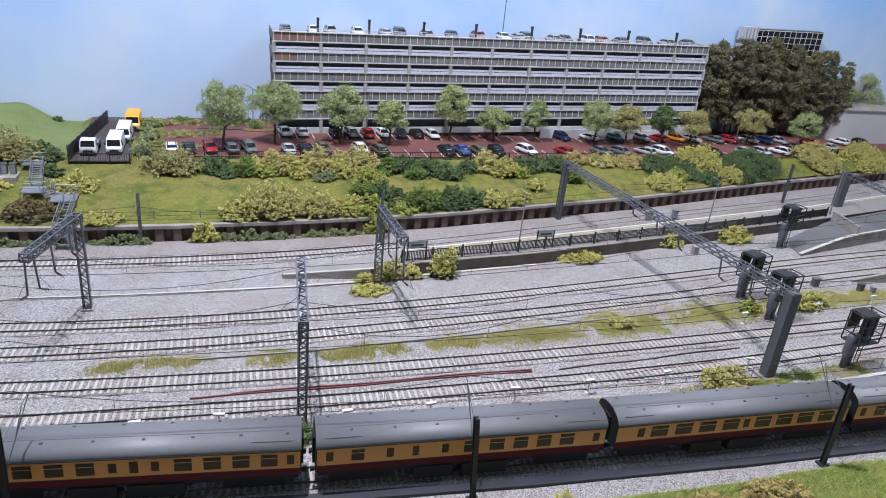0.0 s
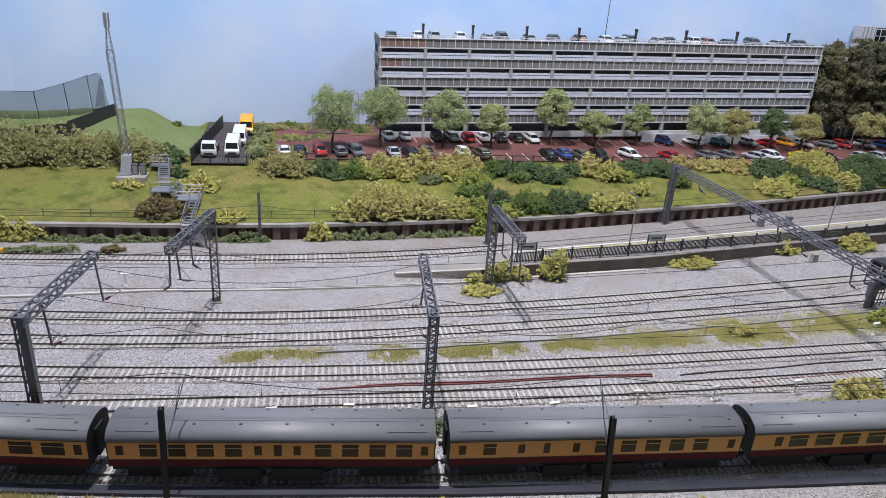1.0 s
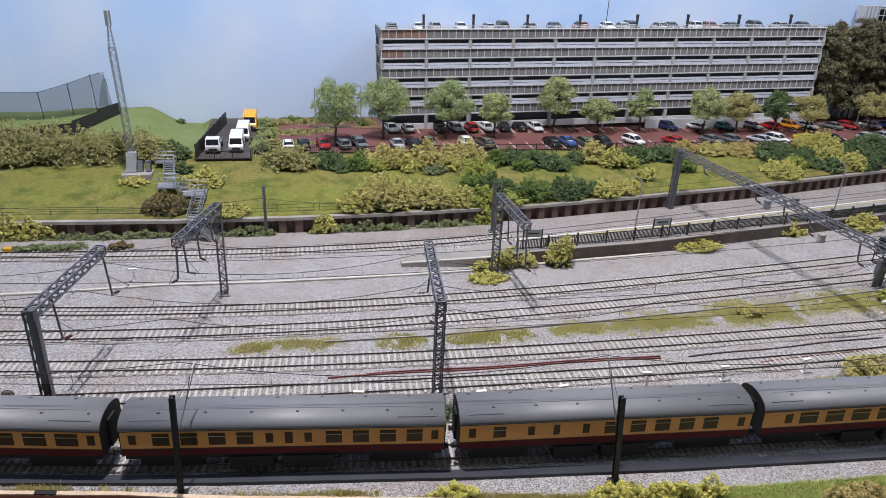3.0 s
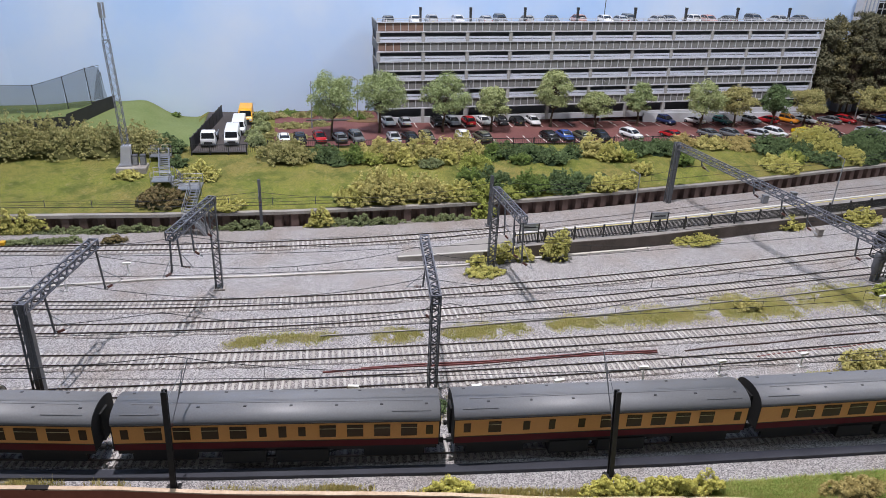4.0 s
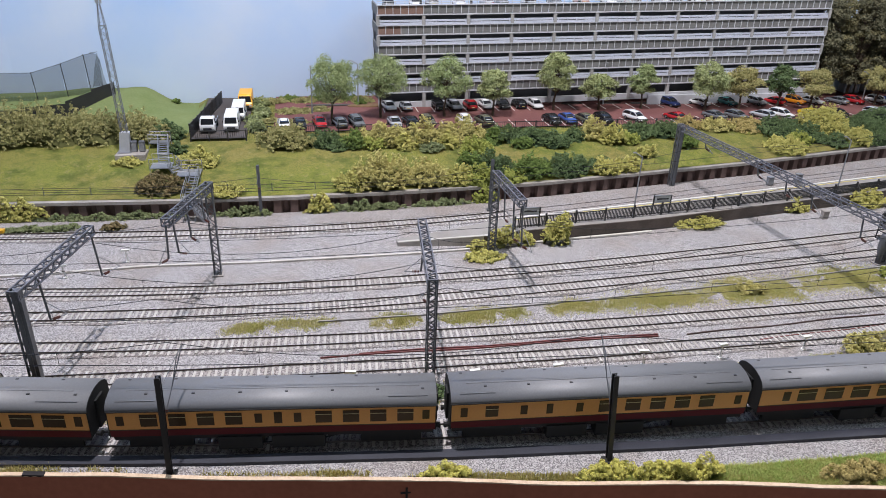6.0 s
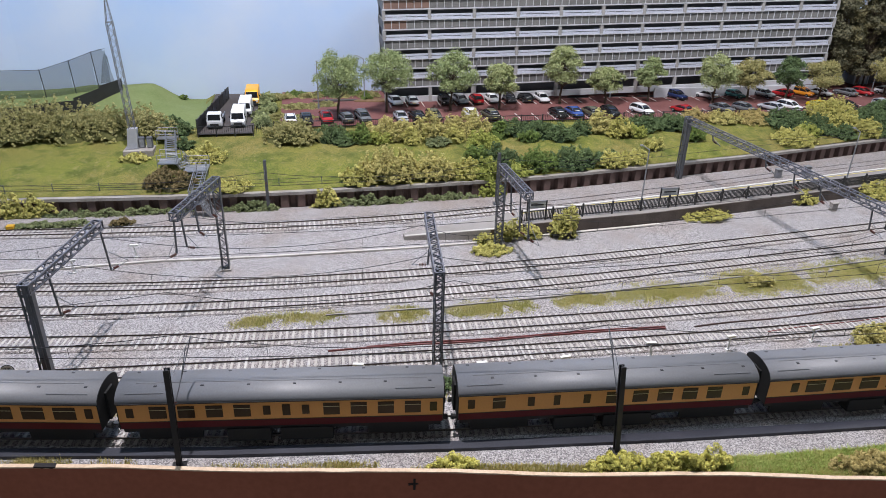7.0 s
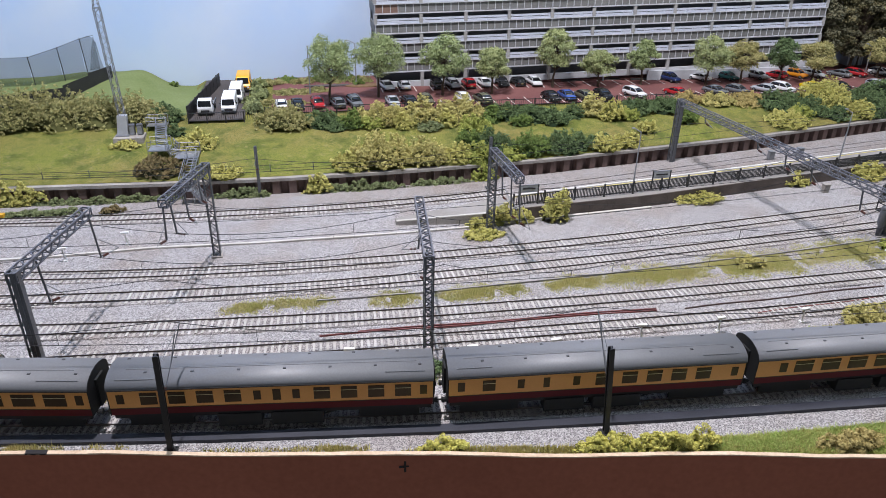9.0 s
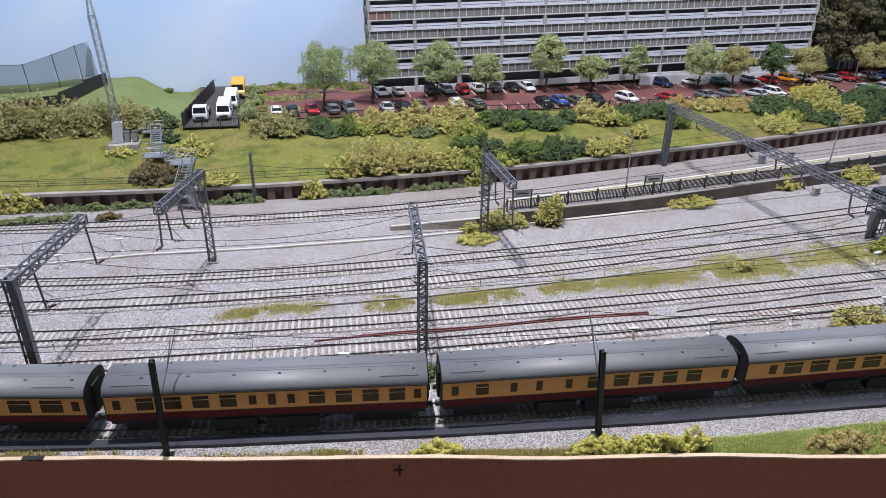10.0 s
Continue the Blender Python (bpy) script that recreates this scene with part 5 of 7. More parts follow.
blades("grass", 4500, (-0.62, 0.0, lambda x: front_edge(x) + 0.001, lambda x: front_edge(x) + 0.009, flat), 0.0045, DRY_BLADE, "thin fringe of grass along the front edge", thresh=-0.1, scale=25)

# ---- trees ----


def tree(x, y, z, h, r, key, label, group, trunk=0.30, count=11000, leaf=0.0019, columnar=1.0):
    t = thing("tree", label, "tree", group, m=pose(x, y, z, 0, 0, rng.uniform(0, 360)))
    wood = Mesh()
    top = Vector((rng.uniform(-0.004, 0.004), rng.uniform(-0.004, 0.004), h * 0.72))
    pts = [Vector((0, 0, 0)), Vector((0.0008, -0.0006, h * trunk * 0.6)), Vector((-0.001, 0.001, h * trunk)), top]
    rad = [0.0032, 0.0024, 0.0019, 0.0006]
    for i in range(3):
        wood.rod(pts[i], pts[i + 1], rad[i], rad[i + 1], seg=7)
    blobs = []
    for k in range(64):
        a = rng.uniform(0, 2 * math.pi)
        f = rng.uniform(0.0, 1.0)
        zz = h * (trunk + 0.10 + (0.84 - trunk) * f)
        rr = r * math.sin(math.pi * (0.20 + 0.70 * f)) * rng.uniform(0.15, 1.0) ** 0.6 * columnar
        s = r * rng.uniform(0.13, 0.32)
        c = Vector((rr * math.cos(a), rr * math.sin(a), zz))
        blobs.append((c.x, c.y, c.z, s, s, s * rng.uniform(0.75, 1.1)))
        start = pts[2].lerp(top, rng.uniform(0, 0.8))
        wood.rod(start, c, 0.0007, 0.0002, seg=4)
    part("trunk", wood, TWIG, t, "dark brown trunk with thin limbs")
    part("crown", leafy("crown", blobs, count, leaf, FOLIAGE[key]), None, t)
    return t


TREES = [(-0.193, 0.958, 0.120, 0.040, "leaf"), (-0.098, 1.0, 0.115, 0.042, "leaf"), (0.029, 1.0, 0.108, 0.042, "leaf"), (0.129, 1.0, 0.090, 0.028, "pale"), (0.270, 1.035, 0.115, 0.034, "pale"),
         (0.368, 1.03, 0.075, 0.032, "pale"), (0.468, 1.035, 0.092, 0.025, "leaf"), (0.606, 1.01, 0.098, 0.036, "pale"), (0.694, 1.02, 0.085, 0.034, "autumn"), (0.770, 0.995, 0.096, 0.029, "dark"),
         (0.868, 1.015, 0.082, 0.034, "autumn"), (1.05, 1.03, 0.09, 0.036, "autumn"), (1.19, 1.0, 0.085, 0.034, "pale"), (1.47, 1.185, 0.14, 0.045, "pale"), (1.55, 1.185, 0.16, 0.05, "pale")]
TREE_LABELS = {"leaf": "young mid-green leafy tree in the car park", "pale": "pale green leafy young tree in the car park", "autumn": "yellowing leafy young tree in the car park", "dark": "slender dark green tree in the car park"}
for x, y, h, r, key in TREES:
    tree(x, y, CAR_PARK_Z, h * 1.03, r * 1.12, key, TREE_LABELS[key], "car park trees")
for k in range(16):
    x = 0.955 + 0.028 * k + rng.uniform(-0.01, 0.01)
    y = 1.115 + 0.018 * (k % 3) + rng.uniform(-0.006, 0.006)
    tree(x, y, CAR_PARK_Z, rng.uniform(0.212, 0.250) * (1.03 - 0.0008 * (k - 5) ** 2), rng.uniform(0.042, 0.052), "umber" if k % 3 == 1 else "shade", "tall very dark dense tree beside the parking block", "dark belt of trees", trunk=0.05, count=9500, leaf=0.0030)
for k in range(7):
    bush(-0.30 + 0.030 * k, 1.135 + 0.02 * (k % 2), 0.026, 0.011, "green" if k % 2 else "moss", "scrub at the car park's end", "low olive scrub at the car park's end")
for k in range(8):
    bush(-0.328 + rng.uniform(-0.009, 0.009), 0.92 + 0.028 * k, 0.016, 0.018, "pale" if k % 2 else "weed", "scrub beside the van yard", "pale scrub between the van yard and car park")

for x, y, r, h, key in ((-0.262, 1.055, 0.040, 0.009, "moss"), (-0.215, 1.065, 0.026, 0.008, "moss"), (-0.304, 0.985, 0.016, 0.008, "moss"), (-0.262, 0.976, 0.030, 0.006, "moss"), (-0.128, 1.10, 0.012, 0.020, "green"), (-0.500, 1.172, 0.008, 0.010, "green")):
    bush(x, y, r, h, key, "scrub at the car park's end", "low olive scrub at the car park's end")

# ---- multi-storey car park ----
GLASSY = mat("car_glass", (0.012, 0.014, 0.018, 1), 0.08, bump=0, amount=0.2, spec=0.8)
TYRE = mat("tyre_rubber", (0.012, 0.012, 0.012, 1), 0.8, bump=0)
PANEL = mat("exposed_aggregate_panel", (0.198, 0.198, 0.194, 1), 0.85, other=(0.13, 0.13, 0.128, 1), coarse=40, fine=900, amount=0.9, bump=0.3, objrand=0.6)
BROWN_PANEL = mat("brown_aggregate_panel", (0.22, 0.135, 0.105, 1), 0.85, other=(0.16, 0.10, 0.08, 1), coarse=40, fine=900, amount=0.9, bump=0.3, objrand=0.6)
FRAME = mat("pale_parapet_frame", (0.55, 0.56, 0.60, 1), 0.8, other=(0.40, 0.405, 0.42, 1), coarse=40, amount=0.8, bump=0.1)
SLAB = mat("grey_deck_slab", (0.38, 0.375, 0.37, 1), 0.85, other=(0.28, 0.275, 0.27, 1), coarse=30, amount=0.9)
INNER = mat("deck_shade_wall", (0.17, 0.172, 0.19, 1), 0.9, bump=0)
BARRIER = mat("white_crash_barrier", (0.61, 0.64, 0.74, 1), 0.5, other=(0.45, 0.48, 0.56, 1), coarse=50, amount=0.7, bump=0.05)

B_LEN, B_BAYS, B_DEPTH = 1.0, 11, 0.095
BAY = B_LEN / B_BAYS
block = thing("parking_block", "five-deck grey concrete parking block with cars on its roof", "car park", m=pose(-0.0875, 1.08, 0.0005, 0, -1.45, -0.3))
LEVELS = (0.2435, 0.2055, 0.1675, 0.1295, 0.0915)
BAND = 0.0172
def on_block(name, mesh, material, label=""):
    ob = part(name, mesh, material, block, label)
    return ob

for i, z in enumerate(LEVELS):
    on_block("deck_slab", Mesh().box((B_LEN / 2, B_DEPTH / 2 + 0.003, z - 0.001), (B_LEN, B_DEPTH, 0.005)), SLAB)
    fr = Mesh()
    fr.box((B_LEN / 2, 0.0012, z - 0.0016), (B_LEN + 0.004, 0.008, 0.0020))
    fr.box((B_LEN / 2, 0.0012, z + BAND - 0.0006), (B_LEN + 0.004, 0.008, 0.0016))
    on_block("parapet_frame", fr, FRAME, "pale concrete parapet rails")
    panel, brown_panel = [Mesh().box((0, 0.0008, 0), (0.0146, 0.002, BAND - 0.002)).data("parapet_panel") for _ in range(2)]
    rib = Mesh().box((0, -0.0006, 0), (0.0012, 0.0026, BAND - 0.0020)).data("parapet_rib")
    step = BAY / 6
    for k in range(66):
        x = step * (k + 0.5)
        brown = (k < 6 and i == 0) or (k < 3 and i == 1)
        ob = part("parapet_panel", brown_panel if brown else panel, BROWN_PANEL if brown else PANEL, block)
        ob.location = (x, 0, z + BAND / 2 - 0.001)
        ob = part("parapet_rib", rib, FRAME, block)
        ob.location = (step * k, 0, z + BAND / 2 - 0.001)
    part("parapet_rib", rib, FRAME, block).location = (B_LEN, 0, z + BAND / 2 - 0.001)
    for sx in (0.0, B_LEN):
        on_block("side_parapet", Mesh().box((sx, B_DEPTH / 2, z + BAND / 2 - 0.001), (0.003, B_DEPTH, BAND)), PANEL)
    if i:
        # white barrier and rail behind the opening above this band
        for k in range(B_BAYS):
            b = Mesh()
            b.box((BAY * (k + 0.5), -0.0010, z + BAND + 0.0026), (BAY * 0.92, 0.0016, 0.0042))
            b.box((BAY * (k + 0.5), -0.0006, z + BAND + 0.0080), (BAY * 0.92, 0.0012, 0.0040))
            on_block("crash_barrier", b, BARRIER, "white crash barrier behind the parapet")
            for q in range(5):
                on_block("barrier_post", Mesh().box((BAY * (k + 0.07 + 0.215 * q), -0.0022, z + BAND + 0.0048), (0.0011, 0.0010, 0.0112)), BARRIER, "slim white barrier post")
col_data = Mesh().box((0, 0, 0), (0.0066, 0.007, 1.0)).data("column")
for k in range(B_BAYS + 1):
    for z0, z1 in [(0.058, LEVELS[4] - 0.003)] + [(LEVELS[i + 1] + BAND, LEVELS[i] - 0.003) for i in range(4)]:
        ob = part("column", col_data, SLAB, block)
        ob.location, ob.scale = (BAY * k, 0.0012, (z0 + z1) / 2), (1, 1, z1 - z0)
# added inner walls, toned to stand for the shade inside the open decks
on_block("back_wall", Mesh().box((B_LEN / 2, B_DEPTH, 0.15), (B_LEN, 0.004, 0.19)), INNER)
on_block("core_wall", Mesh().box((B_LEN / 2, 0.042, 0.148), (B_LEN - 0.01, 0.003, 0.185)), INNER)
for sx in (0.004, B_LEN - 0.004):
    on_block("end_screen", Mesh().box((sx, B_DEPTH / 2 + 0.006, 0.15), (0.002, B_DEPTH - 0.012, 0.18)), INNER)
for q in range(8):
    x = (0.086, 0.188, 0.302, 0.416, 0.544, 0.661, 0.783, 0.91)[q]
    pole = Mesh().box((x, 0.006, LEVELS[0] + BAND + 0.011), (0.0042, 0.0042, 0.030))
    pole.box((x, 0.006, LEVELS[0] + BAND + 0.0245), (0.0050, 0.0050, 0.005))
    on_block("roof_post", pole, BLACK, "short black roof post")
rl = Mesh()
for dz in (0.0030, 0.0062):
    rl.box((B_LEN / 2, 0.003, LEVELS[0] + BAND + dz), (B_LEN, 0.0006, 0.0008))
for k in range(56):
    rl.box((BAY / 5 * k, 0.003, LEVELS[0] + BAND + 0.003), (0.0009, 0.0009, 0.0075))
on_block("roof_railing", rl, FRAME)
on_block("plinth", Mesh().box((B_LEN / 2, 0.001, 0.0645), (B_LEN, 0.004, 0.0125)), FRAME, "pale concrete plinth along the ground floor")
on_block("aerial", Mesh().rod((0.494, 0.05, LEVELS[0]), (0.496, 0.05, LEVELS[0] + 0.115), 0.0010, 0.0007), BLACK, "thin roof aerial")

# ---- cars ----
CAR_KINDS = {
    # lower body: (along, width, belt height); glasshouse: (along, top height); belt line height
    "hatch": ([(-0.0282, 0.74, 0.0088), (-0.0268, 0.90, 0.0104), (-0.0215, 0.98, 0.0120), (-0.0130, 1.0, 0.0132), (0.006, 1.0, 0.0137), (0.020, 0.99, 0.0139), (0.0262, 0.95, 0.0132), (0.0280, 0.82, 0.0104)],
              [(-0.0150, 0.0136), (-0.0100, 0.0168), (-0.0050, 0.0192), (0.002, 0.0203), (0.012, 0.0204), (0.0195, 0.0194), (0.0232, 0.0168), (0.0260, 0.0138)]),
    "saloon": ([(-0.0300, 0.74, 0.0086), (-0.0286, 0.90, 0.0101), (-0.0225, 0.98, 0.0117), (-0.0130, 1.0, 0.0129), (0.005, 1.0, 0.0133), (0.0200, 0.99, 0.0135), (0.0288, 0.93, 0.0124), (0.0302, 0.80, 0.0098)],
               [(-0.0150, 0.0132), (-0.0095, 0.0164), (-0.0040, 0.0186), (0.003, 0.0195), (0.010, 0.0193), (0.0150, 0.0178), (0.0185, 0.0158), (0.0225, 0.0135)]),
    "estate": ([(-0.0300, 0.76, 0.0092), (-0.0286, 0.91, 0.0108), (-0.0230, 0.98, 0.0124), (-0.0140, 1.0, 0.0137), (0.005, 1.0, 0.0141), (0.0220, 0.99, 0.0142), (0.0286, 0.96, 0.0138), (0.0300, 0.86, 0.0104)],
               [(-0.0160, 0.0141), (-0.0110, 0.0176), (-0.0060, 0.0204), (0.001, 0.0217), (0.014, 0.0219), (0.0220, 0.0212), (0.0262, 0.0180), (0.0286, 0.0143)]),
}
CAR_CACHE = {}
PAINTS = {}
for key, a in (("white", (0.80, 0.81, 0.82)), ("silver", (0.45, 0.47, 0.50)), ("grey", (0.16, 0.17, 0.18)), ("black", (0.015, 0.016, 0.018)), ("red", (0.42, 0.02, 0.025)), ("maroon", (0.16, 0.015, 0.02)),
               ("navy", (0.02, 0.035, 0.11)), ("blue", (0.05, 0.10, 0.32)), ("teal", (0.05, 0.17, 0.17)), ("yellow", (0.72, 0.52, 0.02)), ("orange", (0.75, 0.28, 0.02)), ("olive", (0.13, 0.13, 0.09)), ("faded red", (0.50, 0.30, 0.28))):
    PAINTS[key] = mat("car_paint_" + key, (*a, 1), 0.22, other=tuple(c * 0.85 for c in a) + (1,), bump=0, amount=0.3, spec=0.6)
LAMP_WHITE = mat("lamp_glass", (0.75, 0.76, 0.75, 1), 0.15, bump=0)
LAMP_RED = mat("lamp_red", (0.35, 0.01, 0.012, 1), 0.2, bump=0)


def car_meshes(kind, key):
    if (kind, key) in CAR_CACHE:
        return CAR_CACHE[(kind, key)]
    body_o, glass_o = CAR_KINDS[kind]
    w = 0.0122
    low = 0.0040
    body = Mesh().loft([[(x, sy * w * f, z) for sy, z in ((-0.88, low), (-1.0, low + 0.0022), (-1.0, zb - 0.0030), (-0.94, zb - 0.0008), (-0.62, zb), (0.62, zb), (0.94, zb - 0.0008), (1.0, zb - 0.0030), (1.0, low + 0.0022), (0.88, low))] for x, f, zb in body_o])
    belt = glass_o[0][1] - 0.0008
    glass = Mesh().loft([[(x, sy * w, belt + (zt - belt) * u) for sy, u in ((-0.93, 0), (-0.86, 0.55), (-0.74, 0.94), (-0.45, 1.0), (0.45, 1.0), (0.74, 0.94), (0.86, 0.55), (0.93, 0))] for x, zt in glass_o])
    roof = Mesh().loft([[(x, sy * w, zt + dz) for sy, dz in ((-0.78, -0.0012), (-0.46, 0.0004), (0.46, 0.0004), (0.78, -0.0012), (0.45, -0.0006), (-0.45, -0.0006))] for x, zt in glass_o[2:6]])
    pillars = [Mesh().bent([(x, s * w * (0.94 - 0.19 * (zt - belt) / 0.0075), zt - 0.0003) for x, zt in glass_o], 0.0011).bar((0.004, s * w * 0.93, belt), (0.0045, s * w * 0.77, glass_o[3][1] - 0.001), 0.0010).data("pillar_frame", True) for s in (-1, 1)]
    wheel = Mesh().rod((0, -0.0014, 0), (0, 0.0014, 0), 0.0043, seg=12)
    rim = Mesh().rod((0, -0.0018, 0), (0, 0.0018, 0), 0.0024, seg=8)
    front, back = body_o[1][0] - 0.0006, body_o[-2][0] + 0.0010
    zl = 0.0086
    out = {"body": (body.data("body", True), PAINTS[key]), "glasshouse": (glass.data("glasshouse", True), GLASSY), "roof": (roof.data("roof", True), PAINTS[key]),
           "pillars": pillars, "wheel": (wheel.data("wheel"), TYRE), "rim": (rim.data("rim"), PALE_STEEL),
           "headlight": (Mesh().box((front + 0.0012, 0, zl), (0.0022, 0.0050, 0.0024)).data("headlight"), LAMP_WHITE),
           "tail_light": (Mesh().box((back - 0.0008, 0, 0.0098), (0.0018, 0.0042, 0.0026)).data("tail_light"), LAMP_RED),
           "rear_bumper": (Mesh().box((back - 0.0006, 0, 0.0052), (0.0030, 0.0226, 0.0022)).data("bumper"), mat("dark_bumper", (0.03, 0.03, 0.032, 1), 0.5, bump=0)),
           "bumper": (Mesh().box((front + 0.0006, 0, 0.0052), (0.0030, 0.0226, 0.0022)).data("bumper"), mat("dark_bumper", (0.03, 0.03, 0.032, 1), 0.5, bump=0)),
           "plate": (Mesh().box((back + 0.0006, 0, 0.0085), (0.0006, 0.0070, 0.0018)).data("plate"), mat("plate_yellow", (0.7, 0.6, 0.2, 1), 0.5, bump=0))}
    CAR_CACHE[(kind, key)] = out
    return out


def car(x, y, z, turn, kind, key, group, label=""):
    noun = {"hatch": "hatchback", "saloon": "saloon car", "estate": "tall estate car"}[kind]
    t = thing("car", label or "%s %s parked in a marked bay" % (key, noun), "car", group, m=pose(x, y, z, 0, 0, turn) @ Matrix.Diagonal((0.86, 0.84, 0.84, 1)))
    ms = car_meshes(kind, key)
    for nm in ("body", "glasshouse", "roof", "bumper", "rear_bumper", "plate"):
        part(nm, ms[nm][0], ms[nm][1], t)
    for me in ms["pillars"]:
        part("pillar_frame", me, PAINTS[key], t)
    for sx in (-0.0172, 0.0172):
        for sy in (-0.0112, 0.0112):
            wh = part("wheel", ms["wheel"][0], TYRE, t)
            wh.location = (sx, sy, 0.0043)
            part("rim", ms["rim"][0], PALE_STEEL, wh)
    for sy in (-0.0085, 0.0085):
        part("headlight", ms["headlight"][0], LAMP_WHITE, t).location = (0, sy, 0)
        part("tail_light", ms["tail_light"][0], LAMP_RED, t).location = (0, sy, 0)
    return t


PARK = CAR_PARK_Z + 0.0028
# front row: place along the fence, nose towards or away from it
FRONT_ROW = "w:-0.282 k:-0.253 r:-0.217 g:-0.181 g:-0.149 s:-0.079 k:-0.048 o:-0.015 w:0.058 o:0.093 k:0.232 b:0.266 o:0.300 k:0.340 w:0.410 r:0.498 g:0.588 g:0.636 s:0.699 w:0.744 y:0.816 k:0.876 s:0.974 s:1.025 w:1.085 o:1.135 s:1.28"
BACK_ROW = "w:-0.074 s:-0.039 k:0.029 s:0.062 r:0.095 w:0.130 k:0.168 k:0.202 w:0.238 n:0.547 w:0.619 t:0.687 s:0.762 r:0.806 a:0.860 w:0.905 g:0.969 r:1.012 w:1.078 b:1.12 s:1.17 r:1.27 w:1.37 k:1.44"
CAR_TONES = {"w": "white", "k": "black", "r": "red", "g": "grey", "s": "silver", "b": "blue", "n": "navy", "t": "teal", "y": "yellow", "a": "orange", "o": "olive", "m": "maroon", "p": "faded red"}
for text, yy, group in ((FRONT_ROW, 0.937, "cars in the front row"), (BACK_ROW, 1.058, "cars in the back row")):
    for k, item in enumerate(text.split()):
        key, x = item.split(":")
        x = float(x)
        y = yy if yy > 1 else max(yy, fence_y(x) + 0.037)
        y += random.uniform(-0.004, 0.004) - (0.02 * max(0, x - 0.6) if yy > 1 else 0)
        car(x, y + 0.004, PARK, (90 if (k * 7 + len(text)) % 3 else -90) + random.uniform(-5, 5) + (24 if x > 0.38 else 8), ("hatch", "saloon", "hatch", "estate", "saloon")[(k * 3 + 1) % 5], CAR_TONES[key], group)
ROOF_CARS = "g:0.026 w:0.082 s:0.116 w:0.171 s:0.23 g:0.263 s:0.318 g:0.376 p:0.435 w:0.495 s:0.53 g:0.553 s:0.614 g:0.646 w:0.701 p:0.739 g:0.788 g:0.856 s:0.909 g:0.974"
roof_m = block.matrix_world.copy()
for k, item in enumerate(ROOF_CARS.split()):
    key, x = item.split(":")
    c = car(0, 0, 0, 0, ("hatch", "saloon", "estate")[k % 3], CAR_TONES[key], "cars on the roof deck", CAR_TONES[key] + " car parked on the roof deck")
    c.matrix_world = roof_m @ pose(float(x), 0.042 + 0.004 * (k % 3), LEVELS[0] + 0.0018 + 0.0065, 0, 0, 90 if k % 2 else -90) @ Matrix.Diagonal((0.86, 0.84, 0.84, 1))
deck_ramp = Mesh().box((B_LEN / 2, 0.045, LEVELS[0] + 0.0049), (B_LEN - 0.01, 0.07, 0.0066))
on_block("roof_deck", deck_ramp, SLAB)

# bay lines painted on the tarmac
lines = thing("bay_marking", "white painted parking bay lines on red tarmac", "road marking", kind="structure")
line_data = Mesh().box((0, 0, 0), (0.0014, 0.050, 0.0004)).data("bay_line")
for k in range(40):
    for y in (0.940, 1.060):
        x = -0.085 + 0.0338 * k
        if y < 1 and fence_y(x) > 0.905:
            continue
        part("bay_line", line_data, WHITE, lines).matrix_world = Matrix.Translation((x, y, CAR_PARK_Z + 0.0030))
beds = [(-0.19, 1.10, 0.10), (0.33, 1.085, 0.05), (0.42, 1.085, 0.05), (0.49, 1.08, 0.05)]
for x, y, w in beds:
    b = Mesh().loft([[(x + w / 2 * math.cos(t) * f, y + 0.006 * math.sin(t) * f, CAR_PARK_Z + 0.0026 + z) for t in spread(0, 2 * math.pi, 0.5)[:-1]] for f, z in ((1.0, 0), (1.0, 0.0022), (0.9, 0.0026))])
    tagged(part("kerbed_bed", b, DARK_TARMAC), "low dark oval raised on the car park tarmac", "kerb", "kerbed beds")
soil = Mesh().loft([[(-0.114 + 0.042 * math.cos(t) * f, 1.094 + 0.013 * math.sin(t) * f, CAR_PARK_Z + 0.0026 + z) for t in spread(0, 2 * math.pi, 0.4)[:-1]] for f, z in ((1.0, 0), (1.0, 0.0016), (0.85, 0.0030))])
tagged(part("kerbed_bed", soil, mat("bark_mulch", (0.13, 0.075, 0.04, 1), 0.95, other=(0.22, 0.14, 0.07, 1), coarse=120, fine=900, amount=1.0, bump=0.6)), "low brown bark bed round a car park tree", "kerb", "kerbed beds")
# low white wall along the block's foot
tagged(part("low_wall", Mesh().box((0.71, 1.072, CAR_PARK_Z + 0.0125), (0.42, 0.004, 0.021)), FRAME), "low pale wall at the parking block's foot", "wall", kind="structure")

# post and rail fence in front of the car park
rail_fence = thing("car_park_fence", "low dark post and rail fence along the car park", "fence")
for z in (0.004, 0.0142):
    m = Mesh()
    m.path([(x, fence_y(x) + 0.004, CAR_PARK_Z + z) for x in spread(-0.31, 1.35, 0.03)], [(-0.0005, 0), (0.0005, 0), (0.0005, 0.0012), (-0.0005, 0.0012)])
    part("rail", m, BLACK, rail_fence)
for x in spread(-0.31, 1.35, 0.0415):
    part("fence_post", Mesh().box((x, fence_y(x) + 0.004, CAR_PARK_Z + 0.008), (0.0016, 0.0016, 0.018)), BLACK, rail_fence)
mesh_bar = Mesh().box((0, 0, 0.0078), (0.0005, 0.0005, 0.0145)).data("bar")
for k in range(290):
    x = -0.44 + 0.0036 * k
    part("bar", mesh_bar, BLACK, rail_fence).matrix_world = Matrix.Translation((x, fence_y(x) + 0.0035 if x > -0.31 else 0.8845, CAR_PARK_Z))

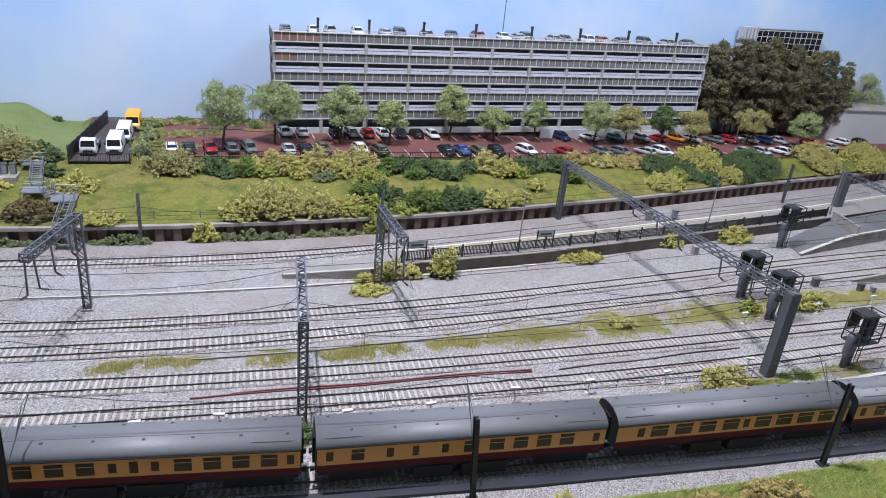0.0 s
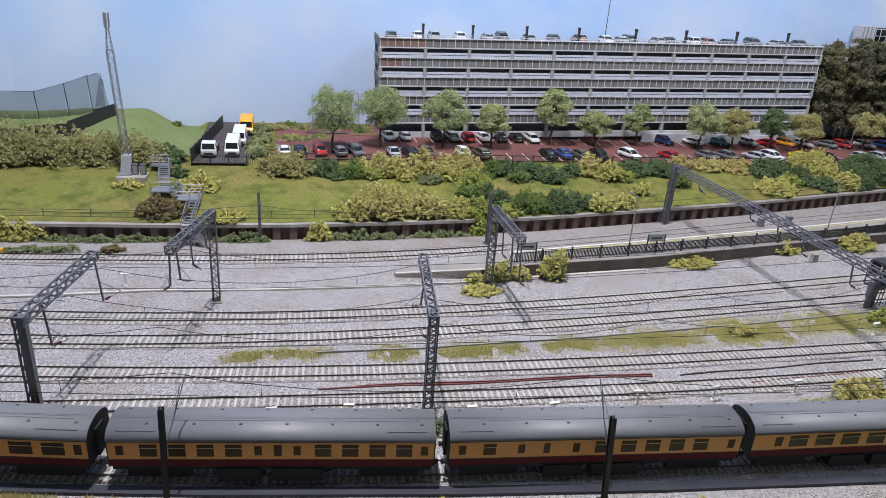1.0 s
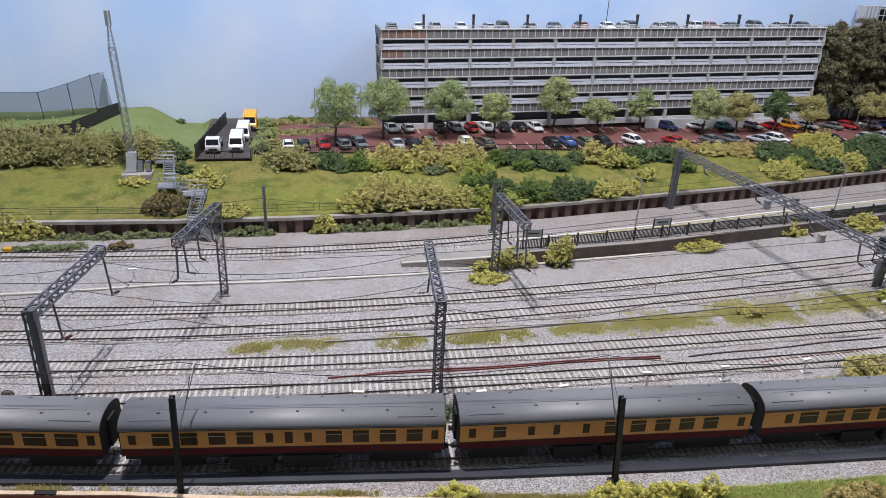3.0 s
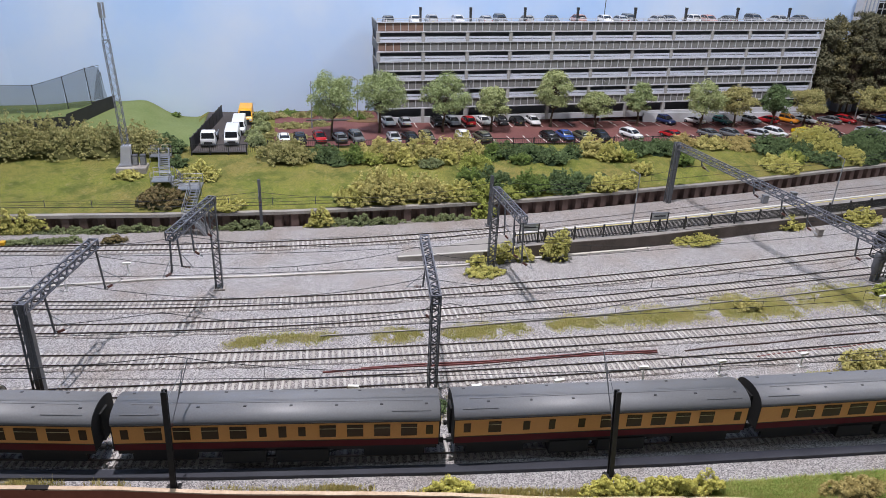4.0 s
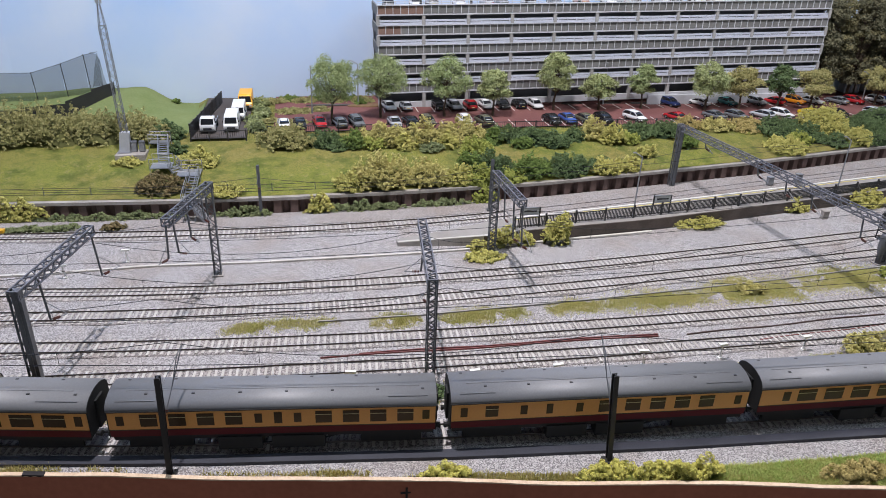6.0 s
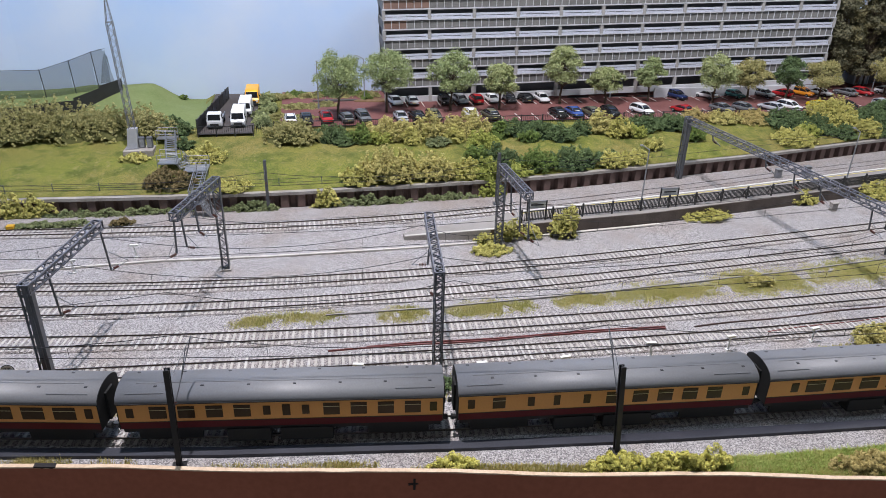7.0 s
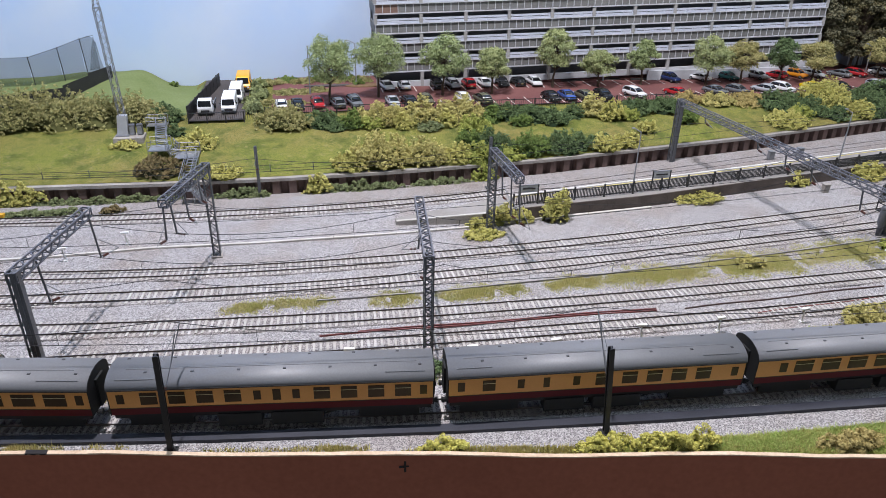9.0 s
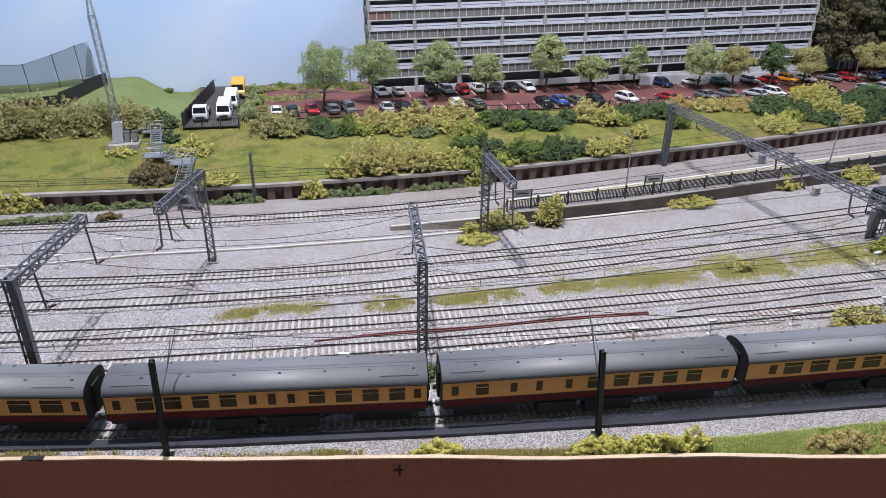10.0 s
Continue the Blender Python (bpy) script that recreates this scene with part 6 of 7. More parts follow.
# close-boarded dark fence round the van yard
yard_fence = thing("yard_fence", "tall black panelled fence beside the van yard", "fence")
for k in range(9):
    a = (-0.437 + 0.0035 * k, 0.8835 + 0.0282 * k)
    b = (-0.437 + 0.0035 * (k + 1), 0.8835 + 0.0282 * (k + 1))
    m = Mesh().bar((a[0], a[1], CAR_PARK_Z + 0.0130), (b[0], b[1], CAR_PARK_Z + 0.0130), 0.0012, 0.028)
    part("panel", m, BLACK, yard_fence)
    part("fence_post", Mesh().box((a[0], a[1], CAR_PARK_Z + 0.013), (0.002, 0.002, 0.031)), BLACK, yard_fence)
gate = thing("yard_gate", "low black rail gate across the van yard", "gate")
for z in (0.002, 0.0155):
    part("rail", Mesh().bar((-0.437, 0.8815, CAR_PARK_Z + z), (-0.345, 0.8815, CAR_PARK_Z + z), 0.001), BLACK, gate)
for x in spread(-0.437, -0.345, 0.0307):
    part("gate_post", Mesh().box((x, 0.8815, CAR_PARK_Z + 0.0065), (0.0018, 0.0018, 0.021)), BLACK, gate)

# vans
VAN_WHITE = mat("van_white", (0.68, 0.70, 0.73, 1), 0.3, other=(0.7, 0.71, 0.72, 1), bump=0, amount=0.4)
VAN_YELLOW = mat("van_yellow", (0.85, 0.42, 0.01, 1), 0.35, other=(0.75, 0.35, 0.01, 1), bump=0, amount=0.4)


def van(x, y, turn, paint, label, flatbed=False, big=1.0):
    t = thing("van" if not flatbed else "truck", label, "van" if not flatbed else "truck", "vans in the yard", m=pose(x, y, PARK, 0, 0, turn) @ Matrix.Diagonal((0.9, 0.9 * big, 0.88 * big, 1)))
    w = 0.0135
    side = [(-0.036, 0.005), (-0.037, 0.013), (-0.0335, 0.0165), (-0.027, 0.0285), (-0.022, 0.0305), (0.036, 0.0305), (0.037, 0.005)]
    if flatbed:
        side = [(-0.036, 0.005), (-0.037, 0.014), (-0.0355, 0.0175), (-0.032, 0.028), (-0.012, 0.0285), (-0.010, 0.005)]
    body = Mesh()
    body.loft([[(px * (0.985 if abs(s) == 1 else 1), s * w * (0.9 if pz > 0.02 else 1), pz) for px, pz in side] for s in (-1, -0.94, 0.94, 1)])
    part("body", body, paint, t, bevel=0.0006)
    bulge = 0.0020 if flatbed else 0.0
    part("windscreen", Mesh().loft([[(-0.0342 - bulge, s * w * 0.84, 0.0172), (-0.0285 - bulge * 2.4, s * w * 0.78, 0.0272), (-0.0275 - bulge * 2.4, s * w * 0.78, 0.0272), (-0.0332 - bulge, s * w * 0.84, 0.0172)] for s in (-1, 1)]), GLASSY, t)
    for s in (-1, 1):
        part("side_window", Mesh().box((-0.0235, s * (w - 0.0006), 0.0225), (0.009, 0.0008, 0.007)), GLASSY, t)
        part("headlight", Mesh().box((-0.0366, s * 0.0092, 0.0105), (0.0014, 0.005, 0.0032)), LAMP_WHITE, t)
        part("mirror", Mesh().box((-0.029, s * (w + 0.0016), 0.020), (0.0012, 0.0022, 0.0036)), BLACK, t)
        for px in (-0.0245, 0.0235):
            part("wheel", Mesh().rod((px, s * w * 0.86 - 0.0016, 0.005), (px, s * w * 0.86 + 0.0016, 0.005), 0.005, seg=14), TYRE, t)
    part("grille", Mesh().box((-0.0371, 0, 0.0085), (0.0010, 0.015, 0.0042)), BLACK, t)
    part("bumper", Mesh().box((-0.0368, 0, 0.005), (0.003, 0.0262, 0.0026)), BLACK, t)
    if flatbed:
        part("chassis", Mesh().box((0.013, 0, 0.0075), (0.048, 0.009, 0.003)), BLACK, t)
        bed = Mesh().box((0.014, 0, 0.0105), (0.046, 0.027, 0.002))
        for s in (-1, 1):
            bed.box((0.014, s * 0.013, 0.0135), (0.046, 0.0010, 0.006))
        part("load_bed", bed, PALE_STEEL, t)
    return t


van(-0.4115, 0.943, 90, VAN_WHITE, "white flatbed truck with a black grille in the fenced yard", flatbed=True, big=1.05)
van(-0.3725, 0.948, 90, VAN_WHITE, "white panel van facing the gate of the yard", big=1.02)
van(-0.365, 1.022, 90, VAN_WHITE, "white panel van parked behind another van")
van(-0.356, 1.100, 90, VAN_YELLOW, "bright yellow van at the far end of the yard", big=1.12)

# car park lamps
for x, y, h, turn in ((-0.228, 1.04, 0.088, 90), (-0.133, 1.095, 0.086, 10), (0.097, 1.075, 0.082, 90), (1.027, 1.044, 0.068, 0), (1.42, 1.09, 0.085, 0), (0.40, 1.078, 0.085, 60)):
    lamp_post(x, y, CAR_PARK_Z + 0.002, h, 0.012, "slim grey street lamp in the car park", turn, "car park lamps")

# ---- left end: mast, cabinets, stairs, nets ----
MAST_STEEL = mat("dull_galvanised_steel", (0.21, 0.22, 0.24, 1), 0.5, metal=0.4, other=(0.14, 0.15, 0.17, 1), coarse=60, amount=0.8, bump=0.1)
radio = thing("radio_mast", "tall galvanised lattice radio mast on a concrete plinth", "mast")
MX, MY, MZ = -0.527, 0.832, 0.0475
tower = Mesh()
lattice(tower, (MX - 0.0015, MY, MZ + 0.040), (MX - 0.008, MY, MZ + 0.205), 0.0090, 0.0090, 21, 0.0007, up=(0, 1, 0))
part("lattice", tower, MAST_STEEL, radio)
MX -= 0.008
tip = Mesh()
for sx, sy in ((-1, -1), (1, -1), (1, 1), (-1, 1)):
    tip.bar((MX + sx * 0.0042, MY + sy * 0.0042, MZ + 0.205), (MX + sx * 0.0015, MY + sy * 0.0015, MZ + 0.237), 0.0007)
for k in range(5):
    z = MZ + 0.208 + 0.006 * k
    r = 0.0042 - 0.0027 * (k + 0.5) / 5
    tip.bar((MX - r, MY - r, z), (MX + r, MY - r, z + 0.005), 0.0005).bar((MX + r, MY - r, z), (MX + r, MY + r, z + 0.005), 0.0005).bar((MX - r, MY + r, z), (MX - r, MY - r, z + 0.005), 0.0005)
part("tip", tip, MAST_STEEL, radio)
for sx, sy in ((-0.003, 0), (0.003, 0.001), (0, -0.003)):
    part("antenna", Mesh().box((MX + sx, MY + sy, MZ + 0.248), (0.0026, 0.0014, 0.022)), PALE_STEEL, radio)
MX += 0.008
part("plinth", Mesh().box((MX + 0.004, MY + 0.001, MZ + 0.002), (0.046, 0.031, 0.011)), CONCRETE, radio, bevel=0.0005)
part("base_flange", Mesh().box((MX - 0.006, MY + 0.004, MZ + 0.0083), (0.021, 0.017, 0.0016)), PALE_STEEL, radio, bevel=0.0003)
foot = Mesh().loft([[(MX - 0.0058 + 0.0042 * u + sx * (0.0082 - 0.0010 * u), MY + 0.004 - 0.004 * u + sy * (0.0060 - 0.0008 * u), MZ + 0.009 + 0.033 * u) for sx, sy in ((-1, -1), (1, -1), (1, 1), (-1, 1))] for u in (0, 0.5, 1)])
part("base_housing", foot, mat("pale_housing_paint", (0.52, 0.53, 0.58, 1), 0.5, other=(0.42, 0.43, 0.47, 1), coarse=60, amount=0.8, bump=0.05), radio, "pale grey sheet steel housing round the mast's foot", bevel=0.0005)
for dx in (0.0085, 0.0205):
    c = thing("equipment_cabinet", "small grey equipment cabinet on the plinth", "cabinet", "plinth cabinets")
    part("body", Mesh().box((MX + dx, MY + 0.005, MZ + 0.0165), (0.0092, 0.008, 0.018)), STEEL, c, bevel=0.0016)
    part("door", Mesh().box((MX + dx, MY + 0.0006, MZ + 0.0155), (0.0070, 0.0008, 0.013)), PALE_STEEL, c)


def stair_flight(t, a, b, width, steps):
    a, b = Vector(a), Vector(b)
    d = b - a
    side = Vector((-d.y, d.x, 0)).normalized() * width / 2
    for s in (-1, 1):
        part("stringer", Mesh().bar(a + side * s, b + side * s, 0.0012, 0.0034), PALE_STEEL, t)
        h = Vector((0, 0, 0.015))
        part("handrail", Mesh().rod(a + side * s + h, b + side * s + h, 0.0006, seg=6).rod(a + side * s + h * 0.55, b + side * s + h * 0.55, 0.0004, seg=6), PALE_STEEL, t)
        for u in (0.02, 0.34, 0.66, 0.98):
            p = a + d * u + side * s
            part("baluster", Mesh().rod(p, p + h, 0.0005, seg=6), PALE_STEEL, t)
    for k in range(steps):
        p = a + d * ((k + 0.5) / steps)
        part("tread", Mesh().bar(p - side, p + side, 0.0036, 0.0008), PALE_STEEL, t)


def landing(t, c, sx, sy):
    part("landing", Mesh().box(c, (sx, sy, 0.0012)), PALE_STEEL, t)
    for dx, dy in ((-1, -1), (1, -1), (1, 1), (-1, 1)):
        p = Vector(c) + Vector((dx * sx / 2, dy * sy / 2, 0))
        part("guard_post", Mesh().rod(p, p + Vector((0, 0, 0.015)), 0.0005, seg=6), PALE_STEEL, t)
        part("leg", Mesh().rod(p, (p.x, p.y, ground_z(p.x, p.y) - 0.0005), 0.0006, seg=6), PALE_STEEL, t)
    for z in (0.008, 0.015):
        for s in (-1, 1):
            part("guard_rail", Mesh().rod((c[0] - sx / 2, c[1] + s * sy / 2, c[2] + z), (c[0] + sx / 2, c[1] + s * sy / 2, c[2] + z), 0.0005, seg=6), PALE_STEEL, t)


stairs = thing("access_stairs", "grey metal access stairs zigzagging down the grass bank", "stairs")
stair_flight(stairs, (-0.394, 0.661, -0.002), (-0.410, 0.663, 0.020), 0.012, 6)
landing(stairs, (-0.4185, 0.664, 0.021), 0.017, 0.014)
stair_flight(stairs, (-0.4225, 0.672, 0.021), (-0.4165, 0.740, 0.043), 0.014, 10)
landing(stairs, (-0.4260, 0.757, 0.043), 0.035, 0.034)
stair_flight(stairs, (-0.4435, 0.762, 0.043), (-0.4530, 0.772, 0.050), 0.016, 3)
landing(stairs, (-0.4685, 0.775, 0.050), 0.031, 0.029)
stair_flight(stairs, (-0.4680, 0.790, 0.050), (-0.4765, 0.857, 0.062), 0.015, 9)
landing(stairs, (-0.4840, 0.866, 0.062), 0.032, 0.018)

# thin wire fence on the bank above the wall
wf = thing("wire_fence", "thin two-wire fence on short posts above the wall", "fence")
for z in (0.005, 0.011):
    m = Mesh()
    m.path([(x, wall_y(x) + 0.020, ground_z(x, wall_y(x) + 0.02) + z) for x in spread(-0.95, -0.17, 0.03)], [(-0.00022, -0.00022), (0.00022, -0.00022), (0.00022, 0.00022), (-0.00022, 0.00022)])
    part("fence_wire", m, WIRE, wf)
for x in spread(-0.95, -0.17, 0.065):
    z = ground_z(x, wall_y(x) + 0.02)
    part("fence_post", Mesh().rod((x, wall_y(x) + 0.020, z), (x, wall_y(x) + 0.020, z + 0.013), 0.0006, seg=6), STEEL, wf)

# tall dark netting on posts at the left end
NET = bpy.data.materials.new("dark_netting")
NET.use_nodes = True
nt = NET.node_tree
tr = nt.nodes.new("ShaderNodeBsdfTransparent")
mx = nt.nodes.new("ShaderNodeMixShader")
mx.inputs[0].default_value = 0.47
nt.nodes["Principled BSDF"].inputs["Base Color"].default_value = (0.035, 0.05, 0.05, 1)
nt.nodes["Principled BSDF"].inputs["Roughness"].default_value = 0.8
nt.links.new(tr.outputs[0], mx.inputs[1])
nt.links.new(nt.nodes["Principled BSDF"].outputs[0], mx.inputs[2])
nt.links.new(mx.outputs[0], nt.nodes["Material Output"].inputs[0])
net = thing("net_fence", "tall dark see-through netting on steel posts", "fence")
NETP = [(-0.93, 1.125, 0.062, 0.125), (-0.747, 1.125, 0.062, 0.126), (-0.694, 1.13, 0.072, 0.142), (-0.6525, 1.135, 0.088, 0.157)]
for k in range(3):
    a, b = NETP[k], NETP[k + 1]
    sheet = []
    for u in spread(0, 1, 0.1):
        px, py, za, zb = [a[i] + (b[i] - a[i]) * u for i in range(4)]
        sheet.append([(px, py + 0.0015 * math.sin(u * 9 + v * 5), za + (zb - za) * v - 0.0008 * math.sin(math.pi * u) * v) for v in (0, 0.25, 0.5, 0.75, 1)])
    part("netting", Mesh().loft(sheet, caps=False, closed=False), NET, net, "translucent dark netting", smooth=True)
    part("fence_post", Mesh().rod((b[0] + 0.004, b[1], b[2] - 0.006), (b[0], b[1], b[3] + 0.002), 0.0008, seg=6), BLACK, net)
    part("top_rope", Mesh().rod((a[0], a[1], a[3]), (b[0], b[1], b[3]), 0.0005, seg=6), BLACK, net)
# the torn end of the net hangs in a loose fold
torn = Mesh().loft([[(-0.6525 + 0.0255 * u, 1.135 + 0.004 * u + 0.002 * math.sin(u * 7 + v * 4), 0.088 + 0.010 * u + (0.069 - 0.004 * u) * v * (1 - 0.06 * u * math.sin(9 * u))) for v in (0, 0.2, 0.4, 0.6, 0.8, 1)] for u in spread(0, 1, 0.12)], caps=False, closed=False)
part("netting", torn, NET, net, "torn translucent netting", smooth=True)
flap = Mesh().loft([[(-0.627 - 0.020 * u * (1 - u * 0.2), 1.130 - 0.002 * math.sin(u * 6), 0.158 - 0.060 * u), (-0.624 + 0.004 * u, 1.134, 0.150 - 0.050 * u), (-0.628 + 0.009 * u, 1.138, 0.150 - 0.050 * u)] for u in spread(0, 1, 0.12)], caps=False, closed=False)
part("netting", flap, NET, net, "folded translucent netting", smooth=True)
part("top_rope", Mesh().rod((-0.6525, 1.135, 0.157), (-0.627, 1.139, 0.163), 0.0005, seg=6), BLACK, net)
dark_fence = thing("field_fence", "low dark fence running along the hill", "fence")
DF = [(-0.96, 0.995), (-0.735, 1.0), (-0.668, 1.03), (-0.635, 1.08), (-0.604, 1.13)]
for k in range(4):
    a, b = DF[k], DF[k + 1]
    za, zb = ground_z(*a), ground_z(*b)
    m = Mesh().loft([[(a[0], a[1], za - 0.002), (a[0], a[1], za + 0.030)], [(b[0], b[1], zb - 0.002), (b[0], b[1], zb + 0.026)]], caps=False, closed=False)
    part("panel", m, BLACK, dark_fence)

# far right: pale wall building and an office tower behind the trees
GREY_WALL = mat("pale_render", (0.50, 0.50, 0.52, 1), 0.8, other=(0.42, 0.42, 0.44, 1), coarse=14, amount=0.8, bump=0.1)
shed = thing("flat_roofed_building", "plain pale grey flat-roofed building behind the car park", "building")
part("wall", Mesh().box((1.62, 1.12, CAR_PARK_Z + 0.045), (0.50, 0.12, 0.09)), GREY_WALL, shed)
part("roof", Mesh().box((1.62, 1.12, CAR_PARK_Z + 0.0915), (0.508, 0.128, 0.003)), CONCRETE, shed)
office = thing("office_tower", "tall dark glazed office slab with a pale window grid", "building", m=pose(1.225, 1.166, 0.029, 0, -1.2, 0))
part("wall", Mesh().box((0, 0.008, 0.15), (0.215, 0.016, 0.30)), mat("office_dark", (0.10, 0.10, 0.105, 1), 0.5, bump=0.05), office)
for k in range(4):
    part("pilaster", Mesh().box((-0.144 + 0.0105 * k, -0.0088, 0.152), (0.0022, 0.0016, 0.304)), mat("blue_grey_strip", (0.30, 0.36, 0.46, 1), 0.5, bump=0), office)
part("end_wall", Mesh().box((-0.129, 0.004, 0.152), (0.042, 0.024, 0.304)), GREY_WALL, office)
for r in range(7):
    part("floor_band", Mesh().box((0, -0.001, 0.297 - 0.015 * r), (0.216, 0.004, 0.0015)), FRAME, office)
    for c in range(13):
        part("mullion", Mesh().box((-0.1075 + 0.0179 * c, -0.0010, 0.2895 - 0.015 * r), (0.0013, 0.0034, 0.0135)), FRAME, office)
    for c in range(12):
        part("window", Mesh().box((-0.0985 + 0.0179 * c, -0.0008, 0.2895 - 0.015 * r), (0.0164, 0.0022, 0.0132)), GLASSY, office)

# ---- train on the front track ----
CREAM = mat("cream_coach_paint", (0.66, 0.315, 0.090, 1), 0.4, other=(0.56, 0.26, 0.075, 1), coarse=20, amount=0.6, bump=0.03)
CRIMSON = mat("crimson_coach_paint", (0.100, 0.008, 0.013, 1), 0.5, other=(0.070, 0.005, 0.009, 1), coarse=20, amount=0.6, bump=0.03, spec=0.2)
ROOF = mat("grey_coach_roof", (0.18, 0.184, 0.195, 1), 0.5, other=(0.14, 0.143, 0.155, 1), coarse=18, amount=0.8, bump=0.06)
ROOF_DARK = mat("dark_vent_grey", (0.05, 0.05, 0.055, 1), 0.6, bump=0)
UNDER = mat("black_underframe", (0.009, 0.009, 0.010, 1), 0.75, bump=0.05)
WINDOW = mat("coach_window", (0.060, 0.038, 0.022, 1), 0.22, bump=0, amount=0.4, spec=0.35)
GREENP = mat("dark_green_engine_paint", (0.008, 0.020, 0.010, 1), 0.28, other=(0.006, 0.015, 0.008, 1), bump=0.02, amount=0.5)
SMOKE = mat("smokebox_black", (0.012, 0.012, 0.013, 1), 0.45, bump=0.05)
BRASS = mat("polished_brass", (0.75, 0.48, 0.16, 1), 0.2, metal=1.0, bump=0)
RED_BEAM = mat("red_buffer_beam", (0.48, 0.02, 0.012, 1), 0.4, bump=0)
COAL = mat("coal", (0.006, 0.006, 0.007, 1), 0.6, other=(0.016, 0.016, 0.018, 1), coarse=200, fine=900, amount=1.0, bump=1.0, bump_scale=700, dist=0.0012)
C_LEN, C_W, C_Z0, C_Z1, C_ZT = 0.2655, 0.0405, 0.0180, 0.0437, 0.0546


def track_pose(name, x):
    a = math.atan2(track_y(name, x + 0.06) - track_y(name, x - 0.06), 0.12)
    y = (track_y(name, x + 0.06) + track_y(name, x - 0.06)) / 2
    return pose(x, y, 0.001, 0, 0, math.degrees(a))


def coach(x, pattern, label):
    t = thing("railway_coach", label, "railway coach", "coaches of the train", m=track_pose("front", x))
    L, w = C_LEN / 2, C_W / 2
    mid = C_Z0 + (C_Z1 - C_Z0) * 0.29
    lower = Mesh().loft([[(sx, -w * 0.96, C_Z0), (sx, -w, mid), (sx, w, mid), (sx, w * 0.96, C_Z0)] for sx in (-L, L)])
    part("lower_body", lower, CRIMSON, t, "crimson lower panels")
    upper = Mesh().loft([[(sx, -w, mid), (sx, -w * 0.985, C_Z1), (sx, w * 0.985, C_Z1), (sx, w, mid)] for sx in (-L, L)])
    part("upper_body", upper, CREAM, t, "yellow cream upper panels")
    arc = [(-w * 1.01 * math.cos(a), C_Z1 + (C_ZT - C_Z1) * max(0.0, math.sin(a)) ** 0.85) for a in spread(0, math.pi, math.pi / 26)]
    rf = Mesh().loft([[(sx, -yy, zz) for yy, zz in arc] + [(sx, -w * 0.9, C_Z1 - 0.0006), (sx, w * 0.9, C_Z1 - 0.0006)][:0] for sx in (-L - 0.0008, L + 0.0008)])
    part("roof", rf, ROOF, t, "plain grey curved roof", smooth=True)
    part("gutter", Mesh().box((0, -w * 1.0, C_Z1 - 0.0002), (C_LEN + 0.001, 0.0012, 0.0010)).box((0, w * 1.0, C_Z1 - 0.0002), (C_LEN + 0.001, 0.0012, 0.0010)), BLACK, t)
    part("waist_line", Mesh().box((0, -w - 0.0001, mid), (C_LEN, 0.0005, 0.0006)).box((0, w + 0.0001, mid), (C_LEN, 0.0005, 0.0006)), mat("black_lining", (0.03, 0.02, 0.01, 1), 0.5, bump=0), t)
    zc = mid + (C_Z1 - mid) * 0.50
    for cx, ww, hh in pattern:
        for s in (-1, 1):
            win = part("window", Mesh().box((cx * L, s * (w - 0.0002), zc), (ww, 0.0010, hh)), WINDOW, t)
            if ww > 0.007:
                part("vent_frame", Mesh().box((cx * L, s * (w + 0.0003), zc + hh * 0.22), (ww, 0.0003, 0.0005)), mat("window_bar", (0.55, 0.45, 0.25, 1), 0.4, bump=0), win)
    for s in (-1, 1):
        part("corridor_end", Mesh().box((s * (L + 0.0014), 0, C_Z0 + 0.0135), (0.0028, 0.013, 0.027)), UNDER, t, "black corridor connector")
        part("end_panel", Mesh().loft([[(s * (L + d), yy * 0.99, zz) for yy, zz in [(-w, C_Z0), (-w, C_Z1)] + [(-w * math.cos(a), C_Z1 + (C_ZT - C_Z1) * math.sin(a)) for a in spread(0.3, math.pi - 0.3, 0.3)] + [(w, C_Z1), (w, C_Z0)]] for d in (0.0002, 0.0010)]), UNDER, t, "black coach end")
        for q in (-1, 1):
            part("buffer", Mesh().rod((s * L, q * 0.0115, C_Z0 - 0.002), (s * (L + 0.005), q * 0.0115, C_Z0 - 0.002), 0.0014, 0.0026), UNDER, t)
        bog = part("bogie", Mesh().box((s * L * 0.72, -0.0130, 0.0082), (0.052, 0.003, 0.0100)).box((s * L * 0.72, 0.0130, 0.0082), (0.052, 0.003, 0.0100)).box((s * L * 0.72, 0, 0.010), (0.010, 0.024, 0.004)), UNDER, t)
        for q in (-1, 1):
            for r in (-1, 1):
                part("wheel", Mesh().rod((s * L * 0.72 + q * 0.016, r * 0.0085, 0.0065), (s * L * 0.72 + q * 0.016, r * 0.0102, 0.0065), 0.0065, seg=16), RAIL, bog)
    part("solebar", Mesh().box((0, -w * 0.86, C_Z0 - 0.0022), (C_LEN * 0.99, 0.0018, 0.0042)).box((0, w * 0.86, C_Z0 - 0.0022), (C_LEN * 0.99, 0.0018, 0.0042)), UNDER, t)
    for bx, by, bl in ((0.018, -w * 0.70, 0.044), (-0.030, -w * 0.70, 0.036), (-0.035, w * 0.6, 0.034)):
        part("battery_box", Mesh().box((bx, by, 0.0090), (bl, 0.012, 0.0125)), UNDER, t, bevel=0.0004)
    for s in (-1, 1):
        tr_ = Mesh().bent([(-L * 0.42, s * w * 0.8, C_Z0 - 0.004), (-L * 0.2, s * w * 0.8, 0.006), (L * 0.2, s * w * 0.8, 0.006), (L * 0.42, s * w * 0.8, C_Z0 - 0.004)], 0.0010)
        part("truss_rod", tr_, UNDER, t)
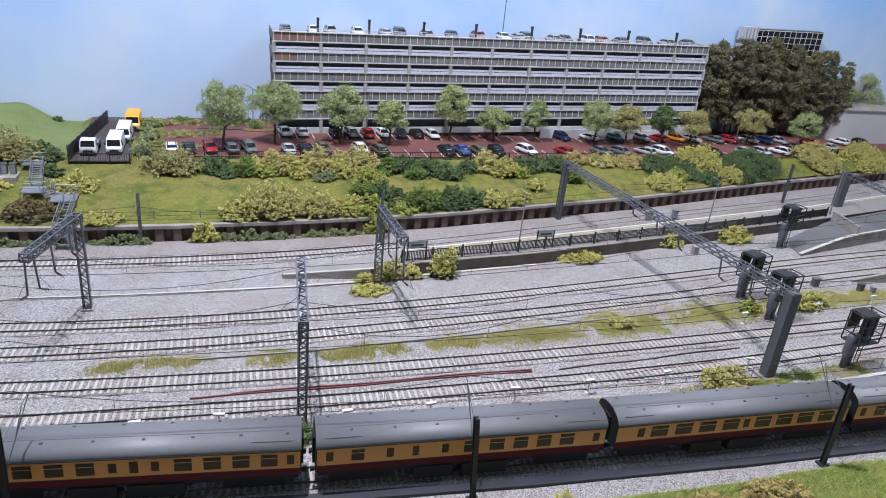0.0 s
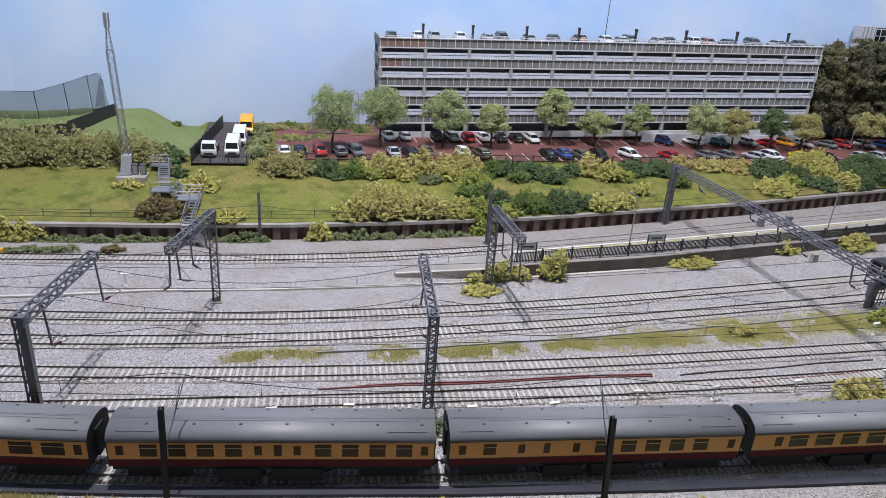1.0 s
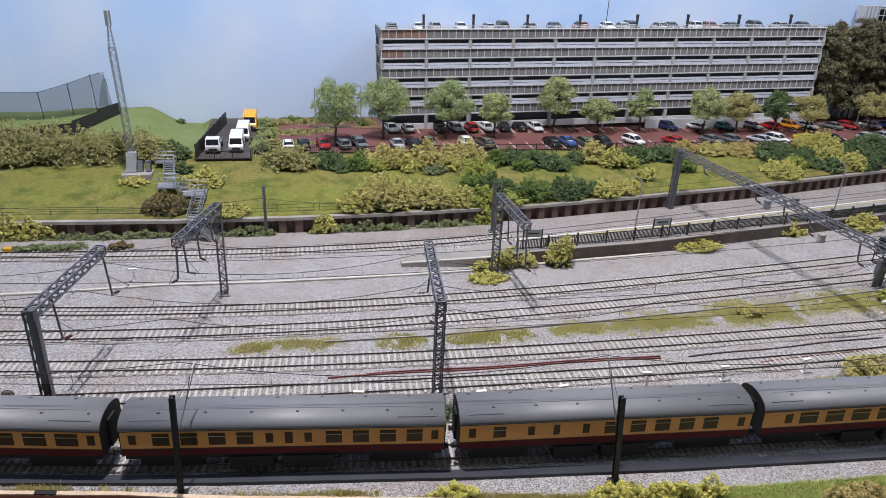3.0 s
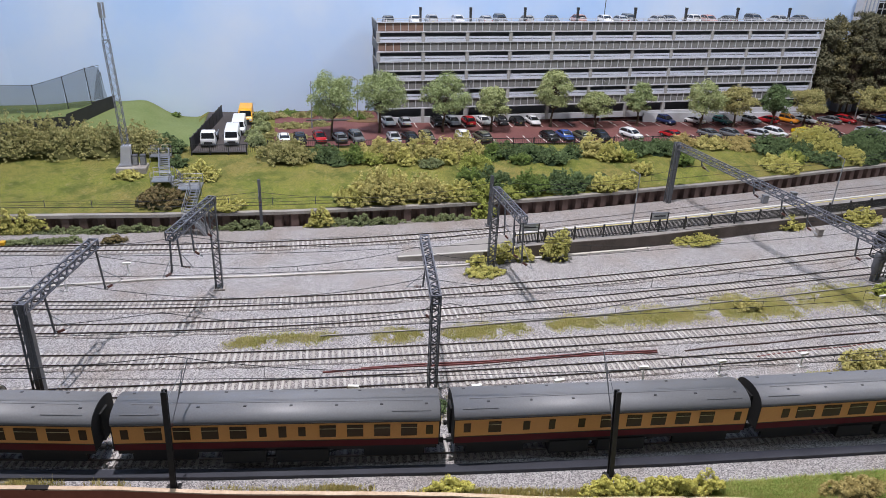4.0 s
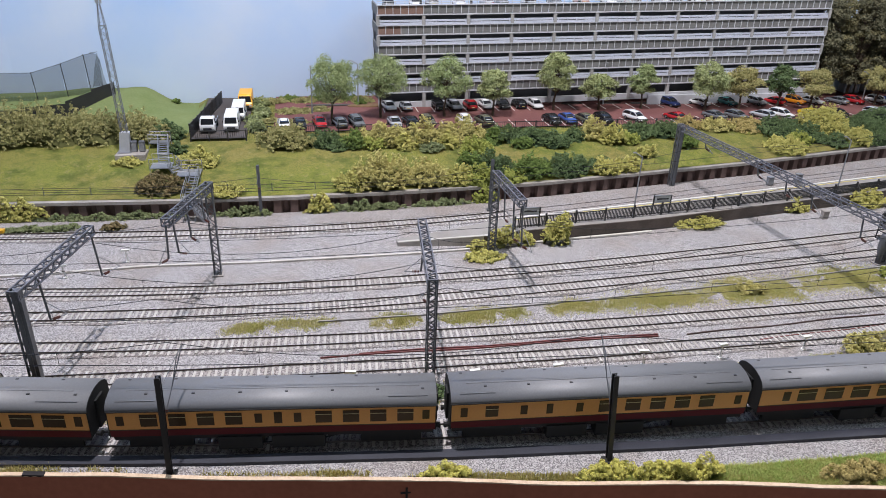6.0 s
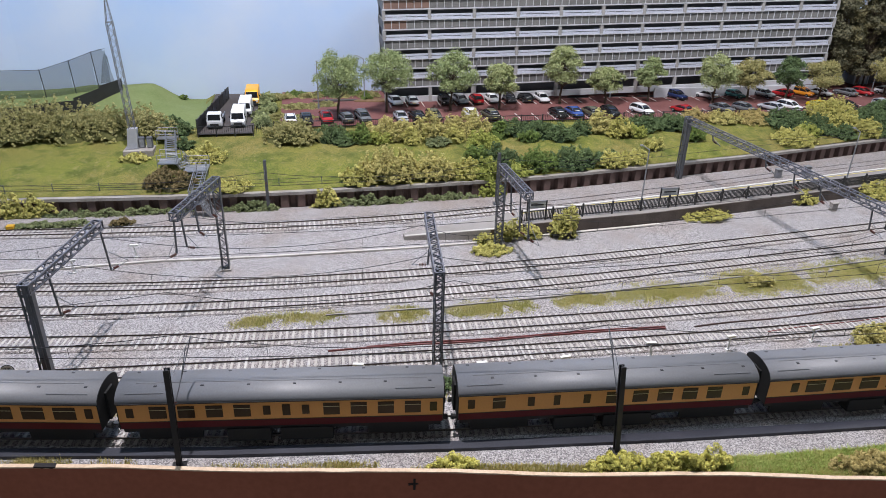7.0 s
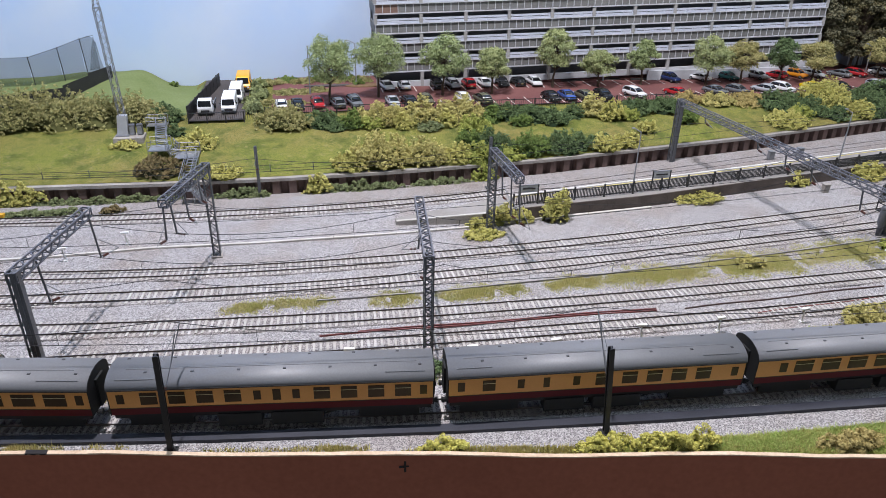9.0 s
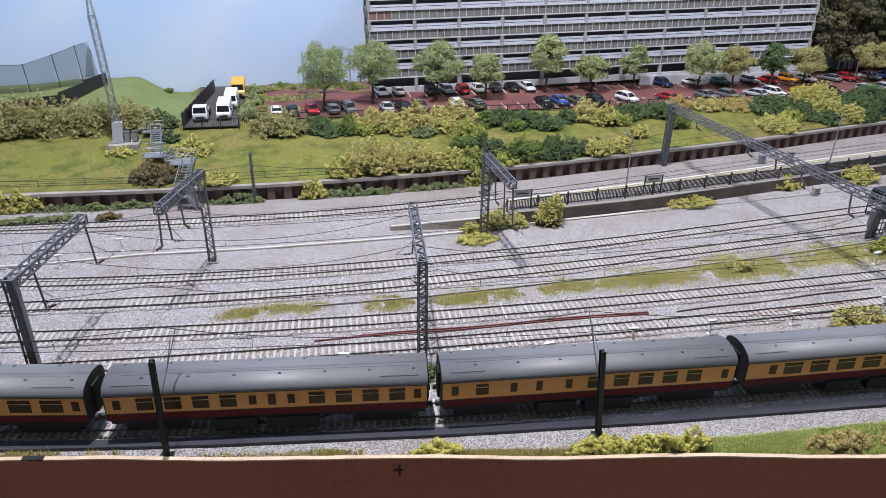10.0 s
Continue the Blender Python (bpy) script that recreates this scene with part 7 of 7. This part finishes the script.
    for k in range(14):
        q = -1 if k % 2 else 1
        part("roof_vent", Mesh().box((-L * 0.92 + C_LEN * 0.92 * k / 13, q * w * 0.48, C_ZT - 0.0014), (0.0026, 0.0017, 0.0012)), ROOF_DARK, t)
    part("roof_pipe", Mesh().rod((-L * 0.9, -w * 0.30, C_ZT - 0.0004), (L * 0.9, -w * 0.30, C_ZT - 0.0004), 0.0004, seg=5), ROOF, t)
    part("rain_strip", Mesh().rod((L * 0.70, -w * 0.80, C_Z1 + 0.0075), (L * 0.95, -w * 0.80, C_Z1 + 0.0075), 0.0004, seg=5), ROOF, t)
    part("rain_strip", Mesh().rod((-L * 0.95, -w * 0.80, C_Z1 + 0.0075), (-L * 0.72, -w * 0.80, C_Z1 + 0.0075), 0.0004, seg=5), ROOF, t)
    return t


SECOND = [(-0.81, 0.007, 0.0095)] + [(-0.66 + 0.20 * k, 0.0178, 0.0118) for k in range(4)] + [(0.075, 0.0065, 0.0095)] + [(0.22 + 0.193 * k, 0.0178, 0.0118) for k in range(4)] + [(0.945, 0.006, 0.0095)]
CORRIDOR = [(-0.93, 0.006, 0.009)] + [(-0.76 + 0.17 * k, 0.0135, 0.0118) for k in range(4)] + [(-0.10, 0.006, 0.009), (0.02, 0.0065, 0.011), (0.14, 0.006, 0.009)] + [(0.30 + 0.17 * k, 0.0135, 0.0118) for k in range(4)] + [(0.94, 0.006, 0.009)]
BRAKE = [(-0.92, 0.006, 0.009), (-0.74, 0.011, 0.011), (-0.53, 0.006, 0.009), (-0.36, 0.0055, 0.010), (-0.16, 0.006, 0.009), (0.02, 0.0135, 0.0118)] + [(0.20 + 0.17 * k, 0.0135, 0.0118) for k in range(4)] + [(0.93, 0.006, 0.009)]
PITCH = 0.277
X_GAP = -0.422
KIND_LABEL = "crimson and cream railway coach with a curved grey roof"
for k, pat in enumerate((SECOND, CORRIDOR, BRAKE, SECOND, CORRIDOR, SECOND)):
    coach(X_GAP + PITCH * (k - 0.5), pat, KIND_LABEL)

# locomotive and tender, ahead of the coaches
def ring(x, r, zc, n=16):
    return [(x, r * math.cos(2 * math.pi * i / n), zc + r * math.sin(2 * math.pi * i / n)) for i in range(n)]


def wheelset(parent, x, r, spokes):
    for s in (-1, 1):
        wh = part("wheel", Mesh().loft([ring_y(x, r, s * 0.0085), ring_y(x, r, s * 0.0103)]), UNDER, parent)
        if spokes:
            m = Mesh()
            for q in range(10):
                a = math.pi * q / 10
                m.bar((x - r * 0.85 * math.cos(a), s * 0.0106, r - r * 0.85 * math.sin(a)), (x + r * 0.85 * math.cos(a), s * 0.0106, r + r * 0.85 * math.sin(a)), 0.0008)
            part("spokes", m, GREENP, wh)


def ring_y(x, r, y, n=20):
    return [(x + r * math.cos(2 * math.pi * i / n), y, r + r * math.sin(2 * math.pi * i / n)) for i in range(n)]


loco = thing("steam_locomotive", "dark green steam locomotive with brass fittings and red buffer beam", "locomotive", m=track_pose("front", -0.960))
part("smokebox", Mesh().loft([ring(-0.070, 0.0005, 0.038), ring(-0.0695, 0.0105, 0.038), ring(-0.068, 0.0125, 0.038), ring(-0.046, 0.0125, 0.038)]), SMOKE, loco, smooth=True)
part("boiler", Mesh().loft([ring(-0.046, 0.0122, 0.038), ring(0.008, 0.0142, 0.0395)]), GREENP, loco, smooth=True)
fb = [(-0.0155, 0.020), (-0.0155, 0.046), (-0.012, 0.0525), (0.012, 0.0525), (0.0155, 0.046), (0.0155, 0.020)]
part("firebox", Mesh().loft([[(x, y, z) for y, z in fb] for x in (0.008, 0.047)]), GREENP, loco, bevel=0.0006)
for x in (-0.045, -0.028, -0.010, 0.007):
    part("boiler_band", Mesh().loft([ring(x, 0.0126 + (x + 0.046) * 0.037, 0.038 + (x + 0.046) * 0.028), ring(x + 0.0009, 0.0126 + (x + 0.046) * 0.037, 0.038 + (x + 0.046) * 0.028)]), BRASS if x == 7 else SMOKE, loco)
part("chimney", Mesh().loft([[(-0.058 + r * math.cos(t), r * math.sin(t), z) for t in spread(0, 2 * math.pi, 0.5)[:-1]] for r, z in ((0.0058, 0.049), (0.0044, 0.0515), (0.0042, 0.058), (0.0052, 0.0595), (0.0050, 0.061))]), SMOKE, loco)
part("safety_valve", Mesh().loft([[(0.0 + r * math.cos(t), r * math.sin(t), z) for t in spread(0, 2 * math.pi, 0.5)[:-1]] for r, z in ((0.0052, 0.0515), (0.0036, 0.054), (0.0032, 0.059), (0.0016, 0.060))]), BRASS, loco, "polished brass safety valve bonnet")
cabm = Mesh()
for s in (-1, 1):
    cabm.box((0.060, s * 0.0175, 0.034), (0.024, 0.001, 0.028))
cabm.box((0.0485, 0, 0.042), (0.001, 0.035, 0.026))
part("cab", cabm, GREENP, loco)
part("cab_roof", Mesh().loft([[(x, -0.0185 * math.cos(a), 0.053 + 0.006 * math.sin(a)) for a in spread(0, math.pi, 0.4)] for x in (0.047, 0.076)]), SMOKE, loco)
part("running_plate", Mesh().box((-0.008, 0, 0.0215), (0.150, 0.037, 0.0014)), SMOKE, loco)
for x in (-0.022, 0.006, 0.034):
    for s in (-1, 1):
        part("splasher", Mesh().loft([[(x + 0.0135 * math.cos(a), s * yy, 0.0215 + 0.0075 * math.sin(a)) for a in spread(0, math.pi, 0.3)] for yy in (0.009, 0.0165)]), GREENP, loco)
    wheelset(loco, x, 0.0125, True)
for x in (-0.071, -0.049):
    wheelset(loco, x, 0.0065, False)
for s in (-1, 1):
    part("cylinder", Mesh().rod((-0.068, s * 0.0155, 0.0135), (-0.052, s * 0.0155, 0.0135), 0.0055, seg=14), SMOKE, loco)
    part("connecting_rod", Mesh().bar((-0.052, s * 0.0140, 0.0135), (0.006, s * 0.0135, 0.0125), 0.0010, 0.0018).bar((-0.022, s * 0.0130, 0.0118), (0.034, s * 0.0130, 0.0118), 0.0009, 0.0018), PALE_STEEL, loco)
    part("buffer", Mesh().rod((-0.084, s * 0.0115, 0.0155), (-0.090, s * 0.0115, 0.0155), 0.0018, 0.0032), RED_BEAM, loco)
    part("handrail", Mesh().rod((-0.066, s * 0.0128, 0.043), (0.006, s * 0.0148, 0.044), 0.0004, seg=5), PALE_STEEL, loco)
part("buffer_beam", Mesh().box((-0.0835, 0, 0.0165), (0.0014, 0.036, 0.0085)), RED_BEAM, loco)
part("frame", Mesh().box((-0.005, 0, 0.014), (0.152, 0.012, 0.012)), UNDER, loco)

tender = thing("locomotive_tender", "dark green locomotive tender loaded with black coal", "tender", m=track_pose("front", -0.797))
tb = Mesh()
for s in (-1, 1):
    tb.loft([[(x, s * 0.0175, 0.0195), (x, s * 0.0175, 0.042), (x, s * 0.0185, 0.0445), (x, s * 0.0177, 0.0447), (x, s * 0.0165, 0.042), (x, s * 0.0165, 0.0195)] for x in (-0.066, 0.066)])
tb.box((0.066, 0, 0.031), (0.001, 0.034, 0.023)).box((-0.066, 0, 0.031), (0.001, 0.034, 0.023)).box((0, 0, 0.036), (0.131, 0.033, 0.0012))
part("tank", tb, GREENP, tender)
cm = Mesh()
rows = []
for i in range(22):
    x = -0.058 + 0.085 * i / 21
    rows.append([(x, -0.0155 + 0.031 * j / 10, 0.037 + 0.010 * math.sin(math.pi * i / 21) ** 0.5 * math.sin(math.pi * (j + 0.3) / 10.6) ** 0.6 + 0.0016 * rng.random()) for j in range(11)])
cm.loft(rows, caps=False, closed=False)
part("coal_load", cm, COAL, tender, "heaped black coal")
part("filler_dome", Mesh().loft([[(0.047 + r * math.cos(t), r * math.sin(t), z) for t in spread(0, 2 * math.pi, 0.45)[:-1]] for r, z in ((0.0068, 0.037), (0.0066, 0.040), (0.0045, 0.0425), (0.001, 0.043))]), SMOKE, tender, smooth=True)
part("rear_plate", Mesh().box((0.0305, 0, 0.041), (0.001, 0.034, 0.012)), GREENP, tender)
part("running_plate", Mesh().box((0, 0, 0.0185), (0.138, 0.037, 0.0014)), SMOKE, tender)
part("frame", Mesh().box((0, -0.0145, 0.0125), (0.130, 0.0014, 0.0085)).box((0, 0.0145, 0.0125), (0.130, 0.0014, 0.0085)), UNDER, tender)
for x in (-0.043, 0.0, 0.043):
    wheelset(tender, x, 0.0082, False)
part("buffer_beam", Mesh().box((0.0692, 0, 0.0158), (0.0014, 0.035, 0.0075)), SMOKE, tender)
for s in (-1, 1):
    part("buffer", Mesh().rod((0.0695, s * 0.0115, 0.0155), (0.0755, s * 0.0115, 0.0155), 0.0018, 0.003), SMOKE, tender)
part("emblem", Mesh().box((0.0, -0.0181, 0.032), (0.006, 0.0006, 0.005)), BRASS, tender)
